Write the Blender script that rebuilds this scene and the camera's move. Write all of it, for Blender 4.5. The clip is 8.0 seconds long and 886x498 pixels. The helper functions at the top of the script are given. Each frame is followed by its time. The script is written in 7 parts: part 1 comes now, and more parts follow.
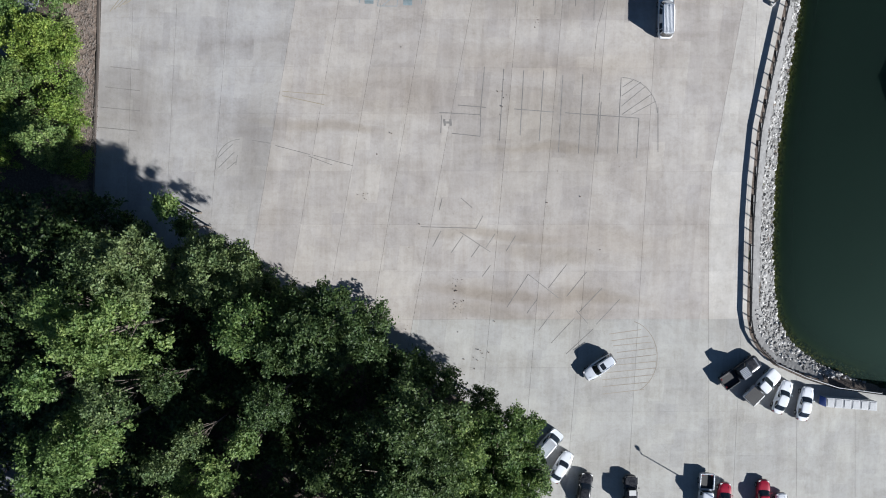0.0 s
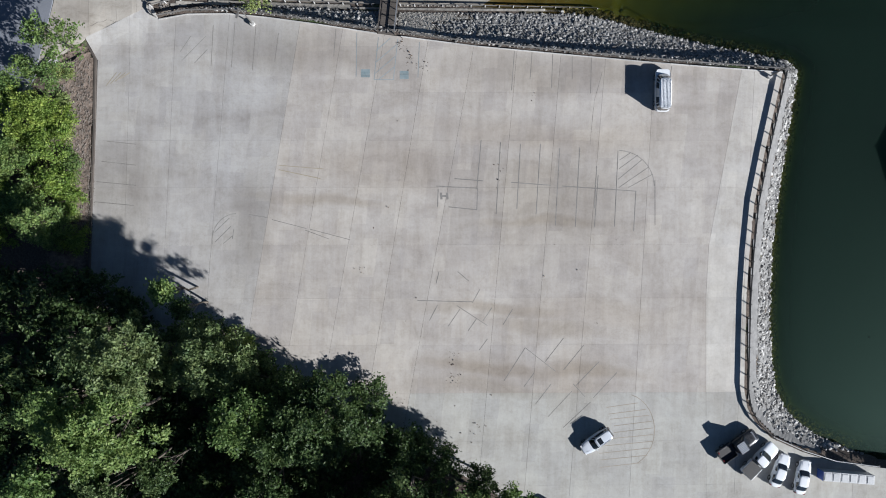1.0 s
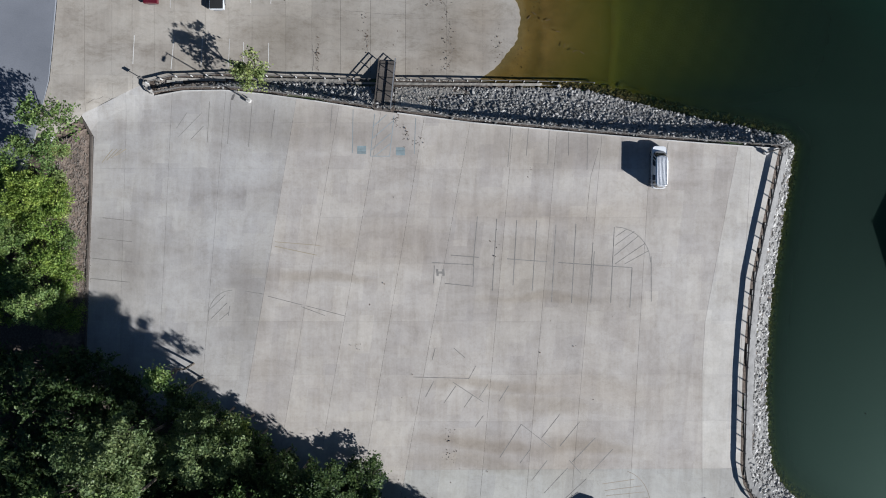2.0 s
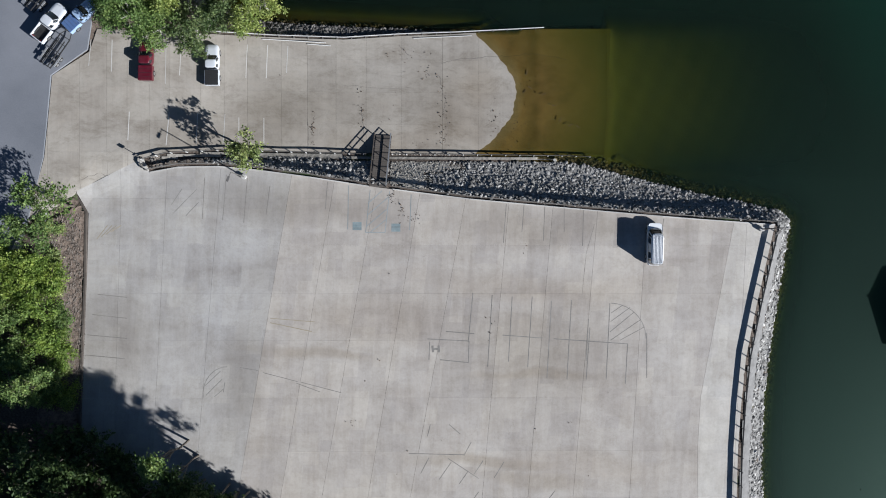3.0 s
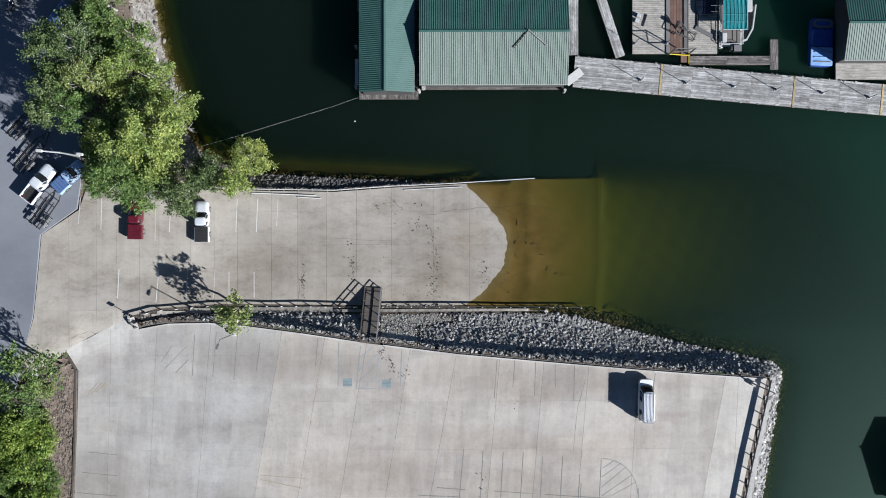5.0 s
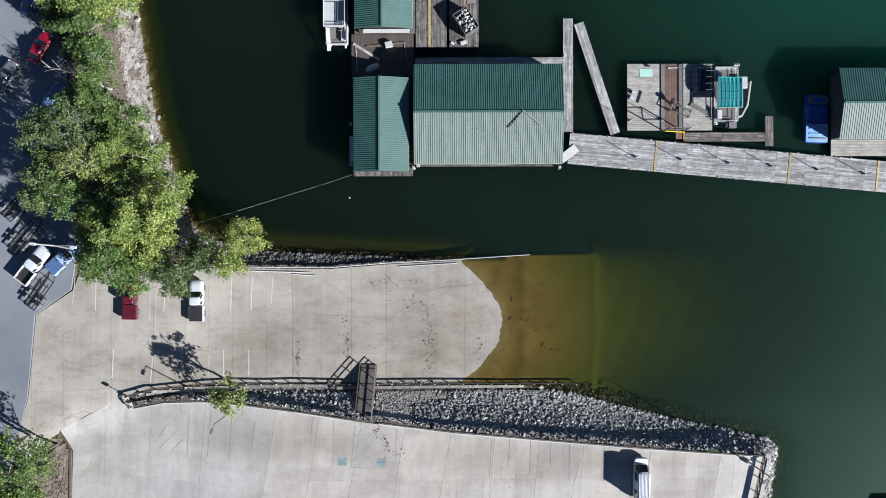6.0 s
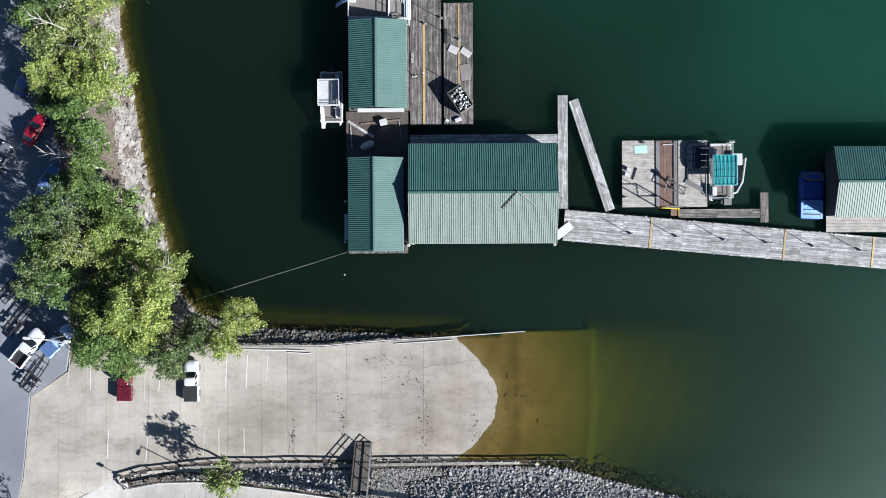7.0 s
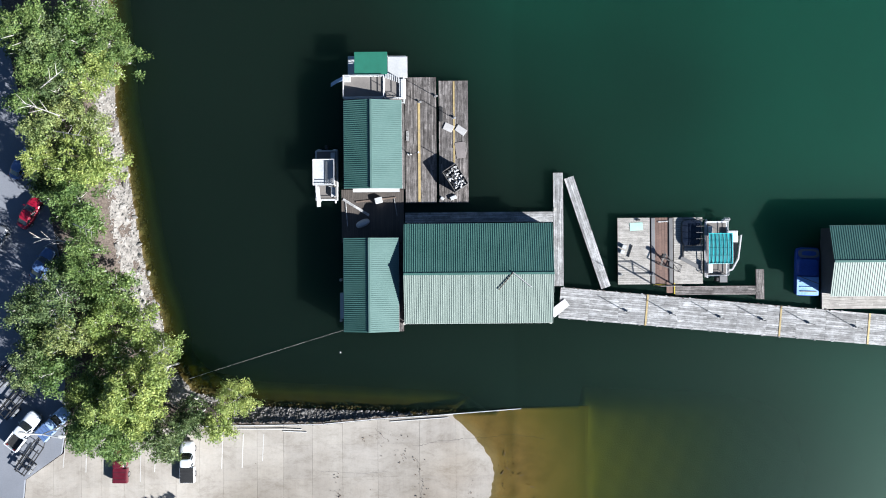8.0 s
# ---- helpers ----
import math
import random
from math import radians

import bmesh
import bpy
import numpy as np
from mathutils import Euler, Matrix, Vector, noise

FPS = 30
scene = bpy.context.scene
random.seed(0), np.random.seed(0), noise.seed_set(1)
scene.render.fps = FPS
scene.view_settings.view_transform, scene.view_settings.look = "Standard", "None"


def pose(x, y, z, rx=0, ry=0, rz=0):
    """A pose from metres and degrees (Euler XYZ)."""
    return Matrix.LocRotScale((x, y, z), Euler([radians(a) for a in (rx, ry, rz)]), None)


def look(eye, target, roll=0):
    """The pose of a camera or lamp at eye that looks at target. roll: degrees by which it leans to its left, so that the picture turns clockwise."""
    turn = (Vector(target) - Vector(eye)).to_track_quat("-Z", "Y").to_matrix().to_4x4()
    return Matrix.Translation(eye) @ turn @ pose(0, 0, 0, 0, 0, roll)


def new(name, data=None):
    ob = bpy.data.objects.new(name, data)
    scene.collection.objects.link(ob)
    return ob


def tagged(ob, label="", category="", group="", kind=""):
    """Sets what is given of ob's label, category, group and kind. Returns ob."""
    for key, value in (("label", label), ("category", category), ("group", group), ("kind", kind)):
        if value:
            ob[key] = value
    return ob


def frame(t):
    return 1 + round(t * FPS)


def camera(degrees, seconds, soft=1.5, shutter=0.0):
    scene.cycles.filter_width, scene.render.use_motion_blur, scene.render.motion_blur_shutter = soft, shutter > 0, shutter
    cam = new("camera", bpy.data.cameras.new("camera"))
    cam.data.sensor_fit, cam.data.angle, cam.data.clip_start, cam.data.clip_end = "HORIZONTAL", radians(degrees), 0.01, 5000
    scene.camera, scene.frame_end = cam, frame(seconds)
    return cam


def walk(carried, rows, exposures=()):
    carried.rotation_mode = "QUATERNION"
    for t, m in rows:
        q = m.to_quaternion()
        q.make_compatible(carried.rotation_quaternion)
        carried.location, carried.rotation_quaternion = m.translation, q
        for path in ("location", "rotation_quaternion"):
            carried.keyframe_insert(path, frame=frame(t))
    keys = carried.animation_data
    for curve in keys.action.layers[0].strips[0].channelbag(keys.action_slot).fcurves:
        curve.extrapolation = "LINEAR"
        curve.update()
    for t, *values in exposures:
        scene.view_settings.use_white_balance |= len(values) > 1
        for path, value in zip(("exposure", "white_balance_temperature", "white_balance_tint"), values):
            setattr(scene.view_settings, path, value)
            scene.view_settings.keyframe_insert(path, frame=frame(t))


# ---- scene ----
cam = camera(61.7, 8.0, soft=1.0)
METRES, EYE, TILT, LEAN, TURN = 83.0, 99.6, -90.0, 0.0, 0.0
ROWS = [
    (0.0, 0.0, 0.0, 0.0, 0.0, 0.0, -0.0),
    (0.5, 0.003, 0.001, 0.0602, 0.04, -0.08, 0.04),
    (1.0, 0.0061, 0.0014, 0.1204, 0.04, -0.04, 0.08),
    (1.5, 0.0092, 0.0015, 0.1817, 0.05, -0.02, 0.06),
    (3.0, 0.0186, 0.0036, 0.3702, -0.02, -0.14, -0.04),
    (3.5, 0.022, 0.0043, 0.4307, -0.03, -0.04, 0.0),
    (4.0, 0.0274, 0.0053, 0.4937, 0.03, -0.07, 0.03),
    (4.5, 0.0314, 0.0065, 0.5579, 0.04, -0.13, 0.05),
    (6.0, 0.0455, 0.0088, 0.7467, 0.12, -0.04, 0.12),
    (6.5, 0.0501, 0.0093, 0.8098, 0.12, -0.03, 0.19),
    (7.0, 0.0545, 0.0098, 0.8733, 0.14, -0.01, 0.27),
    (7.5, 0.0585, 0.01, 0.9355, 0.13, 0.07, 0.36),
    (8.0, 0.0613, 0.0102, 0.998, 0.09, 0.15, 0.46),
]
EXPOSURES = [(t, e, 6200, 10) for t, e in ((0.0, 0.92), (1.5, 0.78), (3.5, 0.75), (4.5, 0.94), (6.5, 1.29), (8.0, 1.67))]
walk(cam, [(t, pose(0, 0, EYE, TILT, LEAN, TURN) @ pose(METRES * x, METRES * y, METRES * z, 90 + pitch, roll, yaw)) for t, x, y, z, yaw, pitch, roll in ROWS], EXPOSURES)

# ---- world, sun ----
SUN_DIR = Vector((0.865, -0.50, 0.0)).normalized()
SUN_EL = radians(26.0)
world = bpy.data.worlds.new("world")
scene.world = world
world.use_nodes = True
sky = world.node_tree.nodes.new("ShaderNodeTexSky")
sky.sky_type, sky.sun_disc = "NISHITA", False
sky.ozone_density, sky.dust_density = 5.5, 0.3
sky.sun_elevation, sky.sun_rotation = SUN_EL, math.atan2(SUN_DIR.x, SUN_DIR.y)
background = world.node_tree.nodes["Background"]
background.inputs["Strength"].default_value = 0.03
world.node_tree.links.new(sky.outputs["Color"], background.inputs["Color"])
sun = new("sun", bpy.data.lights.new("sun", "SUN"))
sun.data.energy, sun.data.angle, sun.data.color = 5.0, radians(0.6), (1.0, 0.985, 0.965)
toward = Vector((SUN_DIR.x * math.cos(SUN_EL), SUN_DIR.y * math.cos(SUN_EL), math.sin(SUN_EL)))
sun.matrix_world = look(toward * 100, (0, 0, 0))

rng = random.Random(7)
WATER_Z, DECK_Z = -3.3, -2.6


# ---- materials ----
def ramp_node(nt, fac, stops):
    node = nt.nodes.new("ShaderNodeValToRGB")
    el = node.color_ramp.elements
    while len(el) < len(stops):
        el.new(0.5)
    for e, (p, c) in zip(el, stops):
        e.position, e.color = p, (*c, 1)
    nt.links.new(fac, node.inputs["Fac"])
    return node.outputs["Color"]


def noise_node(nt, vector, scale, detail=5, rough=0.6, stretch=(1, 1, 1), turn=0.0):
    m = nt.nodes.new("ShaderNodeMapping")
    m.inputs["Scale"].default_value = stretch
    m.inputs["Rotation"].default_value = (0, 0, turn)
    nt.links.new(vector, m.inputs["Vector"])
    n = nt.nodes.new("ShaderNodeTexNoise")
    n.inputs["Scale"].default_value, n.inputs["Detail"].default_value, n.inputs["Roughness"].default_value = scale, detail, rough
    nt.links.new(m.outputs["Vector"], n.inputs["Vector"])
    return n.outputs["Fac"]


def mix_node(nt, kind, fac, a, b):
    n = nt.nodes.new("ShaderNodeMix")
    n.data_type, n.blend_type = "RGBA", kind
    for sock, v in ((n.inputs[0], fac), (n.inputs[6], a), (n.inputs[7], b)):
        if isinstance(v, (int, float)):
            sock.default_value = v
        elif isinstance(v, tuple):
            sock.default_value = (*v, 1)
        else:
            nt.links.new(v, sock)
    return n.outputs[2]


def math_node(nt, op, a, b=0.0):
    n = nt.nodes.new("ShaderNodeMath")
    n.operation = op
    for sock, v in zip(n.inputs, (a, b)):
        if isinstance(v, (int, float)):
            sock.default_value = v
        else:
            nt.links.new(v, sock)
    return n.outputs[0]


def start_material(name):
    m = bpy.data.materials.new(name)
    m.use_nodes = True
    return m, m.node_tree, m.node_tree.nodes["Principled BSDF"]


def bump_to(nt, bsdf, height, strength, distance):
    b = nt.nodes.new("ShaderNodeBump")
    b.inputs["Strength"].default_value, b.inputs["Distance"].default_value = strength, distance
    nt.links.new(height, b.inputs["Height"])
    nt.links.new(b.outputs["Normal"], bsdf.inputs["Normal"])


def surface(name, dark, light, rough=0.8, metal=0.0, big=0.5, fine=8.0, stretch=(1, 1, 1), bump=0.3, vary=0.25, spread=0.2, place=False, patches=0.0):
    """Two-scale noise between two colours, a tone of its own for each object and fine relief."""
    m, nt, bsdf = start_material(name)
    if place:
        vec = nt.nodes.new("ShaderNodeNewGeometry").outputs["Position"]
    else:
        vec = nt.nodes.new("ShaderNodeTexCoord").outputs["Object"]
    if patches:
        own = nt.nodes.new("ShaderNodeVectorMath")
        own.operation = "MULTIPLY_ADD"
        own.inputs[1].default_value = (37.0, 91.0, 13.0)
        nt.links.new(nt.nodes.new("ShaderNodeObjectInfo").outputs["Random"], own.inputs[0])
        nt.links.new(vec, own.inputs[2])
        vec = own.outputs[0]
    a = noise_node(nt, vec, big, 5, 0.6, stretch)
    b = noise_node(nt, vec, fine, 6, 0.7, stretch)
    both = math_node(nt, "ADD", math_node(nt, "MULTIPLY", a, 0.6), math_node(nt, "MULTIPLY", b, 0.4))
    col = ramp_node(nt, both, [(0.5 - spread, dark), (0.5 + spread, light)])
    rnd = nt.nodes.new("ShaderNodeObjectInfo").outputs["Random"]
    shade = ramp_node(nt, rnd, [(0.0, (1 - vary,) * 3), (1.0, (1.0, 1.0, 1.0))])
    col = mix_node(nt, "MULTIPLY", 1.0, col, shade)
    if patches:
        where = nt.nodes.new("ShaderNodeNewGeometry").outputs["Position"]
        worn = noise_node(nt, where, 0.8, 9, 0.8)
        col = mix_node(nt, "MULTIPLY", patches, col, ramp_node(nt, worn, [(0.38, (0.62, 0.61, 0.60)), (0.5, (0.95, 0.95, 0.95)), (0.6, (1.3, 1.31, 1.33))]))
    nt.links.new(col, bsdf.inputs["Base Color"])
    bsdf.inputs["Metallic"].default_value = metal
    r = math_node(nt, "ADD", math_node(nt, "MULTIPLY", b, 0.2), rough - 0.1)
    nt.links.new(r, bsdf.inputs["Roughness"])
    if bump:
        bump_to(nt, bsdf, b, bump, 0.02)
    return m


BROWN_WEAR, GREY_WEAR, CLEANED = (0.90, 0.875, 0.845), (0.80, 0.785, 0.765), (1.08, 1.09, 1.10)
SOFT_WEAR = (0.90, 0.89, 0.872)
TYRE_WEAR = (0.86, 0.835, 0.795)
# worn and washed patches of the paving: centre, half-lengths, turn, tone (the warp of the texture adds about 2.5 m)
WEAR = [(16, 17, 13, 9, 0, SOFT_WEAR), (16.5, 1.6, 11, 1.3, -0.12, TYRE_WEAR), (8.8, -6.0, 11, 1.4, -0.1, TYRE_WEAR), (-23, 15.5, 4, 9, -0.15, GREY_WEAR), (24, -4.5, 9, 1.2, -0.1, TYRE_WEAR), (19.5, 21, 15, 8, 0, SOFT_WEAR), (22.5, 3.7, 17, 2.6, -0.06, BROWN_WEAR), (9.5, -3.5, 12, 2.4, -0.08, BROWN_WEAR), (21.5, -5.5, 6, 5, 0, BROWN_WEAR), (-40.5, 20.5, 7, 9, 0, GREY_WEAR), (-5.5, 23.5, 15, 4.5, -0.05, BROWN_WEAR),
        (14.5, 28, 26, 2.6, -0.04, BROWN_WEAR), (-14.5, 39.5, 22, 3.4, -0.08, GREY_WEAR), (18.5, 36.5, 18, 3.2, -0.08, GREY_WEAR), (35.5, 17.5, 6, 9, 0.1, CLEANED), (-25, 28, 4, 13, -0.1, CLEANED), (-13.5, 53, 15, 6, 0, GREY_WEAR), (2.5, 54, 5, 8, 0.2, GREY_WEAR), (7.5, 52, 5, 9.5, 0, BROWN_WEAR), (-20, 50, 8, 5, 0.3, GREY_WEAR), (-6, 47, 9, 3, -0.1, BROWN_WEAR), (3, 49, 6, 4, 0.5, BROWN_WEAR), (-30, 48, 8, 4, 0, GREY_WEAR), (9, 56, 4, 4, 0, BROWN_WEAR), (-38, 44, 9, 3, 0.5, CLEANED), (9, 4.4, 13, 1.1, -0.08, TYRE_WEAR), (9.5, -3.6, 12, 1.1, -0.1, TYRE_WEAR), (16, 16, 12, 1.0, 0.03, TYRE_WEAR), (-13, 18.5, 11, 1.0, -0.05, TYRE_WEAR)]


def concrete(name, tint, vary=0.12, silt=False):
    """Weathered poured concrete: broad traffic bands, blotches, fine grain and hairline cracks."""
    m, nt, bsdf = start_material(name)
    pos = nt.nodes.new("ShaderNodeNewGeometry").outputs["Position"]
    warpn = nt.nodes.new("ShaderNodeTexNoise")
    warpn.inputs["Scale"].default_value, warpn.inputs["Detail"].default_value = 0.09, 3
    shift = nt.nodes.new("ShaderNodeVectorMath")
    shift.operation = "MULTIPLY_ADD"
    shift.inputs[1].default_value = (5.0, 5.0, 0.0)
    nt.links.new(pos, warpn.inputs["Vector"])
    nt.links.new(warpn.outputs["Color"], shift.inputs[0])
    nt.links.new(pos, shift.inputs[2])
    bent = shift.outputs[0]
    bands = noise_node(nt, bent, 1.0, 5, 0.55, (0.035, 0.24, 0.1), 0.07)
    blot = noise_node(nt, bent, 0.2, 9, 0.68, (1, 1.2, 1))
    streak = noise_node(nt, pos, 1.0, 6, 0.7, (0.85, 0.07, 0.1), -0.09)
    grain = noise_node(nt, pos, 3.0, 8, 0.75)
    t = math_node(nt, "ADD", math_node(nt, "MULTIPLY", bands, 0.30), math_node(nt, "MULTIPLY", blot, 0.40))
    t = math_node(nt, "ADD", t, math_node(nt, "MULTIPLY", streak, 0.30))
    base = ramp_node(nt, t, [(0.33, (0.265, 0.245, 0.225)), (0.43, (0.335, 0.318, 0.298)), (0.50, (0.375, 0.361, 0.343)), (0.62, (0.425, 0.415, 0.40))])
    speck = ramp_node(nt, grain, [(0.25, (0.90, 0.89, 0.88)), (0.55, (1.0, 1.0, 1.0))])
    col = mix_node(nt, "MULTIPLY", 1.0, base, speck)
    low = (0.74, 0.715, 0.68) if silt else (0.84, 0.825, 0.80)
    mottle = ramp_node(nt, noise_node(nt, bent, 0.45 if silt else 0.75, 10, 0.8, (0.6, 1.3, 1.0) if silt else (1, 1, 1), 0.6 if silt else 0.0), [(0.36, low), (0.5, (1.0, 1.0, 1.0)), (0.64, (1.10, 1.09, 1.08))])
    col = mix_node(nt, "MULTIPLY", 0.9 if silt else 0.65, col, mottle)
    if not silt:
        # narrow paving lanes, each poured in lengths of a slightly different tone
        flat = nt.nodes.new("ShaderNodeSeparateXYZ")
        ragged = nt.nodes.new("ShaderNodeVectorMath")
        ragged.operation = "MULTIPLY_ADD"
        ragged.inputs[1].default_value = (0.35, 0.35, 0.0)
        edge_noise = nt.nodes.new("ShaderNodeTexNoise")
        edge_noise.inputs["Scale"].default_value, edge_noise.inputs["Detail"].default_value = 1.6, 4
        nt.links.new(pos, edge_noise.inputs["Vector"])
        nt.links.new(edge_noise.outputs["Color"], ragged.inputs[0])
        nt.links.new(pos, ragged.inputs[2])
        nt.links.new(ragged.outputs[0], flat.inputs[0])
        for wide, deep, lean, low, high in ((1.9, 5.2, -0.12, 0.905, 1.035), (3.1, 2.7, -0.1, 0.955, 1.02)):
            lane = math_node(nt, "FLOOR", math_node(nt, "DIVIDE", math_node(nt, "ADD", flat.outputs["X"], math_node(nt, "MULTIPLY", flat.outputs["Y"], lean)), wide))
            length = math_node(nt, "FLOOR", math_node(nt, "ADD", math_node(nt, "DIVIDE", flat.outputs["Y"], deep), math_node(nt, "MULTIPLY", lane, 0.37)))
            cellid = nt.nodes.new("ShaderNodeCombineXYZ")
            nt.links.new(lane, cellid.inputs[0])
            nt.links.new(length, cellid.inputs[1])
            cast = nt.nodes.new("ShaderNodeTexWhiteNoise")
            nt.links.new(cellid.outputs[0], cast.inputs["Vector"])
            col = mix_node(nt, "MULTIPLY", 1.0, col, ramp_node(nt, cast.outputs["Value"], [(0.0, (low, low, low * 1.012)), (1.0, (high, high, high * 0.995))]))
    rnd = nt.nodes.new("ShaderNodeObjectInfo").outputs["Random"]
    tone = ramp_node(nt, rnd, [(0.0, (1 - vary, 1 - vary, 1 - vary * 0.9)), (1.0, (1.0, 1.0, 1.0))])
    col = mix_node(nt, "MULTIPLY", 1.0, col, tone)
    col = mix_node(nt, "MULTIPLY", 1.0, col, tint)
    for cx, cy, rx, ry, turn, stain in WEAR:
        mp = nt.nodes.new("ShaderNodeMapping")
        mp.vector_type = "TEXTURE"
        mp.inputs["Location"].default_value = (cx, cy, 0)
        mp.inputs["Rotation"].default_value = (0, 0, turn)
        mp.inputs["Scale"].default_value = (rx, ry, 60)
        nt.links.new(bent, mp.inputs["Vector"])
        gr = nt.nodes.new("ShaderNodeTexGradient")
        gr.gradient_type = "SPHERICAL"
        nt.links.new(mp.outputs["Vector"], gr.inputs["Vector"])
        amount = math_node(nt, "MINIMUM", math_node(nt, "MULTIPLY", gr.outputs["Fac"], math_node(nt, "MULTIPLY", blot, 3.2)), 1.0)
        col = mix_node(nt, "MULTIPLY", amount, col, stain)
    vor = nt.nodes.new("ShaderNodeTexVoronoi")
    vor.feature = "DISTANCE_TO_EDGE"
    vor.inputs["Scale"].default_value = 0.075
    warp = nt.nodes.new("ShaderNodeVectorMath")
    warp.operation = "ADD"
    nz = nt.nodes.new("ShaderNodeTexNoise")
    nz.inputs["Scale"].default_value, nz.inputs["Detail"].default_value = 0.35, 6
    sc = nt.nodes.new("ShaderNodeVectorMath")
    sc.operation = "SCALE"
    sc.inputs["Scale"].default_value = 5.0
    nt.links.new(pos, nz.inputs["Vector"])
    nt.links.new(nz.outputs["Color"], sc.inputs[0])
    nt.links.new(pos, warp.inputs[0])
    nt.links.new(sc.outputs[0], warp.inputs[1])
    nt.links.new(warp.outputs[0], vor.inputs["Vector"])
    crack = ramp_node(nt, vor.outputs["Distance"], [(0.0, (0.72, 0.70, 0.68)), (0.0028, (1, 1, 1))])
    col = mix_node(nt, "MULTIPLY", 0.3, col, crack)
    if silt:
        zz = nt.nodes.new("ShaderNodeSeparateXYZ")
        nt.links.new(pos, zz.inputs[0])
        depth = math_node(nt, "ADD", math_node(nt, "MULTIPLY", zz.outputs["Z"], -1.0), math_node(nt, "MULTIPLY", math_node(nt, "SUBTRACT", grain, 0.5), 0.05))
        edge = nt.nodes.new("ShaderNodeMapRange")
        edge.inputs["From Min"].default_value, edge.inputs["From Max"].default_value = 3.29, 3.36
        nt.links.new(depth, edge.inputs["Value"])
        film = ramp_node(nt, blot, [(0.35, (0.17, 0.128, 0.072)), (0.62, (0.28, 0.215, 0.125))])
        deep = nt.nodes.new("ShaderNodeMapRange")
        deep.inputs["From Min"].default_value, deep.inputs["From Max"].default_value = 3.5, 4.0
        nt.links.new(depth, deep.inputs["Value"])
        film = mix_node(nt, "MIX", deep.outputs["Result"], film, (0.205, 0.205, 0.07))
        col = mix_node(nt, "MIX", edge.outputs["Result"], col, film)
    nt.links.new(col, bsdf.inputs["Base Color"])
    bsdf.inputs["Roughness"].default_value = 0.9
    bump_to(nt, bsdf, grain, 0.25, 0.01)
    return m


def paint(name, colour, rough=0.35, metal=0.0, coat=0.4, dirt=0.18):
    m, nt, bsdf = start_material(name)
    vec = nt.nodes.new("ShaderNodeTexCoord").outputs["Object"]
    n = noise_node(nt, vec, 1.6, 6, 0.65)
    dusty = tuple(c * (1 - dirt) + 0.18 * dirt for c in colour)
    nt.links.new(ramp_node(nt, n, [(0.35, dusty), (0.6, colour)]), bsdf.inputs["Base Color"])
    bsdf.inputs["Roughness"].default_value, bsdf.inputs["Metallic"].default_value = rough, metal
    bsdf.inputs["Coat Weight"].default_value, bsdf.inputs["Coat Roughness"].default_value = coat, 0.12
    return m


def foliage(name, dark, mid, light):
    m, nt, bsdf = start_material(name)
    geo = nt.nodes.new("ShaderNodeNewGeometry")
    col = ramp_node(nt, geo.outputs["Random Per Island"], [(0.0, dark), (0.5, mid), (1.0, light)])
    patch = ramp_node(nt, noise_node(nt, geo.outputs["Position"], 0.5, 3, 0.6), [(0.3, (0.55, 0.62, 0.5)), (0.7, (1.1, 1.02, 0.9))])
    sprig = ramp_node(nt, noise_node(nt, geo.outputs["Position"], 1.6, 2, 0.5), [(0.35, (0.72, 0.8, 0.75)), (0.65, (1.08, 1.04, 0.9))])
    patch = mix_node(nt, "MULTIPLY", 1.0, patch, sprig)
    rnd = nt.nodes.new("ShaderNodeObjectInfo").outputs["Random"]
    tone = ramp_node(nt, rnd, [(0.0, (0.78, 0.86, 0.8)), (1.0, (1.0, 1.0, 0.95))])
    col = mix_node(nt, "MULTIPLY", 1.0, mix_node(nt, "MULTIPLY", 1.0, col, patch), tone)
    nt.links.new(col, bsdf.inputs["Base Color"])
    bsdf.inputs["Roughness"].default_value = 0.5
    bsdf.inputs["Specular IOR Level"].default_value = 0.35
    tr = nt.nodes.new("ShaderNodeBsdfTranslucent")
    nt.links.new(col, tr.inputs["Color"])
    mix = nt.nodes.new("ShaderNodeMixShader")
    mix.inputs[0].default_value = 0.42
    nt.links.new(bsdf.outputs[0], mix.inputs[1])
    nt.links.new(tr.outputs[0], mix.inputs[2])
    nt.links.new(mix.outputs[0], nt.nodes["Material Output"].inputs["Surface"])
    return m


def broken_rock(name, dark, mid, light):
    """Angular quarry rock, each piece with a tone of its own."""
    m, nt, bsdf = start_material(name)
    geo = nt.nodes.new("ShaderNodeNewGeometry")
    rnd = nt.nodes.new("ShaderNodeObjectInfo").outputs["Random"]
    tone = math_node(nt, "FRACT", math_node(nt, "ADD", geo.outputs["Random Per Island"], rnd))
    col = ramp_node(nt, tone, [(0.0, dark), (0.55, mid), (1.0, light)])
    n = noise_node(nt, geo.outputs["Position"], 5.0, 7, 0.7)
    col = mix_node(nt, "MULTIPLY", 1.0, col, ramp_node(nt, n, [(0.3, (0.62, 0.61, 0.59)), (0.65, (1, 1, 1))]))
    nt.links.new(col, bsdf.inputs["Base Color"])
    bsdf.inputs["Roughness"].default_value = 0.88
    bump_to(nt, bsdf, n, 0.7, 0.04)
    return m


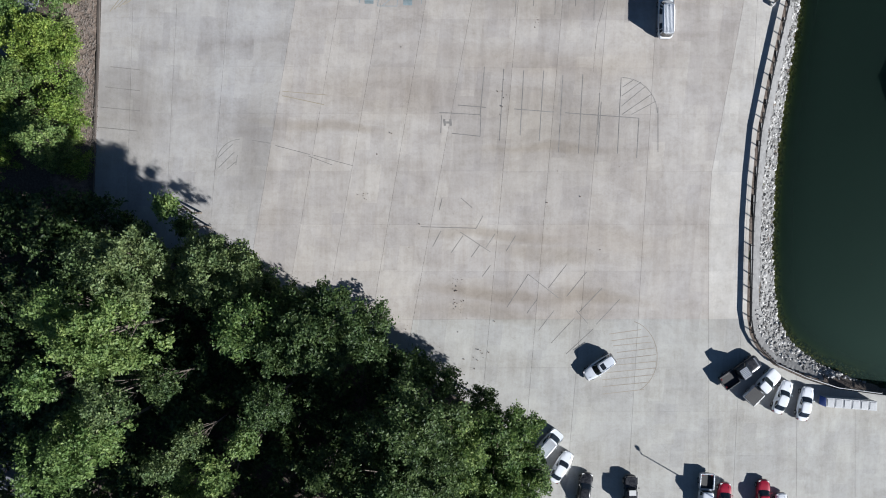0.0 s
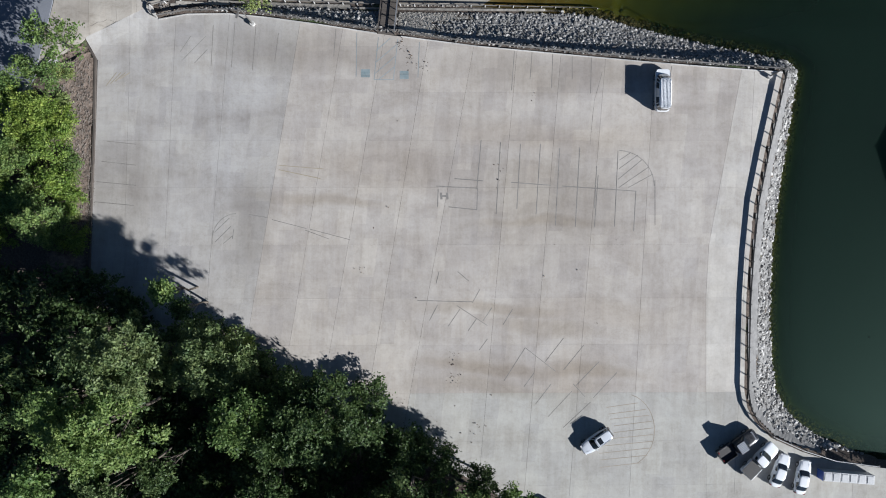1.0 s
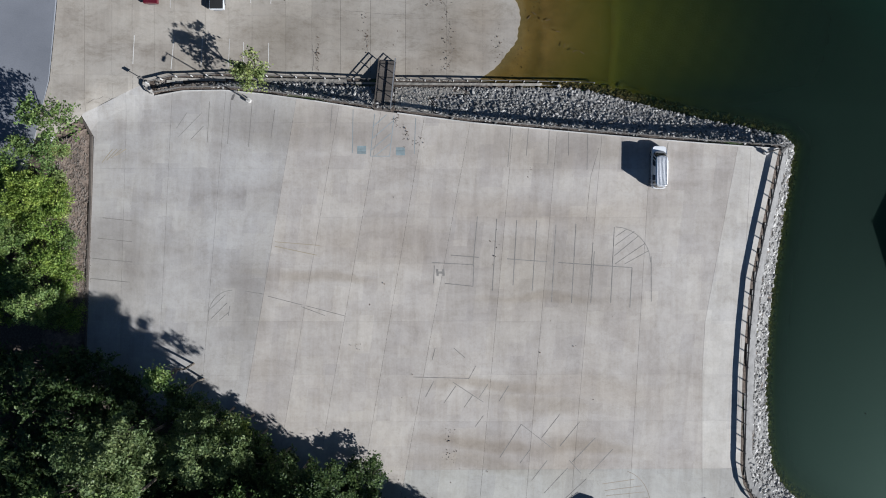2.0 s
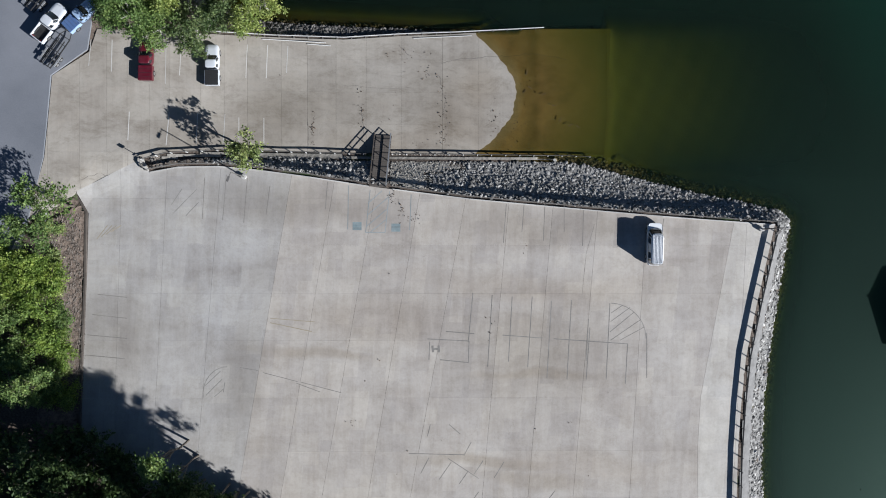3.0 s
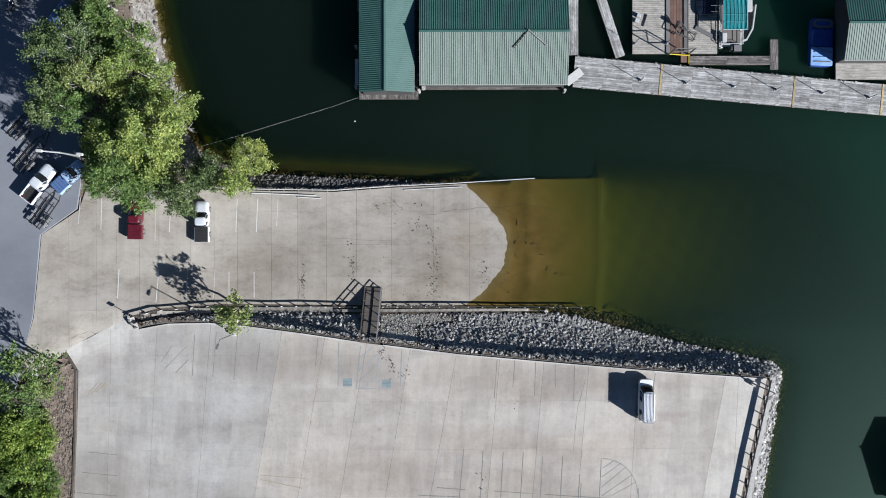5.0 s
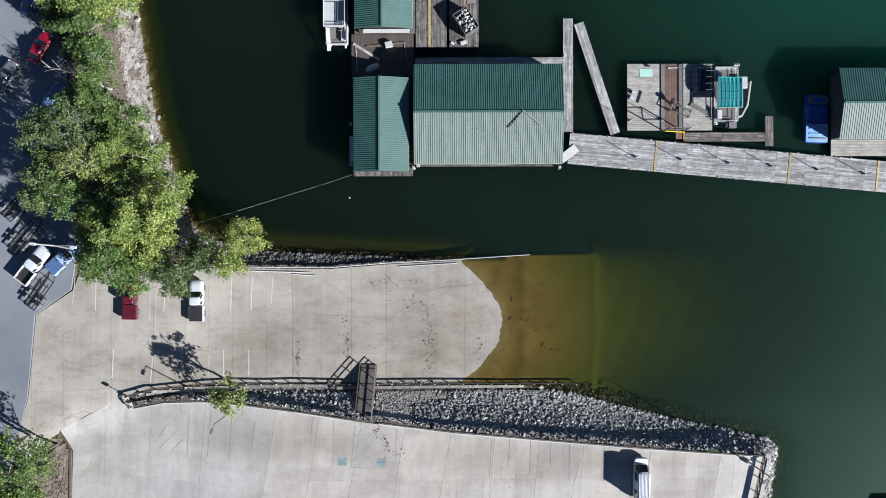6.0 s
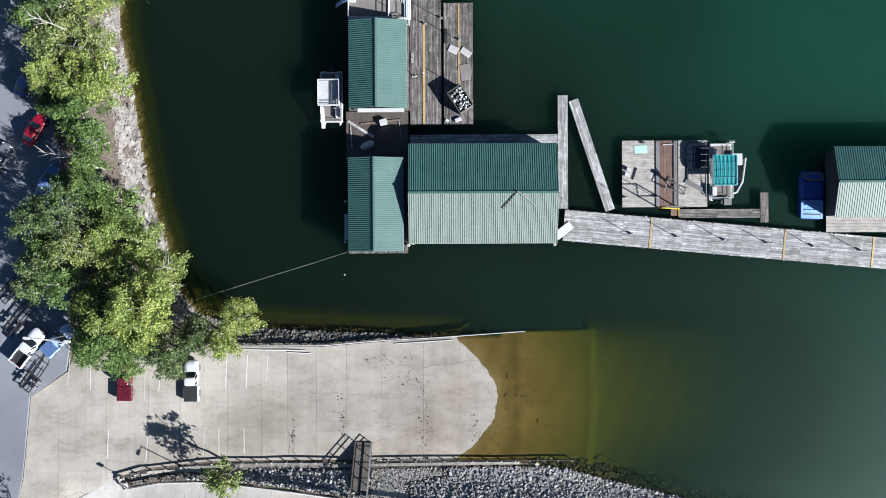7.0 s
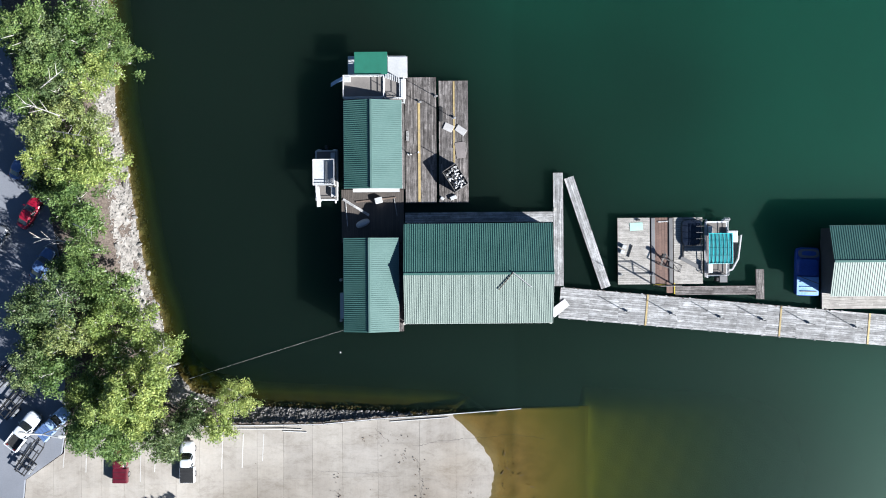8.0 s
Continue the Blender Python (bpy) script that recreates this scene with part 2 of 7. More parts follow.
CONCRETE_GREY = concrete("concrete_grey", (0.93, 0.925, 0.91), 0.06)
CONCRETE_WARM = concrete("concrete_warm", (1.05, 1.008, 0.955))
CONCRETE_PALE = concrete("concrete_pale", (1.20, 1.18, 1.125), 0.08)
CONCRETE_COOL = concrete("concrete_cool", (0.985, 1.0, 0.965), 0.06)
CONCRETE_RAMP = concrete("concrete_ramp", (0.755, 0.722, 0.665), 0.08, silt=True)
KERB = surface("kerb_concrete", (0.38, 0.37, 0.355), (0.57, 0.56, 0.535), 0.85, fine=5, place=True)
ASPHALT = surface("asphalt", (0.125, 0.135, 0.155), (0.205, 0.215, 0.24), 0.9, big=0.12, fine=6, bump=0.4, vary=0.05, place=True)
ROCK = broken_rock("limestone_rock", (0.085, 0.083, 0.08), (0.21, 0.206, 0.198), (0.42, 0.412, 0.398))
ROCK_BUFF = broken_rock("buff_rubble", (0.17, 0.155, 0.135), (0.33, 0.31, 0.275), (0.50, 0.48, 0.44))
GRAVEL_BUFF = surface("buff_gravel", (0.20, 0.185, 0.16), (0.40, 0.375, 0.335), 0.95, big=1.4, fine=10, bump=1.0, vary=0.12, place=True)
ROCK_DULL = broken_rock("dull_brown_rock", (0.05, 0.046, 0.042), (0.115, 0.108, 0.10), (0.22, 0.21, 0.20))
GRAVEL_DULL = surface("dull_gravel", (0.05, 0.046, 0.042), (0.13, 0.122, 0.113), 0.95, big=1.2, fine=9, bump=1.0, vary=0.1, place=True)
SHEET_METAL = surface("dull_sheet", (0.30, 0.29, 0.285), (0.46, 0.45, 0.44), 0.6, fine=5)
PLYWOOD = surface("grey_plywood", (0.15, 0.13, 0.125), (0.26, 0.23, 0.22), 0.85, fine=5)
BRIGHT_YELLOW = paint("bright_yellow_paint", (0.62, 0.47, 0.02), 0.4)
ROCK_SHORE = broken_rock("shore_rock", (0.14, 0.13, 0.118), (0.235, 0.222, 0.205), (0.37, 0.355, 0.33))
GRAVEL = surface("bank_gravel", (0.12, 0.118, 0.114), (0.29, 0.285, 0.275), 0.95, big=1.2, fine=9, bump=1.0, vary=0.1, place=True)
ROCK_PALE = broken_rock("pale_limestone_rock", (0.10, 0.097, 0.092), (0.30, 0.292, 0.28), (0.60, 0.59, 0.57))
GRAVEL_PALE = surface("pale_gravel", (0.12, 0.118, 0.115), (0.24, 0.236, 0.23), 0.95, big=1.2, fine=9, bump=1.0, vary=0.1, place=True)
SHORE_SOIL = surface("stony_shore_soil", (0.10, 0.09, 0.08), (0.31, 0.285, 0.255), 0.95, big=1.5, fine=14, bump=0.8, vary=0.1, spread=0.13, place=True)
BANK_DUST = surface("dusty_brown_fill", (0.10, 0.082, 0.066), (0.28, 0.24, 0.20), 0.95, big=1.4, fine=9, spread=0.14, bump=0.5, vary=0.1, place=True)
BANK_SOIL = surface("brushy_soil", (0.045, 0.033, 0.026), (0.20, 0.155, 0.125), 0.95, big=1.6, fine=9, spread=0.12, bump=0.2, vary=0.05, place=True)
TWIG = surface("dry_twig", (0.12, 0.10, 0.085), (0.30, 0.27, 0.24), 0.9, big=2, fine=9, bump=0, place=True)
LITTER = surface("brown_leaf_litter", (0.05, 0.035, 0.025), (0.14, 0.10, 0.07), 0.9, big=2, fine=9, bump=0, place=True)
FADED_LINE = surface("faded_line", (0.185, 0.175, 0.16), (0.30, 0.287, 0.268), 0.9, big=0.7, fine=3, vary=0.2, place=True)
DARK_LINE = surface("dark_line", (0.14, 0.13, 0.117), (0.25, 0.235, 0.215), 0.9, big=0.7, fine=3, vary=0.2, place=True)
GREY_LINE = surface("worn_grey_line", (0.105, 0.10, 0.092), (0.27, 0.257, 0.24), 0.9, big=0.9, fine=3, vary=0.15, place=True)
BLUE_PATCH = surface("worn_blue_patch", (0.13, 0.19, 0.205), (0.25, 0.29, 0.30), 0.85, big=1.4, fine=4, place=True)
TAN_LINE = surface("tan_line", (0.22, 0.185, 0.145), (0.34, 0.30, 0.25), 0.9, big=0.7, fine=3, vary=0.2, place=True)
PALE_LINE = surface("pale_line", (0.42, 0.41, 0.39), (0.62, 0.61, 0.58), 0.85, big=0.7, fine=3, place=True)
OCHRE_LINE = surface("ochre_line", (0.29, 0.245, 0.17), (0.37, 0.325, 0.245), 0.9, big=0.7, fine=3, place=True)
BLUE_LINE = surface("faded_blue_line", (0.21, 0.245, 0.255), (0.30, 0.325, 0.33), 0.85, big=0.9, fine=3, place=True)
STAIN = surface("oil_stain", (0.10, 0.09, 0.08), (0.2, 0.18, 0.16), 0.8, place=True)
STEEL = surface("weathered_steel", (0.09, 0.085, 0.08), (0.22, 0.21, 0.20), 0.6, 0.4, fine=6)
RUSTY = surface("rusty_steel", (0.10, 0.07, 0.05), (0.22, 0.17, 0.14), 0.7, 0.3, fine=6)
GALV = surface("galvanised_steel", (0.42, 0.42, 0.42), (0.62, 0.62, 0.61), 0.45, 0.6, fine=6)
WHITE_STEEL = surface("white_painted_steel", (0.44, 0.44, 0.43), (0.64, 0.64, 0.63), 0.5, fine=5)
DECK_WOOD = surface("weathered_deck_wood", (0.045, 0.038, 0.034), (0.27, 0.245, 0.23), 0.85, big=1.3, fine=5, stretch=(1.3, 3, 3), bump=0.5, vary=0.55, spread=0.11, patches=1.0)
PALE_WOOD = surface("bleached_deck_wood", (0.20, 0.198, 0.193), (0.49, 0.488, 0.48), 0.85, big=1.3, fine=5, stretch=(1.3, 3, 3), bump=0.5, vary=0.42, spread=0.11, patches=0.85)
TAN_WOOD = surface("tan_deck_wood", (0.20, 0.188, 0.17), (0.45, 0.425, 0.385), 0.85, big=1.3, fine=5, stretch=(1.3, 3, 3), bump=0.5, vary=0.18, spread=0.16, patches=0.45)
BROWN_WOOD = surface("wet_brown_wood", (0.085, 0.047, 0.036), (0.20, 0.12, 0.09), 0.6, big=0.9, fine=7, stretch=(4, 0.25, 4), bump=0.4, vary=0.3)
BRIDGE_WOOD = surface("brown_bridge_boards", (0.085, 0.072, 0.06), (0.19, 0.165, 0.145), 0.85, big=0.8, fine=6, vary=0.3)
DARK_WOOD = surface("dark_timber", (0.05, 0.042, 0.036), (0.12, 0.1, 0.085), 0.85, fine=6)
YELLOW = surface("worn_yellow_paint", (0.25, 0.20, 0.12), (0.58, 0.43, 0.17), 0.7, big=2.0, fine=6)
# roof greens carry the light: darker for slopes turned away from the sun
ROOF_SHADED = surface("green_roof_metal", (0.034, 0.098, 0.082), (0.064, 0.152, 0.130), 0.5, 0.1, big=0.35, fine=3, bump=0.05, vary=0.05, place=True)
ROOF_PALE = surface("pale_green_roof_metal", (0.14, 0.182, 0.158), (0.225, 0.272, 0.24), 0.5, 0.1, big=0.5, fine=4, stretch=(2.5, 0.3, 1), bump=0.05, vary=0.05, place=True)
ROOF_SUNLIT = surface("sunlit_green_roof_metal", (0.068, 0.130, 0.115), (0.105, 0.178, 0.160), 0.5, 0.1, big=0.3, fine=3, bump=0.05, vary=0.05, place=True)
CABIN_WALL = surface("cabin_siding", (0.035, 0.035, 0.034), (0.08, 0.08, 0.077), 0.8, fine=4)
WHITE_HULL = surface("white_boat_hull", (0.36, 0.37, 0.375), (0.54, 0.545, 0.545), 0.4, fine=4, vary=0.1)
BARK = surface("bark", (0.07, 0.055, 0.042), (0.2, 0.17, 0.14), 0.95, fine=6, bump=0.8)
PALE_BARK = surface("pale_bark", (0.3, 0.28, 0.25), (0.5, 0.48, 0.44), 0.9, fine=6, bump=0.6)
TYRE = surface("tyre_rubber", (0.012, 0.012, 0.012), (0.03, 0.03, 0.03), 0.9)
RIM = surface("alloy_rim", (0.4, 0.4, 0.4), (0.6, 0.6, 0.6), 0.35, 0.8)
BLACK_PLASTIC = surface("black_plastic", (0.012, 0.012, 0.013), (0.035, 0.035, 0.035), 0.6)
TRIM = surface("grey_trim", (0.12, 0.12, 0.12), (0.2, 0.2, 0.2), 0.5)
HEADLIGHT = paint("headlight_lens", (0.7, 0.7, 0.68), 0.1, 0, 1.0, 0.05)
TAILLIGHT = paint("taillight_lens", (0.12, 0.008, 0.008), 0.2, 0, 0.8, 0.05)
GLASS = paint("tinted_car_glass", (0.012, 0.015, 0.018), 0.06, 0, 1.0, 0.02)
BIN_RUBBLE = surface("pale_scrap", (0.3, 0.3, 0.29), (0.75, 0.74, 0.72), 0.7, vary=0.5)
BLUE_TARP = surface("blue_tarpaulin", (0.01, 0.035, 0.20), (0.03, 0.09, 0.36), 0.55, fine=4)
PALE_BLUE = surface("pale_blue_plastic", (0.10, 0.24, 0.52), (0.30, 0.46, 0.70), 0.5, fine=4)
TEAL = paint("teal_canvas", (0.008, 0.19, 0.21), 0.5, 0, 0.2)
TEAL_TUBE = paint("teal_tube", (0.02, 0.46, 0.48), 0.4, 0, 0.3)
GREEN_CANVAS = surface("green_canvas", (0.006, 0.095, 0.06), (0.010, 0.135, 0.088), 0.7, big=1.0, fine=8, vary=0.05)
MINT = surface("mint_mat", (0.30, 0.52, 0.44), (0.42, 0.64, 0.55), 0.8)
CARPET = surface("grey_brown_deck_carpet", (0.13, 0.12, 0.11), (0.22, 0.2, 0.185), 0.95)
ROPE = surface("mooring_rope", (0.3, 0.3, 0.27), (0.5, 0.5, 0.46), 0.9)

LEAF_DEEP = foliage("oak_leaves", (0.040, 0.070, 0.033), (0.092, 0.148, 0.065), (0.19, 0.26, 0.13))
LEAF_OAK = foliage("grey_green_leaves", (0.085, 0.125, 0.065), (0.19, 0.255, 0.135), (0.33, 0.40, 0.235))
LEAF_WOOD = foliage("dark_maple_leaves", (0.06, 0.11, 0.04), (0.15, 0.235, 0.09), (0.29, 0.375, 0.17))
LEAF_MID = foliage("maple_leaves", (0.10, 0.165, 0.06), (0.215, 0.315, 0.125), (0.35, 0.45, 0.22))
LEAF_LIME = foliage("lime_leaves", (0.21, 0.27, 0.085), (0.40, 0.475, 0.18), (0.58, 0.65, 0.31))
LEAF_SHRUB = foliage("bright_shrub_leaves", (0.14, 0.21, 0.05), (0.29, 0.40, 0.105), (0.47, 0.57, 0.20))
LEAF_OLIVE = foliage("olive_leaves", (0.19, 0.235, 0.10), (0.36, 0.415, 0.20), (0.54, 0.59, 0.33))


def ground_material():
    """Leaf litter, soil and grass on the land; lake-bed silt coloured dark green with depth for the light lost in the
    water.
    """
    m, nt, bsdf = start_material("soil_and_lake_bed")
    pos = nt.nodes.new("ShaderNodeNewGeometry").outputs["Position"]
    a = noise_node(nt, pos, 0.09, 8, 0.7)
    b = noise_node(nt, pos, 4.0, 7, 0.75)
    soil = ramp_node(nt, b, [(0.3, (0.03, 0.022, 0.017)), (0.5, (0.085, 0.065, 0.052)), (0.7, (0.17, 0.14, 0.115))])
    grass = ramp_node(nt, b, [(0.3, (0.02, 0.04, 0.012)), (0.7, (0.07, 0.11, 0.03))])
    land = mix_node(nt, "MIX", ramp_node(nt, a, [(0.57, (0, 0, 0)), (0.65, (1, 1, 1))]), soil, grass)
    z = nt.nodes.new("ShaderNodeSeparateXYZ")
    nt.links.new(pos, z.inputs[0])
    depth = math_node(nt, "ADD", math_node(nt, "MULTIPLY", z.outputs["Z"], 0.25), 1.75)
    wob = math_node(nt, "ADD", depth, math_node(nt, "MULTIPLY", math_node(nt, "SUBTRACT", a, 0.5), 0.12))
    # light lost in deep water put into the bed's colour
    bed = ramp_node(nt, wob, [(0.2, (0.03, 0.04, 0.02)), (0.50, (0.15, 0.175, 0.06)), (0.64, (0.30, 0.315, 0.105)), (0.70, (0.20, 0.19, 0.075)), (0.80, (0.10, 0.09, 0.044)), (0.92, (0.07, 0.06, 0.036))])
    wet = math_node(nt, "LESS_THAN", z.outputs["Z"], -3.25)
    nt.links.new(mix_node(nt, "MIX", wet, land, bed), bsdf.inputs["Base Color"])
    bsdf.inputs["Roughness"].default_value = 0.95
    bump_to(nt, bsdf, b, 0.8, 0.06)
    return m


def water_material():
    """Still, turbid green lake: where it is shallow part of the light reaches the bed, the rest is scattered by algae."""
    m, nt, bsdf = start_material("lake_water")
    pos = nt.nodes.new("ShaderNodeNewGeometry").outputs["Position"]
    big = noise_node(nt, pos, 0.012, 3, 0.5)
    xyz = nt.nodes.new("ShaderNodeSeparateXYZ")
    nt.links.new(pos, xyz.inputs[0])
    # light scattered back from the lake put into its colour, stronger towards the north-east
    north_east = math_node(nt, "ADD", math_node(nt, "MULTIPLY", xyz.outputs["X"], 0.0060), math_node(nt, "MULTIPLY", xyz.outputs["Y"], 0.0058))
    backscatter = math_node(nt, "ADD", north_east, math_node(nt, "MULTIPLY", math_node(nt, "SUBTRACT", big, 0.5), 0.7))
    col = ramp_node(nt, backscatter, [(0.2, (0.0030, 0.0056, 0.0040)), (0.45, (0.0042, 0.0080, 0.0056)), (0.62, (0.0044, 0.0090, 0.0060)), (0.82, (0.0046, 0.021, 0.0135)), (1.0, (0.0058, 0.043, 0.0265))])
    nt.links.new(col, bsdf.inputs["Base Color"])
    bsdf.inputs["Roughness"].default_value = 0.41
    # green sheen stands in for light scattered back out of the water
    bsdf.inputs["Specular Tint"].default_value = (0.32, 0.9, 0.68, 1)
    bsdf.inputs["IOR"].default_value = 1.33
    bsdf.subsurface_method = "BURLEY"
    bsdf.inputs["Subsurface Weight"].default_value = 1.0
    bsdf.inputs["Subsurface Radius"].default_value = (0.7, 1.0, 0.9)
    bsdf.inputs["Subsurface Scale"].default_value = 16.0
    rip = noise_node(nt, pos, 1.4, 4, 0.6, (1.0, 1.6, 1.0), 0.5)
    bump_to(nt, bsdf, rip, 0.15, 0.03)
    clear = nt.nodes.new("ShaderNodeAttribute")
    clear.attribute_name = "clarity"
    tr = nt.nodes.new("ShaderNodeBsdfTransparent")
    nt.links.new(ramp_node(nt, clear.outputs["Fac"], [(0.0, (0.25, 0.42, 0.18)), (0.35, (0.55, 0.58, 0.24)), (0.8, (0.86, 0.77, 0.55))]), tr.inputs["Color"])
    mix = nt.nodes.new("ShaderNodeMixShader")
    nt.links.new(clear.outputs["Fac"], mix.inputs[0])
    nt.links.new(bsdf.outputs[0], mix.inputs[1])
    nt.links.new(tr.outputs[0], mix.inputs[2])
    nt.links.new(mix.outputs[0], nt.nodes["Material Output"].inputs["Surface"])
    return m


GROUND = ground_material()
WATER = water_material()


# ---- mesh helpers ----
def mesh_object(name, data, material, parent=None, label=""):
    ob = new(name, data)
    if material and not data.materials:
        data.materials.append(material)
    if parent:
        ob.parent = parent
    return tagged(ob, label)


def to_mesh(bm, name, smooth=False):
    bmesh.ops.recalc_face_normals(bm, faces=bm.faces)
    me = bpy.data.meshes.new(name)
    bm.to_mesh(me)
    bm.free()
    if smooth:
        me.shade_smooth()
    return me


def part(name, bm, material, parent, label="", smooth=False):
    return mesh_object(name, to_mesh(bm, name, smooth), material, parent, label)


def thing(name, label, category, m=None, group="", kind=""):
    ob = new(name)
    ob.empty_display_size = 0.3
    if m is not None:
        ob.matrix_basis = m
    return tagged(ob, label, category, group, kind)


def box(x, y, z, sx, sy, sz, rz=0.0, bevel=0.0, bm=None):
    """A box centred at x, y with its underside at z."""
    bm = bm or bmesh.new()
    r = bmesh.ops.create_cube(bm, size=1.0, matrix=Matrix.LocRotScale((x, y, z + sz / 2), Euler((0, 0, radians(rz))), (sx, sy, sz)))
    if bevel:
        edges = list({e for v in r["verts"] for e in v.link_edges})
        bmesh.ops.bevel(bm, geom=edges, offset=bevel, segments=2, affect="EDGES", profile=0.5)
    return bm


def tube(p, q, r, seg=8, bm=None, r2=None):
    bm = bm or bmesh.new()
    p, q = Vector(p), Vector(q)
    d = q - p
    turn = d.to_track_quat("Z", "Y").to_matrix().to_4x4()
    bmesh.ops.create_cone(bm, cap_ends=True, segments=seg, radius1=r, radius2=r if r2 is None else r2, depth=d.length, matrix=Matrix.Translation((p + q) / 2) @ turn)
    return bm


def loft(loops, bm=None, caps=True):
    bm = bm or bmesh.new()
    rings = [[bm.verts.new(p) for p in loop] for loop in loops]
    n = len(rings[0])
    for a, b in zip(rings, rings[1:]):
        for i in range(n):
            bm.faces.new((a[i], a[(i + 1) % n], b[(i + 1) % n], b[i]))
    if caps:
        bm.faces.new(rings[0][::-1])
        bm.faces.new(rings[-1])
    return bm


def sheet(points, z, thick, bm=None):
    """A flat plate with the outline given (x, y) and its top at z, a number or a function of x, y."""
    bm = bm or bmesh.new()
    f = z if callable(z) else (lambda x, y: z)
    return loft([[(x, y, f(x, y) - thick) for x, y in points], [(x, y, f(x, y)) for x, y in points]], bm)


def inside(poly, x, y):
    hit = np.zeros(np.shape(x), bool)
    for (x1, y1), (x2, y2) in zip(poly, poly[1:] + poly[:1]):
        if y1 != y2:
            hit ^= ((y1 > y) != (y2 > y)) & (x < (x2 - x1) * (y - y1) / (y2 - y1) + x1)
    return hit


def distance(poly, x, y, closed=True):
    best = np.full(np.shape(x), 1e9)
    pairs = zip(poly, poly[1:] + poly[:1]) if closed else zip(poly, poly[1:])
    for (x1, y1), (x2, y2) in pairs:
        dx, dy = x2 - x1, y2 - y1
        t = np.clip(((x - x1) * dx + (y - y1) * dy) / (dx * dx + dy * dy), 0, 1)
        best = np.minimum(best, np.hypot(x - x1 - t * dx, y - y1 - t * dy))
    return best


def clip_poly(subject, cell):
    """The part of a polygon inside a convex, anticlockwise cell."""
    out = subject
    for (x1, y1), (x2, y2) in zip(cell, cell[1:] + cell[:1]):
        src, out = out, []
        side = [(x2 - x1) * (y - y1) - (y2 - y1) * (x - x1) for x, y in src]
        for i, p in enumerate(src):
            a, b, prev = side[i], side[i - 1], src[i - 1]
            if (a >= 0) != (b >= 0):
                t = b / (b - a)
                out.append((prev[0] + t * (p[0] - prev[0]), prev[1] + t * (p[1] - prev[1])))
            if a >= 0:
                out.append(p)
        if len(out) < 3:
            return []
    clean = [p for i, p in enumerate(out) if math.hypot(p[0] - out[i - 1][0], p[1] - out[i - 1][1]) > 0.02]
    area = sum(a[0] * b[1] - b[0] * a[1] for a, b in zip(clean, clean[1:] + clean[:1])) / 2
    return clean if len(clean) > 2 and area > 0.01 else []


# ---- lie of the land ----
NORTH_EDGE = [(46.5, 33.8), (36.3, 34.5), (28.7, 35.1), (17.2, 36.1), (5.1, 37.2), (-5.2, 38.5), (-8.4, 38.9), (-16.3, 40.1), (-23.1, 41.0), (-28.5, 41.5), (-33.8, 41.4), (-37.6, 40.7)]
EAST_EDGE = [(59.2, -19.8), (53.3, -19.0), (49.0, -17.6), (44.8, -15.7), (42.6, -13.5), (41.6, -11.6), (41.2, -9.1), (41.3, -4.7), (41.5, 2.9), (41.9, 9.0), (42.6, 15.9), (44.0, 22.8), (45.2, 28.1), (46.5, 33.8)]
LOT = [(-47.0, 37.9), (-45.7, 35.2), (-45.9, 27.3), (-46.4, 15.2), (-46.8, 3.0), (-30, -6), (-20, -10.5), (-8.7, -14.5), (-3.5, -17.5), (3, -20.5), (8, -23.5), (12, -31), (14, -60), (95, -60), (95, -24)] + EAST_EDGE + NORTH_EDGE[1:] + [(-38.4, 42.6), (-46.9, 38.2)]
RAMP = [(-50.9, 42.5), (-52.2, 37.4), (-53.2, 34.0), (-49.6, 36.0), (-47.4, 37.6), (-46.9, 38.2), (-38.4, 42.6), (-35.2, 43.5), (-27.5, 44.0), (-8.9, 43.7), (24.0, 43.6), (25.0, 61.2), (15.5, 61.0), (3.5, 60.2), (-4.2, 59.8), (-12.0, 59.2), (-28.6, 59.4), (-44.2, 59.6), (-45.2, 56.6), (-49.9, 53.3), (-50.4, 47.7)]
SHORE = [(2500, -60), (95, -26), (61.5, -19.5), (56.1, -17.6), (52.0, -15.8), (48.2, -13.0), (46.4, -9.3), (45.9, -5.2), (45.7, 1), (46.0, 8.8), (46.8, 16.7), (47.9, 23.7), (48.9, 30), (49.5, 34.5), (48.1, 35.7), (43.3, 37.0), (37.1, 38.2), (29.4, 40.0), (21.6, 42.0), (9.2, 44.0), (10.6, 46.1), (11.3, 48.9), (11.7, 53.1), (10.9, 55.9), (8.2, 58.8), (6, 60.4), (-10, 61.1), (-22.6, 61.8), (-29.6, 63.8), (-32.7, 67.7), (-33.8, 73.9), (-35.5, 78.6), (-36.8, 84.8), (-37.9, 91.8), (-39, 98), (-39.8, 101.9), (-40.1, 106.6), (-42, 130), (-60, 400), (-400, 2500)]
LAND = [(-2500, 2500), (-2500, -2500), (2500, -2500)] + SHORE
HILL = [(-2500, -2500), (8, -2500), (8, -50), (-5, -30), (-25, -18), (-45, -8), (-52, 0), (-51.5, 30), (-52.2, 37), (-51.2, 42.5), (-50.6, 53), (-45.6, 57), (-44.5, 60), (-44, 82), (-46, 90), (-48, 97), (-51, 106), (-55, 130), (-75, 400), (-430, 2500), (-2500, 2500)]
HILL_Z = 1.75


def smooth_step(t):
    t = np.clip(t, 0, 1)
    return t * t * (3 - 2 * t)


def lot_z(x, y):
    return -0.35 - 0.015 * np.clip(x, -60, 60)


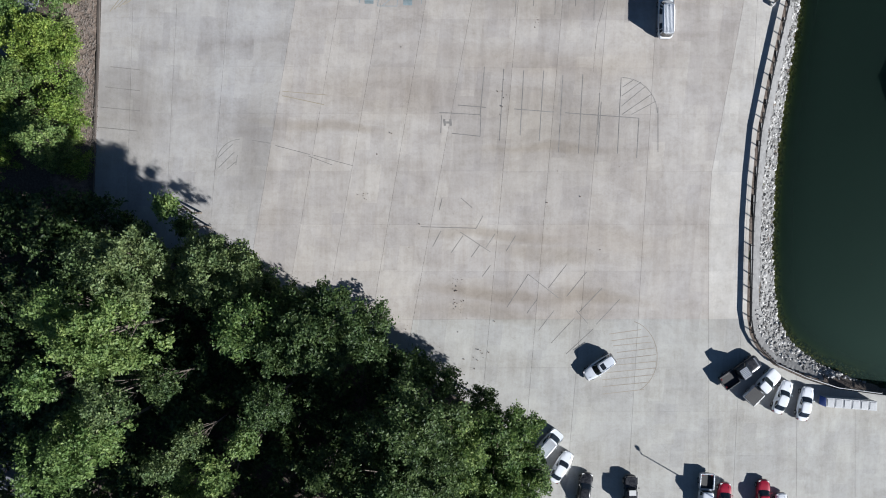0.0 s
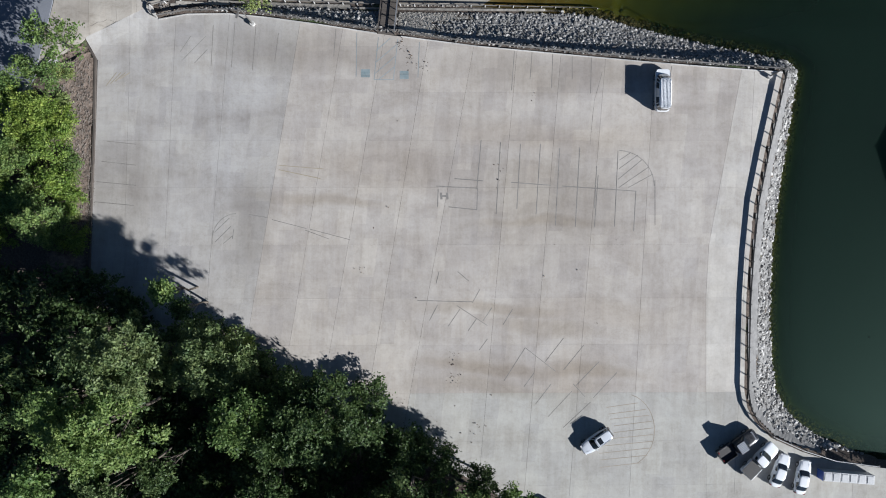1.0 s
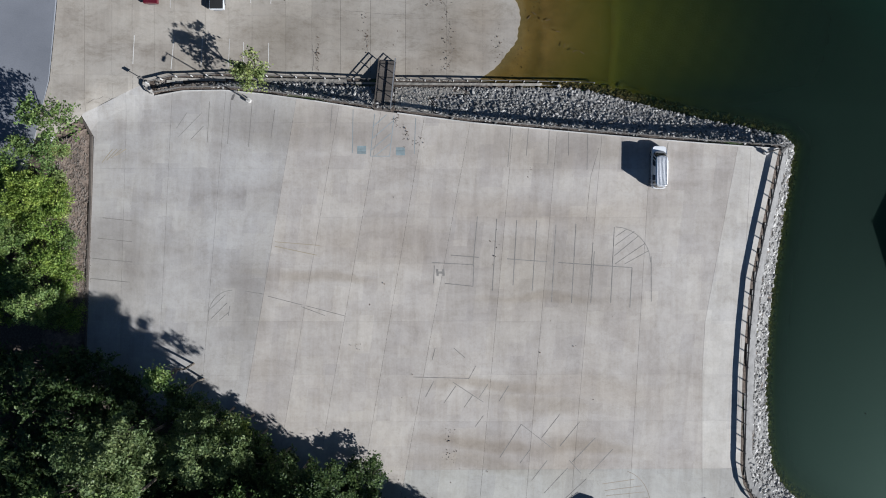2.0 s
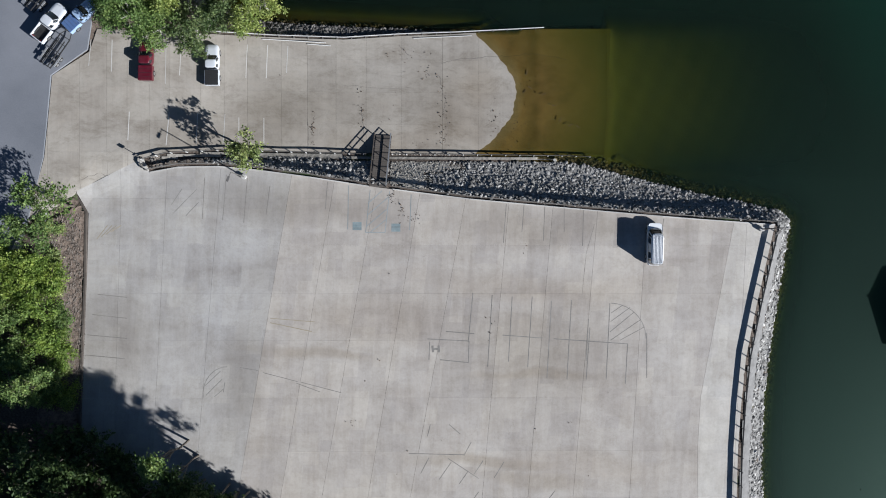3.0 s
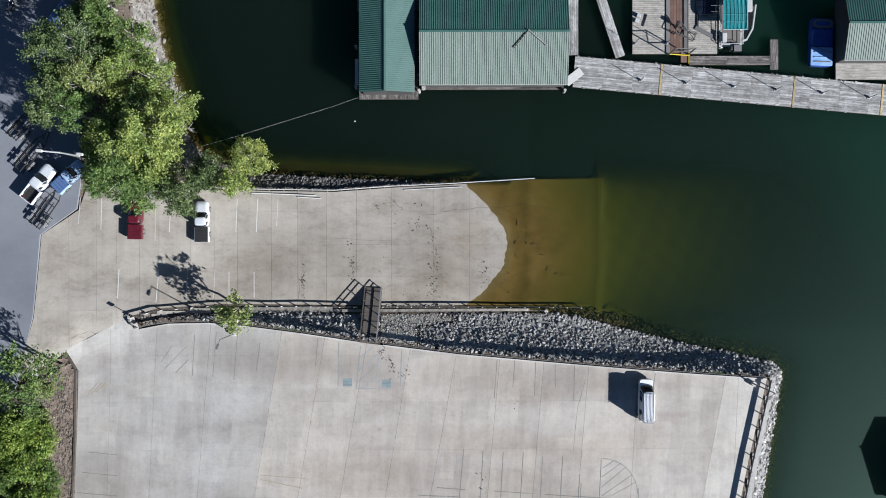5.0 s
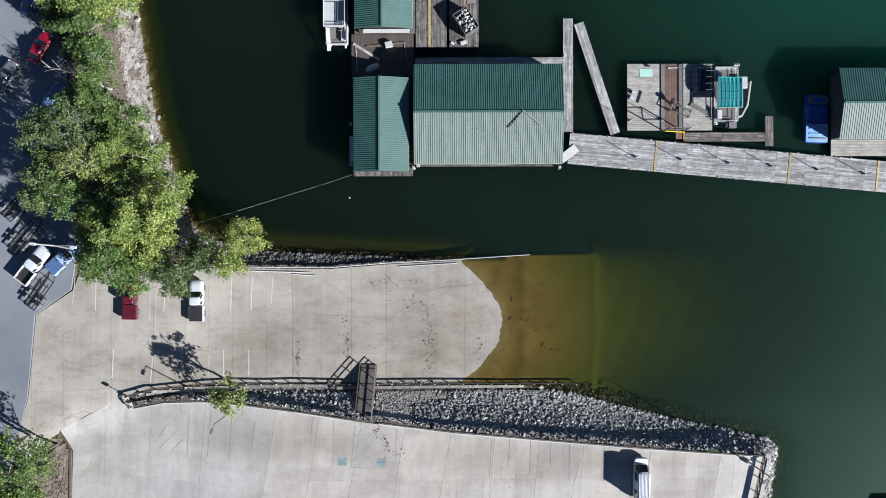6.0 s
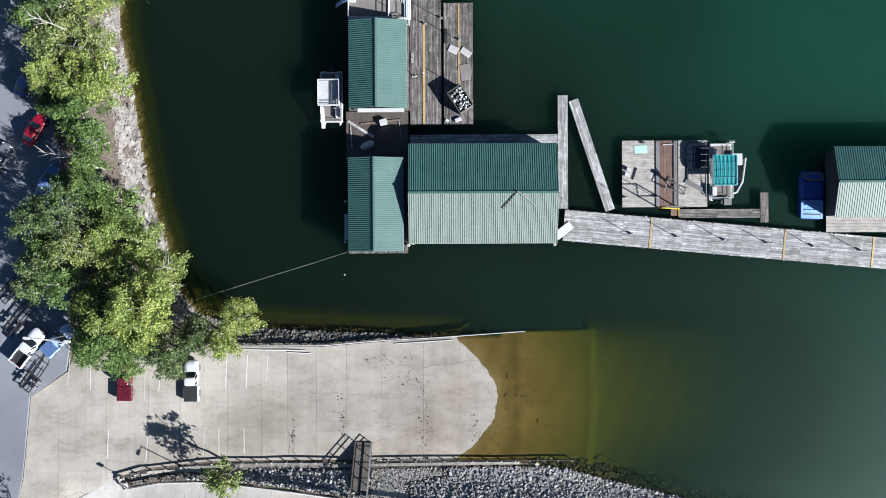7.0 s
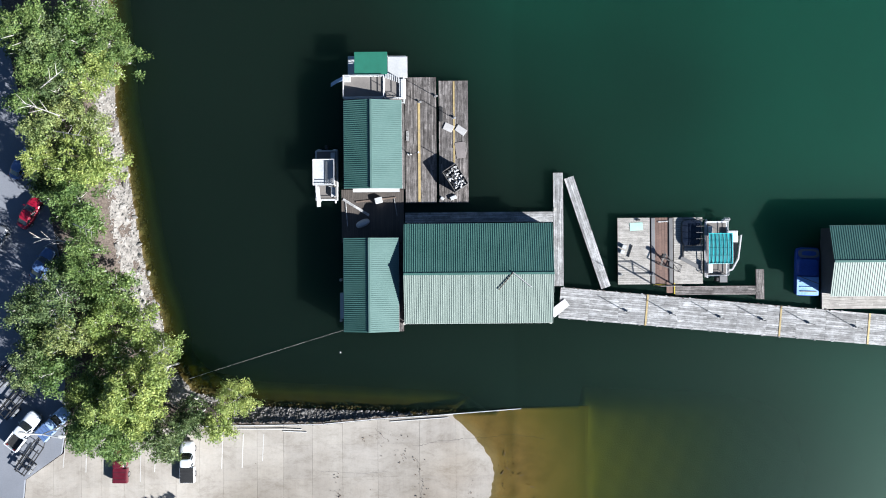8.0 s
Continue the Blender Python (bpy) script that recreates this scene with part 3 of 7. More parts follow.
def ramp_z(x, y):
    z = np.interp(x, [-52, -45, -41, -35, -25, -17, -1.5, 11.7, 24, 25.5, 40, 56, 75], [1.75, 1.1, 0.8, 0.2, -1.45, -2.25, -2.95, -3.3, -3.95, -4.3, -4.85, -6.1, -8.0])
    sag = np.interp(x, [-20, 0, 40], [0.0, 0.14, 0.2])
    worn = 0.003 * np.sin(1.3 * y + 0.7 * x) + 0.002 * np.sin(6.1 * y + 1.9 * x) + 0.002 * np.sin(2.7 * y - 1.1 * x) * (np.abs(x - 11) < 8)
    return z + worn * (np.abs(x - 11) < 8) - sag * np.clip((y - 51.8) / 8.2, -1, 1) ** 2


def apron_z(x, y):
    """Concrete level: the lot, the ramp, and the way between them at the western end."""
    t = np.clip((y - np.interp(x, [-52, -44], [29.5, 36.5])) / 7.0, 0, 1)
    w = np.clip((-36.9 - np.asarray(x)) / 4, 0, 1)
    t = t * t * (3 - 2 * t) * w + (1 - w) * smooth_step((np.asarray(y) - 41.5) / 1.8)
    return lot_z(x, y) * (1 - t) + ramp_z(x, y) * t


def land_z(x, y):
    x, y = np.asarray(x, float), np.asarray(y, float)
    shore = distance(SHORE, x, y, False) + 0.05
    top, bottom = np.zeros(x.shape), np.zeros(x.shape)
    for poly, level in ((LOT, lot_z(x, y)), (RAMP, ramp_z(x, y)), (HILL, HILL_Z), (None, WATER_Z)):
        d = shore if poly is None else np.where(inside(poly, x, y), 0.0, distance(poly, x, y)) + 0.05
        top, bottom = top + level / d ** 1.4, bottom + 1 / d ** 1.4
    z = top / bottom
    z = np.where(inside(LAND, x, y), z, WATER_Z - 0.15 - np.minimum(4.0, np.where(x > 20, 0.75, 0.5) * shore))
    z = np.where(inside(HILL, x, y), HILL_Z, z)
    tail = (x > 23.9) * smooth_step((67.5 - y) / 8) * smooth_step((y - 38) / 6) * smooth_step((70 - x) / 12)
    z = np.where((x > 23) & (x < 70), np.maximum(z, z + np.minimum(tail, 1) * (ramp_z(x, y) - 0.17 - z)), z)
    paved = inside(LOT, x, y) | inside(RAMP, x, y)
    near = (x < -44) & (y > 32) & (distance(RAMP, x, y) < 1.3)
    z = np.where(near, np.minimum(z, apron_z(x, y) - 0.1), z)
    return np.where(paved, apron_z(x, y) - np.where(x < -36, 0.4, 0.16), z)


def spaced(fine_lo, fine_hi, step):
    far = [80.0 * 1.45 ** i for i in range(1, 9)]
    return np.array([fine_lo - f for f in far[::-1]] + list(np.arange(fine_lo, fine_hi + step, step)) + [fine_hi + f for f in far])


gx, gy = np.meshgrid(spaced(-80, 80, 0.8), spaced(-60, 135, 0.8))
gz = land_z(gx, gy) + 0.05 * np.sin(gx * 1.7 + 0.6 * gy) * np.sin(gy * 1.3)
verts = np.stack([gx, gy, gz], -1).reshape(-1, 3)
idx = np.arange(gx.size).reshape(gx.shape)
quads = np.stack([idx[:-1, :-1], idx[:-1, 1:], idx[1:, 1:], idx[1:, :-1]], -1).reshape(-1, 4)
me = bpy.data.meshes.new("ground")
me.from_pydata(verts.tolist(), [], quads.tolist())
me.shade_smooth()
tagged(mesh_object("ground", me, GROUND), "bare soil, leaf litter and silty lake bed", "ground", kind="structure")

# the lake's surface, with its clearness falling off with the depth below
me = bpy.data.meshes.new("water")
flat = verts.copy()
flat[:, 2] = WATER_Z
me.from_pydata(flat.tolist(), [], quads.tolist())
clarity = me.attributes.new("clarity", "FLOAT", "POINT")
clarity.data.foreach_set("value", np.clip(np.where(verts[:, 1] < 40, 0.55, 0.85) * np.exp(np.where(verts[:, 0] > 15, -0.50, -0.85) * np.maximum(0, WATER_Z - verts[:, 2])), 0, 1).astype(np.float32))
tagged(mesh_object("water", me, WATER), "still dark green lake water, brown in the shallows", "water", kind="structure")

# road along the western side
ROAD_EAST = [(-30, -52), (-46, -36), (-57, -24), (-62, -5), (-60.5, 15), (-57.0, 25), (-53.8, 31.4), (-52.2, 37.3), (-51.0, 42.5), (-50.5, 47.7), (-50.0, 53.3), (-45.2, 56.7), (-44.7, 60), (-44.6, 70), (-45.2, 82), (-46.8, 90), (-48.5, 97), (-51.0, 106), (-55, 130), (-62, 170)]
ROAD_WEST = [(-42, -60), (-58, -44), (-68, -30), (-73, -5), (-72, 15), (-70, 25), (-68, 31), (-67, 37), (-66, 42), (-66, 48), (-66, 53), (-64, 57), (-62, 60), (-61, 70), (-61, 82), (-61, 90), (-62, 97), (-63, 106), (-66, 130), (-74, 170)]
bm = bmesh.new()
rows = [[bm.verts.new((x, y, HILL_Z - d)) for d in (0.0, 0.3) for x, y in pts] for pts in (ROAD_EAST, ROAD_WEST)]
n = len(ROAD_EAST)
for i in range(n - 1):
    bm.faces.new((rows[0][i], rows[0][i + 1], rows[1][i + 1], rows[1][i]))
    for r in rows:
        bm.faces.new((r[i], r[i + 1], r[n + i + 1], r[n + i]))
for v in bm.verts:
    v.co.z += 0.06
tagged(part("road", bm, ASPHALT, None), "grey asphalt road beside the concrete lot", "road", kind="structure")


# ---- vehicles ----
def round_loop(length, width, z, y0=0.0, power=5.0, n=24, drop=None):
    pts = []
    for i in range(n):
        a = 2 * math.pi * (i + 0.5) / n
        c, s = math.cos(a), math.sin(a)
        x = math.copysign(abs(c) ** (2 / power), c) * width / 2
        y = math.copysign(abs(s) ** (2 / power), s) * length / 2
        pts.append((x, y + y0, z + (drop(y) if drop else 0.0)))
    return pts


def plate(corners, out, thick):
    """A thin plate on four corners, raised by out along its normal."""
    c = [Vector(p) for p in corners]
    n = (c[1] - c[0]).cross(c[3] - c[0]).normalized()
    return loft([[p + n * (out - thick) for p in c], [p + n * out for p in c]])


def wheel(parent, x, y, r, w):
    t = part("wheel", tube((x - w / 2, y, r), (x + w / 2, y, r), r, 18), TYRE, parent, "black rubber wheel")
    s = math.copysign(1, x)
    part("rim", tube((x + s * (w / 2 - 0.02), y, r), (x + s * (w / 2 + 0.012), y, r), r * 0.62, 12), RIM, t, "alloy rim")
    return t


def greenhouse(car, y_rear, y_front, yt_rear, yt_front, wb, wt, belt, roof, body_mat, splits=2, name="cabin"):
    """Rounded cabin with curved glazing between the pillars and a crowned roof panel."""
    def point(a, v, out=0.0, power=5.0):
        c, k = math.cos(a), math.sin(a)
        bow = v + 0.10 * math.sin(math.pi * v)
        length = (y_front - y_rear) * (1 - v) + (yt_front - yt_rear) * v + 2 * out
        mid = ((y_front + y_rear) * (1 - v) + (yt_front + yt_rear) * v) / 2
        width = wb * (1 - bow) + wt * bow + 2 * out
        return (math.copysign(abs(c) ** (2 / power), c) * width / 2, mid + math.copysign(abs(k) ** (2 / power), k) * length / 2, belt + (roof - belt) * v + out * 0.4)

    def pane(a0, a1, v0, v1, n=7):
        rows = []
        for out in (-0.01, 0.012):
            ring = [point(radians(a0 + (a1 - a0) * i / n), v0, out) for i in range(n + 1)]
            rows.append(ring + [point(radians(a0 + (a1 - a0) * i / n), v1, out) for i in range(n, -1, -1)])
        bm = bmesh.new()
        lo, hi = [[bm.verts.new(c) for c in r] for r in rows]
        m = len(lo)
        for i in range(n):
            bm.faces.new((hi[i], hi[i + 1], hi[m - 2 - i], hi[m - 1 - i]))
        for i in range(m):
            bm.faces.new((lo[i], lo[(i + 1) % m], hi[(i + 1) % m], hi[i]))
        return bm

    cab = part(name, loft([[point(2 * math.pi * (i + 0.5) / 36, v) for i in range(36)] for v in (0, 0.35, 0.7, 1.0)]), body_mat, car, smooth=True)
    part("windshield", pane(43, 137, 0.05, 0.93), GLASS, car, "dark tinted glass")
    part("rear_window", pane(225, 315, 0.1, 0.93), GLASS, car, "dark tinted glass")
    for start in (-36, 144):
        for i in range(splits):
            step = 72 / splits
            part("side_window", pane(start + step * i + 2, start + step * (i + 1) - 2, 0.12, 0.86, 4), GLASS, car, "dark tinted glass")
    L = yt_front - yt_rear
    mid = (yt_front + yt_rear) / 2
    part("roof", loft([round_loop(L, wt, roof - 0.01, mid, 5, 36), round_loop(L * 0.985, wt * 0.975, roof + 0.025, mid, 5, 36), round_loop(L * 0.9, wt * 0.86, roof + 0.05, mid, 4, 36), round_loop(L * 0.55, wt * 0.5, roof + 0.068, mid, 3.5, 36)]), body_mat, car, smooth=True)
    return cab


def lights_and_trim(car, L, W, belt, body_mat, wheel_r=0.34):
    for sx in (-1, 1):
        part("headlight", box(sx * W * 0.30, L * 0.452, belt - 0.27, W * 0.18, 0.2, 0.15, bevel=0.03), HEADLIGHT, car, "clear headlight")
        part("taillight", box(sx * W * 0.31, -L * 0.464, belt - 0.28, W * 0.14, 0.14, 0.2, bevel=0.02), TAILLIGHT, car, "red taillight")
        part("wing_mirror", box(sx * (W / 2 + 0.06), L * 0.13, belt + 0.02, 0.2, 0.12, 0.14, bevel=0.04), body_mat, car)
        for y in (L * 0.31, -L * 0.30):
            wheel(car, sx * (W / 2 - 0.11), y, wheel_r, 0.23)
    part("front_bumper", loft([round_loop(0.34, W * 0.72, 0.3, L / 2 - 0.16, 3), round_loop(0.36, W * 0.74, 0.5, L / 2 - 0.165, 3)]), TRIM, car)
    part("rear_bumper", loft([round_loop(0.34, W * 0.72, 0.32, -L / 2 + 0.16, 3), round_loop(0.36, W * 0.74, 0.52, -L / 2 + 0.165, 3)]), TRIM, car)


def sedan(label, mat, m, L=4.6, W=1.82, H=1.45, sunroof=False, wagon=False, group="parked cars"):
    car = thing("car", label, "car", m, group)
    belt = 0.93 if not wagon else 1.02
    hood = lambda y: -0.16 * max(0.0, y / L * 2 - 0.25) ** 1.5 - (0.0 if wagon else 0.08 * max(0.0, -y / L * 2 - 0.5))
    shell = [(0.94, 0.90, 0.22), (0.985, 0.97, 0.36), (1.0, 1.0, 0.60), (0.985, 0.985, belt - 0.14), (0.962, 0.94, belt - 0.04), (0.92, 0.86, belt), (0.6, 0.5, belt + 0.025)]
    part("body", loft([round_loop(L * l, W * w, z, 0, 3.4, 44, drop=hood if z > 0.7 else None) for l, w, z in shell]), mat, car, smooth=True)
    yr, ytr = (-L * 0.485, -L * 0.43) if wagon else (-L * 0.39, -L * 0.235)
    greenhouse(car, yr, L * 0.21, ytr, L * 0.055, W * 0.9, W * 0.72, belt - 0.02, H - 0.06, mat, 3 if wagon else 2)
    for sx in (-1, 1):
        part("hood_crease", box(sx * W * 0.24, L * 0.33, belt - 0.035, 0.03, L * 0.16, 0.02), mat, car)
    if sunroof:
        part("sunroof", box(0, -L * 0.07, H - 0.01, W * 0.46, L * 0.13, 0.02, bevel=0.008), GLASS, car, "dark glass sunroof")
    if wagon:
        for sx in (-1, 1):
            part("roof_rail", tube((sx * W * 0.33, -L * 0.38, H + 0.04), (sx * W * 0.33, L * 0.02, H + 0.04), 0.025), TRIM, car)
    lights_and_trim(car, L, W, belt, mat)
    return car


def pickup(label, mat, m, L=5.6, W=1.95, H=1.8, cover="tonneau", cover_mat=None, group="parked cars", long_cab=True):
    car = thing("pickup_truck", label, "pickup truck", m, group)
    belt = 1.1
    y_bed = -L * 0.12 if long_cab else L * 0.02
    hood = lambda y: -0.12 * max(0.0, y / L * 2 - 0.3)
    front = (L / 2 - y_bed)
    mid = (L / 2 + y_bed) / 2
    drop = lambda y: -0.14 * max(0.0, y / front * 2 - 0.1) ** 1.4
    part("body", loft([round_loop(front * l, W * w, z, mid, 5, 44, drop=drop if z > 0.8 else None) for l, w, z in ((0.97, 0.93, 0.35), (1, 1, 0.58), (1, 1, 0.85), (0.985, 0.97, belt - 0.08), (0.95, 0.9, belt), (0.6, 0.5, belt + 0.03))]), mat, car, smooth=True)
    greenhouse(car, y_bed + 0.04, L * 0.235, y_bed + 0.14, L * 0.1, W * 0.92, W * 0.76, belt - 0.02, H - 0.06, mat, 2 if long_cab else 1)
    bed_l = L / 2 + y_bed - 0.04
    yc = -L / 2 + bed_l / 2 + 0.02
    part("bed_floor", box(0, yc, 0.52, W * 0.9, bed_l, 0.2), BLACK_PLASTIC, car, "black bed liner")
    for sx in (-1, 1):
        part("bed_side", box(sx * (W / 2 - 0.06), yc, 0.5, 0.12, bed_l, 0.62, bevel=0.03), mat, car)
        part("wheel_arch", box(sx * (W / 2 - 0.2), yc, 0.7, 0.2, 0.9, 0.2, bevel=0.05), BLACK_PLASTIC, car)
    part("tailgate", box(0, -L / 2 + 0.06, 0.5, W * 0.86, 0.1, 0.6, bevel=0.02), mat, car)
    part("bed_bulkhead", box(0, y_bed - 0.06, 0.5, W * 0.88, 0.07, 0.6, bevel=0.01), mat, car)
    if cover == "tonneau":
        part("tonneau_cover", box(0, yc, 1.1, W * 0.92, bed_l * 0.98, 0.05, bevel=0.02), cover_mat or BLACK_PLASTIC, car, "dark vinyl bed cover")
        for i in range(1, 4):
            part("cover_rib", box(0, yc - bed_l / 2 + bed_l * i / 4, 1.15, W * 0.86, 0.03, 0.015), BLACK_PLASTIC, car)
    elif cover == "cap":
        part("bed_cap", loft([round_loop(bed_l * 0.98, W * 0.93, 1.1, yc, 8), round_loop(bed_l * 0.94, W * 0.84, H - 0.1, yc, 7), round_loop(bed_l * 0.86, W * 0.7, H - 0.03, yc, 6)]), cover_mat or mat, car)
        for i in range(7):
            part("cap_rib", box(-W * 0.33 + i * W * 0.11, yc, H - 0.045, 0.05, bed_l * 0.86, 0.035), cover_mat or mat, car)
    lights_and_trim(car, L, W, belt, mat, 0.39)
    return car


def van(label, mat, m, L=5.6, W=2.02, H=2.1, group="parked cars"):
    car = thing("van", label, "van", m, group)
    belt = 1.12
    drop = lambda y: -0.35 * max(0.0, y / L * 2 - 0.62) ** 1.2
    part("body", loft([round_loop(L * 0.97, W * 0.93, 0.3, 0, 7), round_loop(L, W, 0.55, 0, 7), round_loop(L, W, 0.95, 0, 7, drop=drop), round_loop(L * 0.985, W * 0.97, belt, 0, 7, drop=drop)]), mat, car)
    greenhouse(car, -L * 0.49, L * 0.375, -L * 0.475, L * 0.235, W * 0.96, W * 0.8, belt - 0.02, H - 0.07, mat, 4)
    for i in range(8):
        part("roof_rib", box(-W * 0.315 + i * W * 0.09, -L * 0.12, H - 0.02, 0.05, L * 0.66, 0.065), mat, car)
    part("roof_strip", box(0, -L * 0.466, H - 0.03, W * 0.7, 0.06, 0.05, bevel=0.015), TRIM, car)
    lights_and_trim(car, L, W, belt, mat, 0.37)
    return car


def jeep(label, mat, m, group="parked cars"):
    car = thing("off_road_car", label, "car", m, group)
    L, W = 4.2, 1.85
    part("body", loft([round_loop(L * 0.96, W * 0.86, 0.45, 0, 8), round_loop(L * 0.98, W * 0.88, 0.7, 0, 8), round_loop(L * 0.96, W * 0.84, 1.12, 0, 8)]), mat, car)
    greenhouse(car, -L * 0.46, L * 0.15, -L * 0.44, L * 0.09, W * 0.84, W * 0.76, 1.1, 1.75, mat, 2)
    part("roof_panel", box(0, L * 0.02, 1.815, W * 0.5, L * 0.17, 0.03, bevel=0.01), WHITE_STEEL, car, "white roof panel")
    for sx in (-1, 1):
        part("wing", box(sx * W * 0.43, L * 0.33, 0.8, 0.28, 0.95, 0.1, bevel=0.04), BLACK_PLASTIC, car)
    part("spare_wheel", tube((0, -L * 0.5, 1.0), (0, -L * 0.55, 1.0), 0.38, 18), TYRE, car, "black spare wheel")
    lights_and_trim(car, L, W, 1.1, mat, 0.41)
    return car


def heading(a, b):
    """Pose of a vehicle whose rear is at a and whose front is at b."""
    x, y = (a[0] + b[0]) / 2, (a[1] + b[1]) / 2
    z = lambda p: float(apron_z(p[0], p[1])) if inside(LOT, *p) or inside(RAMP, *p) else HILL_Z + 0.06
    run = math.hypot(b[0] - a[0], b[1] - a[1])
    tilt = math.degrees(math.atan2(z(b) - z(a), run))
    return pose(x, y, (z(a) + z(b)) / 2 + 0.005, 0, 0, math.degrees(math.atan2(a[0] - b[0], b[1] - a[1]))) @ pose(0, 0, 0, tilt)


WHITE_PAINT = paint("white_car_paint", (0.68, 0.70, 0.72), 0.25, dirt=0.05)
SILVER_PAINT = paint("silver_car_paint", (0.60, 0.63, 0.67), 0.25, 0.15, dirt=0.08)
BLACK_PAINT = paint("black_car_paint", (0.012, 0.012, 0.014), 0.25)
GREY_PAINT = paint("grey_car_paint", (0.17, 0.18, 0.2), 0.3, 0.3)
RED_PAINT = paint("red_car_paint", (0.27, 0.004, 0.022), 0.3, dirt=0.06)
MAROON_PAINT = paint("maroon_car_paint", (0.085, 0.004, 0.012), 0.35, dirt=0.06)
BLUE_PAINT = paint("blue_car_paint", (0.07, 0.13, 0.28), 0.35)
PALE_BLUE_PAINT = paint("pale_blue_car_paint", (0.30, 0.42, 0.60), 0.35)

van("white passenger van with ribbed roof on the open lot", WHITE_PAINT, heading((29.85, 28.35), (29.95, 33.95)), 5.7, 2.02, 2.38)
sedan("silver crossover with dark sunroof alone on the lot", SILVER_PAINT, heading((23.0, -14.5), (19.0, -17.2)), 4.75, 1.85, 1.7, True, True)
bp = pickup("black pickup with a ribbed cab roof and open bed", BLACK_PAINT, heading((37.2, -18.4), (42.8, -14.7)), 5.9, 2.0, 2.2, "open")
# reflection on the black cab roof put in as grey panel and silver ribs
part("roof_sheen", box(0, 0.15, 2.22, 1.4, 1.15, 0.03, bevel=0.01), GREY_PAINT, bp, "grey panel for the reflection on the roof")
for i in range(7):
    part("roof_rib", box(-0.6 + i * 0.2, 0.15, 2.25, 0.06, 1.1, 0.03), SILVER_PAINT, bp)
part("hood_panel", box(0, 2.1, 1.02, 1.35, 0.95, 0.03, bevel=0.01), GREY_PAINT, bp)
pickup("white pickup with dark bed cover", WHITE_PAINT, heading((40.9, -20.6), (45.1, -16.4)), 5.7, 1.95, 1.8, "tonneau")
sedan("white sedan parked beside the rail", WHITE_PAINT, heading((44.9, -22.2), (46.6, -17.7)), 4.7)
sedan("white sedan parked next to the storage lockers", WHITE_PAINT, heading((48.3, -23.2), (49.3, -18.5)), 4.75)
van("white minivan half under the trees", WHITE_PAINT, heading((12.2, -28.3), (15.6, -24.5)), 5.1, 1.95, 1.8)
sedan("white sedan beside the minivan", WHITE_PAINT, heading((14.7, -31.2), (17.0, -27.3)), 4.6)
sedan("black sedan at the edge of the trees", BLACK_PAINT, heading((18.6, -34.6), (19.4, -30.0)), 4.6)
jeep("black off-road car with white roof panel", BLACK_PAINT, heading((25.2, -34.6), (25.2, -30.4)))
pickup("silver pickup with an open black bed", SILVER_PAINT, heading((35.5, -30.2), (35.1, -35.7)), 5.6, 1.95, 1.85, "open")
sedan("red hatchback with grey roof rails", RED_PAINT, heading((37.6, -35.7), (38.0, -31.4)), 4.3, 1.8, 1.6, False, True)
sedan("bright red sports car", RED_PAINT, heading((43.0, -35.6), (43.2, -31.0)), 4.5)
sedan("white car at the end of the row", WHITE_PAINT, heading((45.6, -37.4), (45.6, -32.9)), 4.5)
pickup("maroon pickup parked nose-in under the tree", MAROON_PAINT, heading((-37.7, 52.7), (-37.6, 57.9)), 5.2, 1.9, 1.72, "tonneau", MAROON_PAINT)
pickup("silver pickup with dark open bed on the ramp lot", SILVER_PAINT, heading((-29.3, 52.3), (-29.3, 57.8)), 5.5, 1.9, 1.75, "tonneau", BLACK_PLASTIC)
# white truck given silver paint to carry the bluish tree shade
pickup("white pickup towing a boat trailer, its paint greyed for the shade", SILVER_PAINT, heading((-51.4, 57.7), (-47.9, 62.2)), 5.6, 1.95, 1.8, "open")
pickup("blue and white pickup beside the tree", PALE_BLUE_PAINT, heading((-47.3, 59.3), (-44.1, 62.4)), 4.9, 1.85, 1.7, "tonneau", BLUE_PAINT)
sedan("red car in the shade of the roadside trees", RED_PAINT, heading((-49.9, 86.3), (-47.6, 90.2)), 4.5)
sedan("blue car under the roadside trees", BLUE_PAINT, heading((-48.3, 79.6), (-45.9, 83.6)), 4.5)
sedan("dark blue car in the shade of the trees", BLUE_PAINT, heading((-50.9, 92.6), (-48.6, 96.6)), 4.5)
sedan("silver car standing in the shade", GREY_PAINT, heading((-54.5, 82.5), (-52.1, 86.5)), 4.5)


def boat_trailer(m, label):
    """Open tandem trailer: frame of long beams, cross members, bunks, tongue, wheels with guards."""
    t = thing("boat_trailer", label, "trailer", m, "boat trailers")
    for x in (-0.75, 0.75):
        part("frame_beam", box(x, 0.2, 0.55, 0.12, 4.6, 0.14), BLACK_PLASTIC, t)
        part("bunk", box(x * 0.55, -0.1, 0.72, 0.14, 4.0, 0.1, bevel=0.02), BLACK_PLASTIC, t, "black carpeted bunk")
        part("tongue_beam", tube((x, 2.4, 0.6), (0, 4.3, 0.55), 0.06), BLACK_PLASTIC, t)
        for y in (-1.2, -0.35):
            wheel(t, x * 1.42, y, 0.32, 0.22)
            part("wheel_guard", box(x * 1.42, y, 0.68, 0.26, 0.75, 0.05, bevel=0.02), GALV, t, "galvanised wheel guard")
    for y in (-2.0, -1.0, 0.2, 1.4, 2.4):
        part("cross_member", box(0, y, 0.58, 1.6, 0.1, 0.1), BLACK_PLASTIC, t)
    part("winch_post", box(0, 3.3, 0.55, 0.12, 0.12, 0.9), BLACK_PLASTIC, t)
    part("jack", tube((0, 4.0, 0.15), (0, 4.0, 0.9), 0.05), GALV, t)
    return t


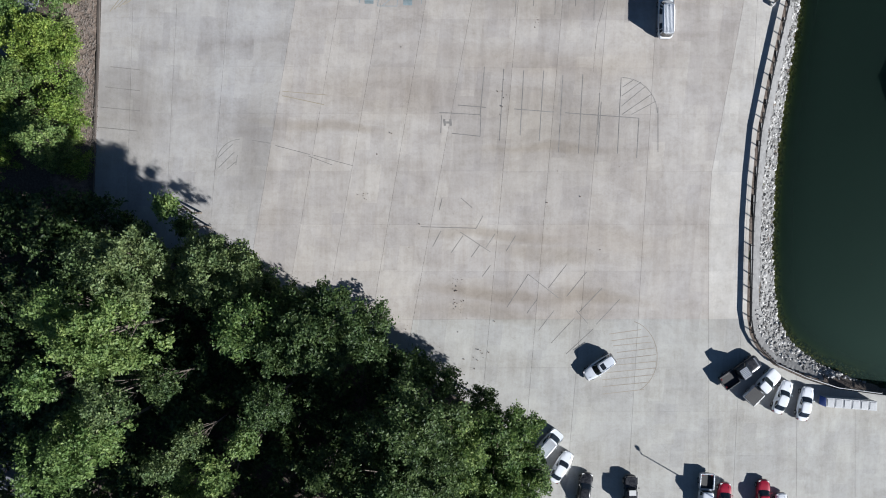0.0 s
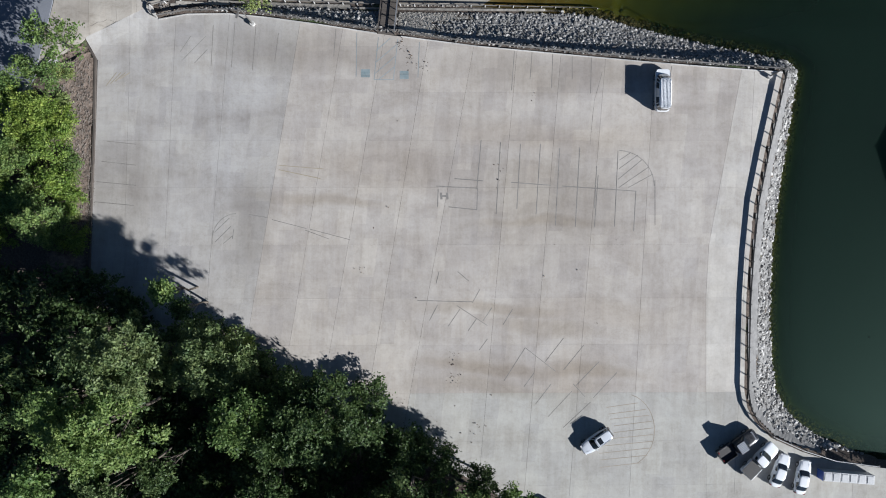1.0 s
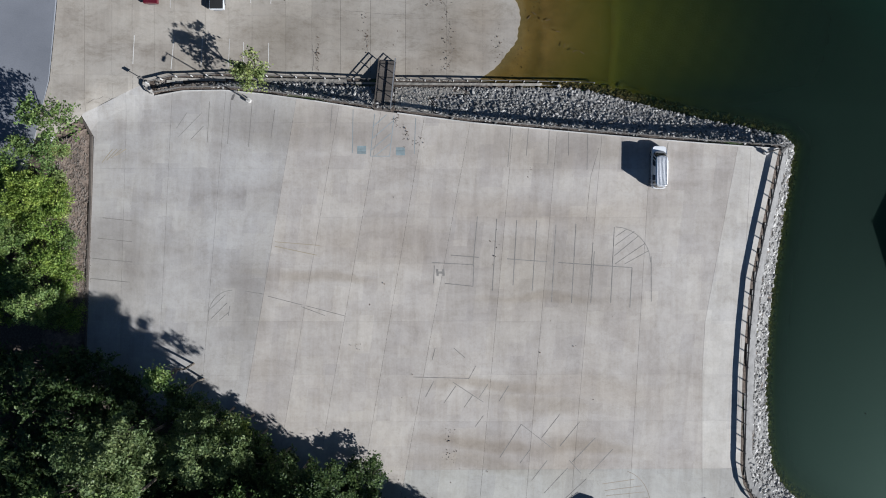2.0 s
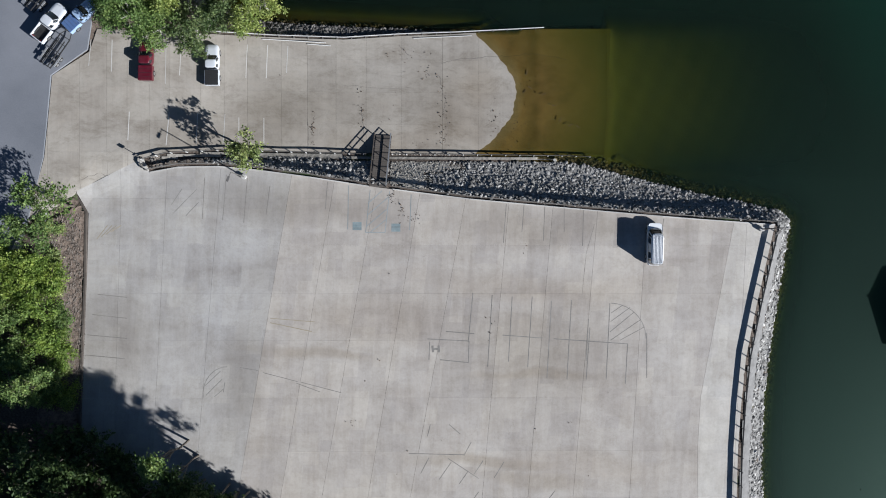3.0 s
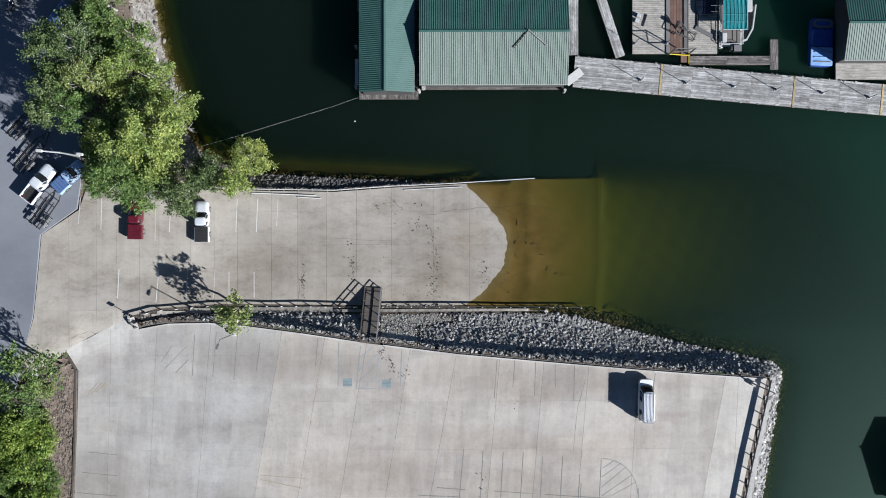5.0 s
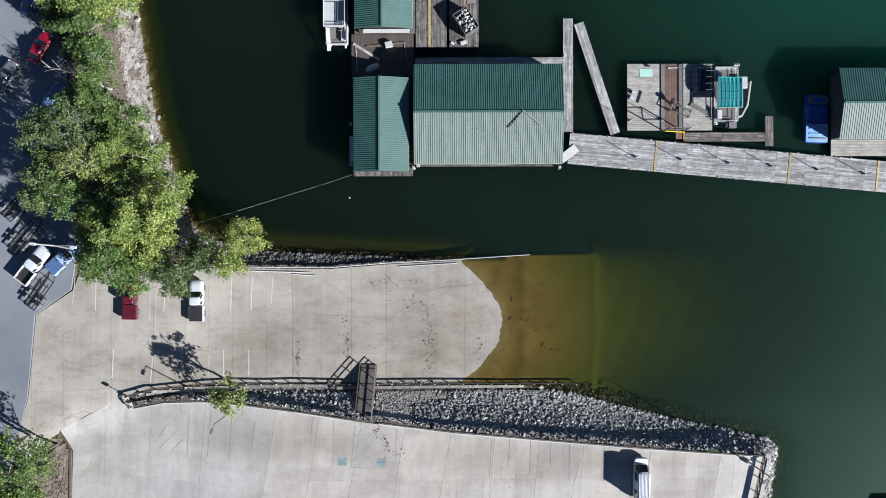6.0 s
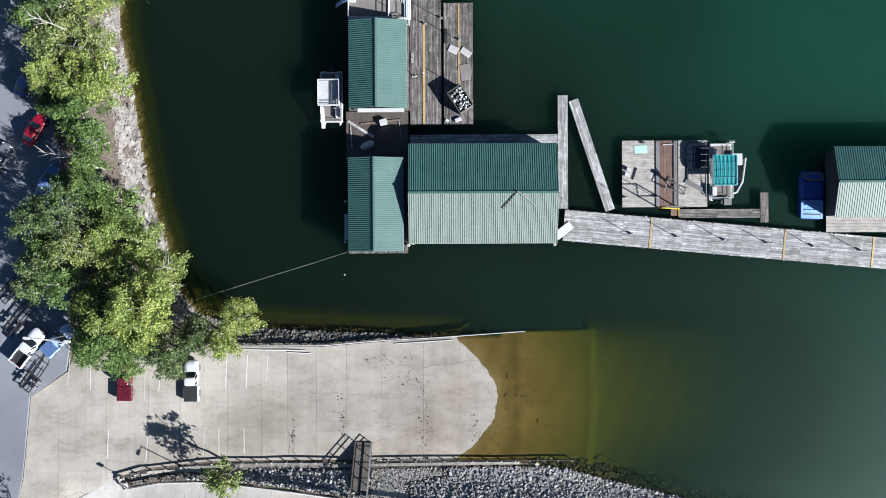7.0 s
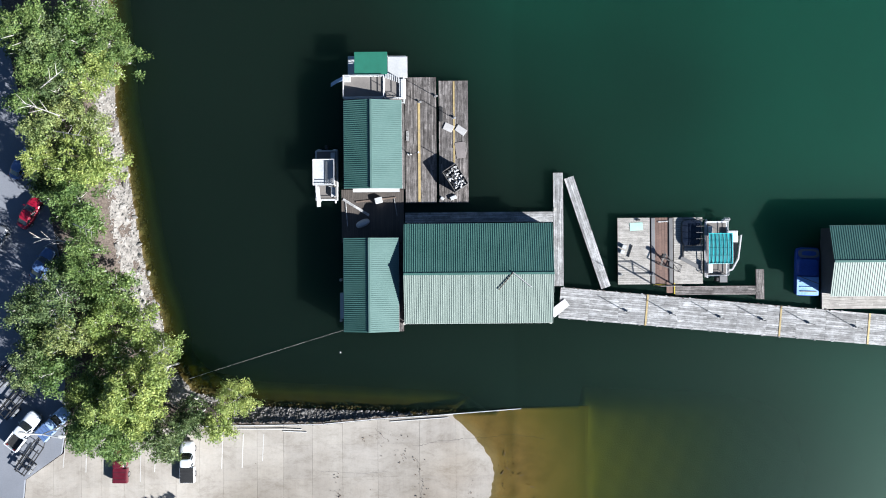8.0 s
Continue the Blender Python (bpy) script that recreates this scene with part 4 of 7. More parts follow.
boat_trailer(heading((-50.3, 54.5), (-48.0, 57.8)), "black tandem boat trailer hitched to the pickup")
boat_trailer(heading((-52.4, 61.9), (-49.9, 64.9)), "black boat trailer parked in the shade")
boat_trailer(heading((-53.2, 66.2), (-50.6, 69.0)), "dark boat trailer under the trees")


# ---- rails, bank, lamps ----
def along(path, step):
    """Points and directions at even steps along a polyline."""
    out, rest = [], 0.0
    for a, b in zip(path, path[1:]):
        d = math.hypot(b[0] - a[0], b[1] - a[1])
        s = rest
        while s <= d:
            out.append((a[0] + (b[0] - a[0]) * s / d, a[1] + (b[1] - a[1]) * s / d, math.atan2(b[1] - a[1], b[0] - a[0])))
            s += step
        rest = s - d
    return out


def guard_rail(path, level, label, post_step=2.4, height=0.82, beam=0.36, beam_mat=None, post_mat=None, top_mat=None):
    beam_mat, post_mat = beam_mat or STEEL, post_mat or STEEL
    g = thing("guard_rail", label, "guard rail", Matrix(), "guard rails")
    shape = [(0.0, 0.0), (0.05, 0.08), (0.05, 0.16), (0.0, 0.24), (0.05, 0.32), (0.05, 0.4), (0.0, 0.48)]
    for a, b in zip(path, path[1:]):
        d = Vector((b[0] - a[0], b[1] - a[1], 0)).normalized()
        side = Vector((-d.y, d.x, 0))
        ends = []
        for p in (a, b):
            base = Vector((p[0], p[1], level(*p) + height - beam))
            ring = [base + side * (u - 0.025) + Vector((0, 0, v / 0.48 * beam)) for u, v in shape] + [base + side * (u - 0.055) + Vector((0, 0, v / 0.48 * beam)) for u, v in shape[::-1]]
            ends.append(ring)
        part("rail_beam", loft(ends), beam_mat, g)
        if top_mat:
            za, zb = level(*a) + height, level(*b) + height
            part("top_rail", tube((a[0], a[1], za + 0.03), (b[0], b[1], zb + 0.03), 0.055, 6), top_mat, g, "white painted top rail")
    posts = along(path, post_step)
    post_mesh = to_mesh(box(0, 0, -0.35, 0.12, 0.11, height + 0.38, bevel=0.01), "post")
    post_mesh.materials.append(post_mat)
    for x, y, a in posts:
        p = mesh_object("post", post_mesh, None, g)
        p.matrix_basis = pose(x + 0.11 * math.sin(a), y - 0.11 * math.cos(a), level(x, y), 0, 0, math.degrees(a))
    return g


def kerb(path, level, width, height, label, material=None):
    k = thing("kerb", label, "kerb", Matrix(), kind="structure")
    for a, b in zip(path, path[1:]):
        d = Vector((b[0] - a[0], b[1] - a[1], 0)).normalized()
        s = Vector((-d.y, d.x, 0)) * width / 2
        n = max(1, round(math.hypot(b[0] - a[0], b[1] - a[1]) / 3.0))
        for i in range(n):
            p = Vector((*a, 0)).lerp(Vector((*b, 0)), i / n) + d * 0.012
            q = Vector((*a, 0)).lerp(Vector((*b, 0)), (i + 1) / n) - d * 0.012
            ring = lambda c: [c + s + Vector((0, 0, level(c.x, c.y) - 0.3)), c - s + Vector((0, 0, level(c.x, c.y) - 0.3)), c - s * 0.85 + Vector((0, 0, level(c.x, c.y) + height)), c + s * 0.85 + Vector((0, 0, level(c.x, c.y) + height))]
            part("kerb_stone", loft([ring(p), ring(q)]), material or KERB, k)
    return k


lotf = lambda x, y: float(lot_z(x, y))
rampf = lambda x, y: float(ramp_z(x, y))
NE = [(x, y + 0.35) for x, y in NORTH_EDGE]
GAP = 6
kerb(NORTH_EDGE[:GAP], lotf, 0.15, 0.1, "pale concrete kerb along the lot edge")
kerb(NORTH_EDGE[GAP:], lotf, 0.15, 0.1, "pale concrete kerb along the planted bank")
guard_rail(NE[:GAP], lotf, "weathered guard rail along the rocky bank", 1.93, 0.92, 0.4, post_mat=DARK_WOOD)
guard_rail(NE[GAP:], lotf, "weathered guard rail beside the small tree", 1.93, 0.92, 0.4, post_mat=DARK_WOOD)
guard_rail([(-38.0, 40.9), (-38.6, 41.7), (-38.4, 42.7)], lambda x, y: float(apron_z(x, y)), "guard rail round the end of the bank", 0.9)
east = [(x + 0.25, y) for x, y in EAST_EDGE[3:]]
guard_rail(east, lotf, "grey steel guard rail along the lake side of the lot", 1.93, 0.95, 0.42, beam_mat=STEEL)
guard_rail([(p[0], p[1] + 0.3) for p in EAST_EDGE[:4]], lotf, "guard rail behind the parked cars", 2.5, top_mat=WHITE_STEEL)
kerb([(-47.3, 37.9), (-45.95, 35.4), (-46.05, 27.3), (-46.55, 15.2), (-46.95, 3.0)], lotf, 0.3, 0.3, "dark timber edging along the leaf-strewn bank", DARK_WOOD)
SOUTH_RAIL = [(-38.4, 42.4), (-35.2, 43.3), (-27.5, 43.9), (-19.7, 43.75), (-8.9, 43.5)]
SOUTH_RAIL_EAST = [(-5.4, 43.55), (7.4, 43.5), (19.0, 43.4), (22.1, 43.3)]
guard_rail(SOUTH_RAIL, rampf, "guard rail with white posts above the ramp", 1.95, 0.85, 0.32, post_mat=WHITE_STEEL)
guard_rail(SOUTH_RAIL_EAST, rampf, "guard rail running into the lake", 1.95, 0.75, 0.3, post_mat=WHITE_STEEL)
NORTH_RAIL = [(-30.5, 59.7), (-21.6, 59.5), (-12.0, 59.4), (-4.2, 60.0), (3.5, 60.35), (15.5, 61.1)]
guard_rail(NORTH_RAIL, rampf, "low rail with a pale top along the boat ramp", 1.95, 0.45, 0.2, top_mat=WHITE_STEEL)
for a, b in (((-23.0, 59.0), (-14.5, 58.7)), ((-2.5, 59.5), (5.5, 59.95)), ((-17.0, 58.5), (-13.8, 58.3))):
    t = thing("loose_rail", "fallen white rail lying along the ramp edge", "rail", Matrix())
    za, zb = rampf(*a) + 0.09, rampf(*b) + 0.09
    part("bar", tube((*a, za), (*b, zb), 0.055, 8), WHITE_STEEL, t)


def lamp_post(x, y, z, h, a, label, arm=0.9, base=True):
    l = thing("street_lamp", label, "street lamp", pose(x, y, z, 0, 0, a), "street lamps")
    if base:
        part("footing", tube((0, 0, -0.4), (0, 0, 0.55), 0.32, 16), KERB, l, "white concrete footing")
    part("pole", tube((0, 0, 0), (0, 0, h), 0.1, 10, r2=0.06), STEEL, l)
    part("arm", tube((0, 0, h - 0.08), (arm, 0, h + 0.05), 0.045, 8), STEEL, l)
    part("lamp_head", loft([round_loop(0.34, 0.75, h - 0.04, 0, 4, 16), round_loop(0.3, 0.68, h + 0.12, 0, 4, 16)]), STEEL, l, "dark lamp head").location.x = arm
    return l


lamp_post(-25.0, 40.1, lotf(-25, 40.1), 6.5, 250, "dark street lamp on a white concrete footing")
lamp_post(44.6, 33.2, lotf(44.6, 33.2), 6.8, 220, "dark street lamp at the corner of the lot")
lamp_post(38.2, -34.3, lotf(38.2, -34.3), 6.6, 120, "dark street lamp between parked cars")
lw = lamp_post(-40.6, 62.4, 1.2, 13.6, 175, "tall double street lamp with long pale arms", 2.3)
part("second_arm", tube((0, 0, 13.5), (-2.3, 0.2, 13.7), 0.09, 8), WHITE_STEEL, lw, "pale lamp arm")
part("long_arm", tube((0, 0, 13.6), (2.25, 0, 13.72), 0.09, 8), WHITE_STEEL, lw, "pale lamp arm")
part("second_lamp_head", loft([round_loop(0.34, 0.8, 13.66, 0, 4, 16), round_loop(0.3, 0.7, 13.84, 0, 4, 16)]), WHITE_STEEL, lw, "pale lamp head").location.x = -2.3
part("lamp_cap", loft([round_loop(0.36, 0.8, 13.76, 0, 4, 16), round_loop(0.3, 0.7, 13.88, 0, 4, 16)]), WHITE_STEEL, lw, "pale lamp head").location.x = 2.3
sp = thing("sign_post", "thin dark sign post at the end of the rail", "sign", pose(-38.7, 42.7, float(apron_z(-38.7, 42.7)), 0, 0, 30))
part("pole", tube((0, 0, -0.2), (0, 0, 2.0), 0.05), STEEL, sp)
part("sign_board", box(0, 0.04, 1.45, 0.5, 0.03, 0.5, bevel=0.01), STEEL, sp, "small dark sign board")

# ---- footbridge from the lot down to the ramp ----
def footbridge():
    a, b = Vector((-7.15, 38.8, lotf(-7, 38.8) + 0.05)), Vector((-6.65, 46.1, rampf(-6.7, 46.1) + 0.2))
    d = (b - a).normalized()
    run = math.hypot(b.x - a.x, b.y - a.y)
    yaw = math.degrees(math.atan2(a.x - b.x, b.y - a.y))
    slope = math.degrees(math.atan2(b.z - a.z, run))
    br = thing("footbridge", "weathered timber footbridge with tall side rails", "bridge", Matrix.Translation(a) @ pose(0, 0, 0, 0, 0, yaw) @ pose(0, 0, 0, slope))
    L = (b - a).length
    n = 26
    plank = to_mesh(box(0, 0, -0.06, 2.1, L / n - 0.02, 0.06), "plank")
    plank.materials.append(BRIDGE_WOOD)
    for i in range(n):
        mesh_object("plank", plank, None, br).location = (0, (i + 0.5) * L / n, 0)
    for x in (-1.1, 1.1):
        part("stringer", box(x, L / 2, -0.35, 0.12, L, 0.35), DARK_WOOD, br)
        part("top_rail", box(x, L / 2, 0.78, 0.14, L, 0.07), GALV if x > 0 else DARK_WOOD, br)
        part("mid_rail", box(x, L / 2, 0.4, 0.06, L, 0.1), DARK_WOOD, br)
        for i in range(5):
            part("baluster", box(x, 0.1 + i * (L - 0.2) / 4, 0, 0.1, 0.1, 0.8), DARK_WOOD, br)
    # dark strips on the planks stand in for the shadow of the side rails
    for i in range(4):
        part("cross_beam", box(0, 0.9 + i * (L - 1.4) / 3, 0.004, 2.0, 0.1, 0.03), BLACK_PLASTIC, br, "dark strip drawn as the side rail's shadow")
    part("centre_batten", box(0.05, L / 2, 0.006, 0.1, L * 0.96, 0.04), BLACK_PLASTIC, br)
    for x in (-1.1, 1.1):
        for y in (L * 0.72, L - 0.1):
            part("post", box(x, y, -2.4, 0.2, 0.2, 2.4), DARK_WOOD, br)


footbridge()


# ---- floating docks ----
def deck(name, label, x0, y0, x1, y1, material, plank_w=0.3, lengthwise="x", z=DECK_Z, m=None, seg=4.5, category="dock", aligned=False):
    """A floating deck: pontoon frame, edge beams and single boards laid along one axis."""
    d = thing(name, label, category, m or Matrix(), "floating docks")
    w, h = x1 - x0, y1 - y0
    cx, cy = (x0 + x1) / 2, (y0 + y1) / 2
    part("float", box(cx, cy, z - 0.95, w - 0.3, h - 0.3, 0.78), BLACK_PLASTIC, d, "dark floats under the deck")
    for yy in (y0 + 0.06, y1 - 0.06):
        part("edge_beam", box(cx, yy, z - 0.32, w, 0.1, 0.27), DARK_WOOD, d)
    for xx in (x0 + 0.06, x1 - 0.06):
        part("end_beam", box(xx, cy, z - 0.318, 0.1, h - 0.22, 0.27), DARK_WOOD, d)
    long, wide = (w, h) if lengthwise == "x" else (h, w)
    rows = max(1, round(wide / plank_w))
    pw = wide / rows
    board = to_mesh(box(0, 0, -0.045, 1.0, pw - 0.024, 0.045), "board")
    board.materials.append(material)
    for r in range(rows):
        u = 0.0
        cut = seg if aligned else rng.uniform(0.25, 1.0) * seg
        while u < long - 0.05:
            end = long if long - cut < 0.8 else min(cut, long)
            lift = rng.uniform(-0.008, 0.012)
            b = mesh_object("board", board, None, d)
            mid, v = (u + end) / 2, (r + 0.5) * pw
            grow = Matrix.Diagonal((end - u - 0.015, 1, 1, 1))
            if lengthwise == "x":
                b.matrix_basis = pose(x0 + mid, y0 + v, z + lift, 0, 0, rng.choice((0, 180))) @ grow
            else:
                b.matrix_basis = pose(x0 + v, y0 + mid, z + lift, 0, 0, rng.choice((90, 270))) @ grow
            u, cut = end, end + seg * (1.0 if aligned else rng.uniform(0.8, 1.2))
    return d


def stripe(parent, x0, y0, x1, y1, z, mat=YELLOW):
    part("yellow_strip", box((x0 + x1) / 2, (y0 + y1) / 2, z, abs(x1 - x0), abs(y1 - y0), 0.03), mat, parent, "worn yellow edge strip")


walk_m = pose(20.8, 75.65, 0, 0, 0, -5.3)
main = deck("dock_walkway", "long bleached timber dock walkway with yellow joints", 0, -2.12, 60, 2.12, PALE_WOOD, 0.28, m=walk_m, seg=4.05, aligned=True)
for i in range(34):
    u = 0.4 + 1.15 * i + 0.35 * math.sin(i * 2.3)
    part("edge_bracket", box(u, 2.1 + 0.05 * math.sin(i * 1.7), DECK_Z - 0.02, 0.22 + 0.1 * math.sin(i * 3.1), 0.2, 0.1, bevel=0.01), DARK_WOOD if i % 3 else PALE_WOOD, main)
for i in range(16):
    u = 1.5 + 2.4 * i
    part("edge_bracket", box(u, -2.12, DECK_Z - 0.03, 0.3, 0.14, 0.1, bevel=0.01), PALE_WOOD, main)
for x in (11.8, 30.1, 42.2):
    stripe(main, x, -2.12, x + 0.24, 2.12, DECK_Z + 0.015)


def dock_post(x, y, h, label, lean=0.0, z=DECK_Z, light=True):
    p = thing("dock_post", label, "post", pose(x, y, z, 0, lean, 0), "dock posts")
    part("base_plate", box(0, 0, 0.01, 0.3, 0.3, 0.04), GALV, p)
    part("pole", tube((0, 0, 0.03), (0, 0, h), 0.045, 8), STEEL, p)
    if light:
        part("light", tube((0, 0, h), (0, 0, h + 0.18), 0.11, 10), WHITE_STEEL, p, "small white dock light")
    part("pedestal", box(0.2, 0, 0.02, 0.28, 0.22, 0.35, bevel=0.03), GALV, p)
    return p


for x, y in ((29.8, 74.4), (36.0, 74.0), (42.5, 73.5), (48.3, 73.1), (54.6, 72.6), (61.0, 72.0)):
    dock_post(x, y, 2.15, "thin dark mooring post on the walkway", light=False)

deckA = deck("dock_platform", "wide weathered timber dock with a yellow centre strip", -0.1, 89.4, 4.15, 106.6, DECK_WOOD, 0.2, "y", seg=5.7)
stripe(deckA, 1.62, 89.6, 1.95, 103.4, DECK_Z + 0.015)
deckB = deck("dock_platform", "weathered timber dock with a split yellow strip", 4.5, 89.4, 8.5, 106.1, DECK_WOOD, 0.2, "y", seg=5.5)
stripe(deckB, 6.45, 94.9, 6.68, 106.0, DECK_Z + 0.015)
# dark boards carry the shade that lies between the boathouses
deck("dock_platform", "timber deck between the two boathouses, darkened to stand in for shade", -8.9, 84.0, -0.4, 91.3, DARK_WOOD, 0.28, "y", seg=3.6)
deck("dock_platform", "timber float under the narrow boathouse", -8.6, 71.9, -0.5, 83.9, DECK_WOOD, 0.4, "y", seg=6)
deck("dock_platform", "timber float under the northern boathouse", -8.5, 91.4, -0.2, 103.1, DECK_WOOD, 0.4, "y", seg=6)
deck("dock_walkway", "narrow timber walkway along the large boathouse", -0.2, 86.7, 20.0, 88.1, PALE_WOOD, 0.28, "x", seg=5)
deck("dock_walkway", "bleached finger dock beside the large boathouse", 20.05, 77.9, 21.4, 93.4, PALE_WOOD, 0.27, "y", seg=5)
deck("dock_walkway", "detached bleached walkway drifting at an angle", -0.68, 0, 0.68, 15.9, PALE_WOOD, 0.27, "y", m=pose(27.15, 77.65, 0, 0, 0, 18.2), seg=5.3)
deck("dock_platform", "float under the large boathouse", -0.1, 73.2, 19.4, 86.6, DECK_WOOD, 0.5, "x", seg=6.5)
deck("dock_platform", "bleached timber platform with mats and tools on it", 28.8, 78.05, 33.2, 87.15, TAN_WOOD, 0.28, "x", seg=4.5)
slip = deck("dock_platform", "wet brown timber slipway between two platforms", 33.3, 78.05, 36.35, 87.15, BROWN_WOOD, 0.4, "y", seg=4.5)
for x in (33.62, 36.05):
    part("side_runner", box(x, 82.6, DECK_Z + 0.015, 0.5, 9.0, 0.09, bevel=0.02), TRIM, slip, "dark grey side runner")
deck("dock_platform", "bleached timber platform with a dark tank", 36.45, 78.05, 40.4, 87.15, TAN_WOOD, 0.28, "x", seg=4.0)
deck("dock_walkway", "grey timber strip beside the long walkway", 36.6, 76.55, 47.6, 77.75, DECK_WOOD, 0.28, "x", seg=5.5)
deck("dock_walkway", "short grey finger dock", 47.65, 75.9, 48.75, 80.0, DECK_WOOD, 0.27, "y", seg=4)
deck("dock_platform", "timber deck of the eastern boathouse", 56.6, 74.5, 80.0, 84.0, TAN_WOOD, 0.4, "x", seg=5)
yb = thing("dock_ramp", "small wooden gangway with yellow rails", "gangway", Matrix())
part("board", box(35.9, 77.6, DECK_Z + 0.03, 1.0, 1.5, 0.06), BROWN_WOOD, yb)
for x in (36.45,):
    part("rail", tube((x, 76.7, DECK_Z + 0.12), (x, 78.2, DECK_Z + 0.14), 0.07), BRIGHT_YELLOW, yb, "bright yellow rail")
part("bar", tube((33.6, 78.0, DECK_Z + 0.12), (36.6, 77.8, DECK_Z + 0.13), 0.08), BRIGHT_YELLOW, yb, "bright yellow bar")
for x in (33.75, 36.4):
    part("mast", tube((x, 77.95, DECK_Z + 0.02), (x, 77.95, DECK_Z + 3.3), 0.09), STEEL, yb, "dark steel mast")
for z in (1.6, 3.2):
    part("cross_bar", tube((33.75, 77.95, DECK_Z + z), (36.4, 77.95, DECK_Z + z), 0.06), STEEL, yb)
part("brace", tube((33.75, 77.95, DECK_Z + 1.6), (36.4, 77.95, DECK_Z + 3.2), 0.05), STEEL, yb)
wp = thing("gangplank", "white gangplank between walkway and boathouse", "gangplank", Matrix())
part("board", box(20.75, 74.9, DECK_Z + 0.05, 2.7, 1.15, 0.07, rz=38, bevel=0.02), WHITE_STEEL, wp)


# ---- boathouses ----
def corrugated(parent, name, e0, e1, r1, r0, period, mat, label, depth=0.045):
    """A ribbed metal slope from the eave e0-e1 to the ridge r0-r1, ribs running up the slope."""
    e0, e1, r0, r1 = map(Vector, (e0, e1, r0, r1))
    n = (e1 - e0).cross(r0 - e0).normalized()
    if n.z < 0:
        n = -n
    count = max(4, round((e1 - e0).length / period))
    bm = bmesh.new()
    rows = []
    for i in range(count):
        for u, h in ((0.0, 0.0), (0.62, 0.0), (0.70, depth), (0.92, depth)):
            t = (i + u) / count
            rows.append((e0.lerp(e1, t) + n * h, r0.lerp(r1, t) + n * h))
    rows.append((e1, r1))
    pairs = [(bm.verts.new(a), bm.verts.new(b)) for a, b in rows]
    for (a, b), (c, d) in zip(pairs, pairs[1:]):
        bm.faces.new((a, c, d, b))
    low = [bm.verts.new(p - n * 0.04) for p in (e0, e1, r1, r0)]
    bm.faces.new(low)
    return part(name, bm, mat, parent, label)


def boathouse(label, x0, x1, y0, y1, eave, ridge, along_y, near_mat, far_mat, period=0.36, over=0.35, open_front=False, mid=None):
    h = thing("boathouse", label, "boathouse", Matrix(), "boathouses")
    z0 = DECK_Z + 0.02
    wx0, wx1, wy0, wy1 = x0 + over, x1 - over, y0 + over, y1 - over
    for a, b in (((wx0, wy0), (wx1, wy0)), ((wx1, wy0), (wx1, wy1)), ((wx1, wy1), (wx0, wy1)), ((wx0, wy1), (wx0, wy0))):
        cx, cy = (a[0] + b[0]) / 2, (a[1] + b[1]) / 2
        sx, sy = max(abs(a[0] - b[0]), 0.1), max(abs(a[1] - b[1]) - 0.12, 0.1)
        part("wall", box(cx, cy, z0, sx, sy, eave - z0 - 0.12), CABIN_WALL, h)
    if along_y:
        xm = mid or (x0 + x1) / 2
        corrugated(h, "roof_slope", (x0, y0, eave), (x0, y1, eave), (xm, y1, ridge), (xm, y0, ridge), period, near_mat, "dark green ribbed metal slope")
        corrugated(h, "roof_slope", (x1, y0, eave), (x1, y1, eave), (xm, y1, ridge), (xm, y0, ridge), period, far_mat, "green ribbed metal slope, lightened towards the sun")
        part("ridge_cap", box(xm, (y0 + y1) / 2, ridge + 0.02, 0.3, y1 - y0, 0.07, bevel=0.02), far_mat, h)
        for y, s in ((wy0, 1), (wy1, 1)):
            part("gable", loft([[(wx0, y - 0.05, eave - 0.1), (wx1, y - 0.05, eave - 0.1), (xm, y - 0.05, ridge - 0.12)], [(wx0, y + 0.05, eave - 0.1), (wx1, y + 0.05, eave - 0.1), (xm, y + 0.05, ridge - 0.12)]]), CABIN_WALL, h)
        for x in (x0, x1):
            part("fascia", box(x, (y0 + y1) / 2, eave - 0.16, 0.05, y1 - y0, 0.14), WHITE_STEEL, h)
    else:
        ym = mid or (y0 + y1) / 2
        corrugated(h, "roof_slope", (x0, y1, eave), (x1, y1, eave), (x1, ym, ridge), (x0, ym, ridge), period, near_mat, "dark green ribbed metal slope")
        corrugated(h, "roof_slope", (x0, y0, eave), (x1, y0, eave), (x1, ym, ridge), (x0, ym, ridge), period, far_mat, "pale green ribbed metal slope")
        part("ridge_cap", box((x0 + x1) / 2, ym, ridge + 0.02, x1 - x0, 0.3, 0.07, bevel=0.02), near_mat, h)
        for x in (wx0, wx1):
            part("gable", loft([[(x - 0.05, wy0, eave - 0.1), (x - 0.05, wy1, eave - 0.1), (x - 0.05, ym, ridge - 0.12)], [(x + 0.05, wy0, eave - 0.1), (x + 0.05, wy1, eave - 0.1), (x + 0.05, ym, ridge - 0.12)]]), CABIN_WALL, h)
        for y in (y0, y1):
            part("fascia", box((x0 + x1) / 2, y, eave - 0.16, x1 - x0, 0.05, 0.14), WHITE_STEEL, h)
    return h


b1 = boathouse("northern boathouse with a green ribbed gable roof", -8.1, -0.4, 91.15, 102.85, 0.6, 1.6, True, ROOF_SHADED, ROOF_SUNLIT, 0.27, mid=-4.4)
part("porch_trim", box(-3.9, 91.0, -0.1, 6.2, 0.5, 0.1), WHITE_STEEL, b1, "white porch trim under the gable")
boathouse("narrow boathouse with a green ribbed gable roof", -8.25, -0.95, 72.2, 84.65, 0.6, 1.6, True, ROOF_SHADED, ROOF_SUNLIT, 0.27, mid=-4.75)
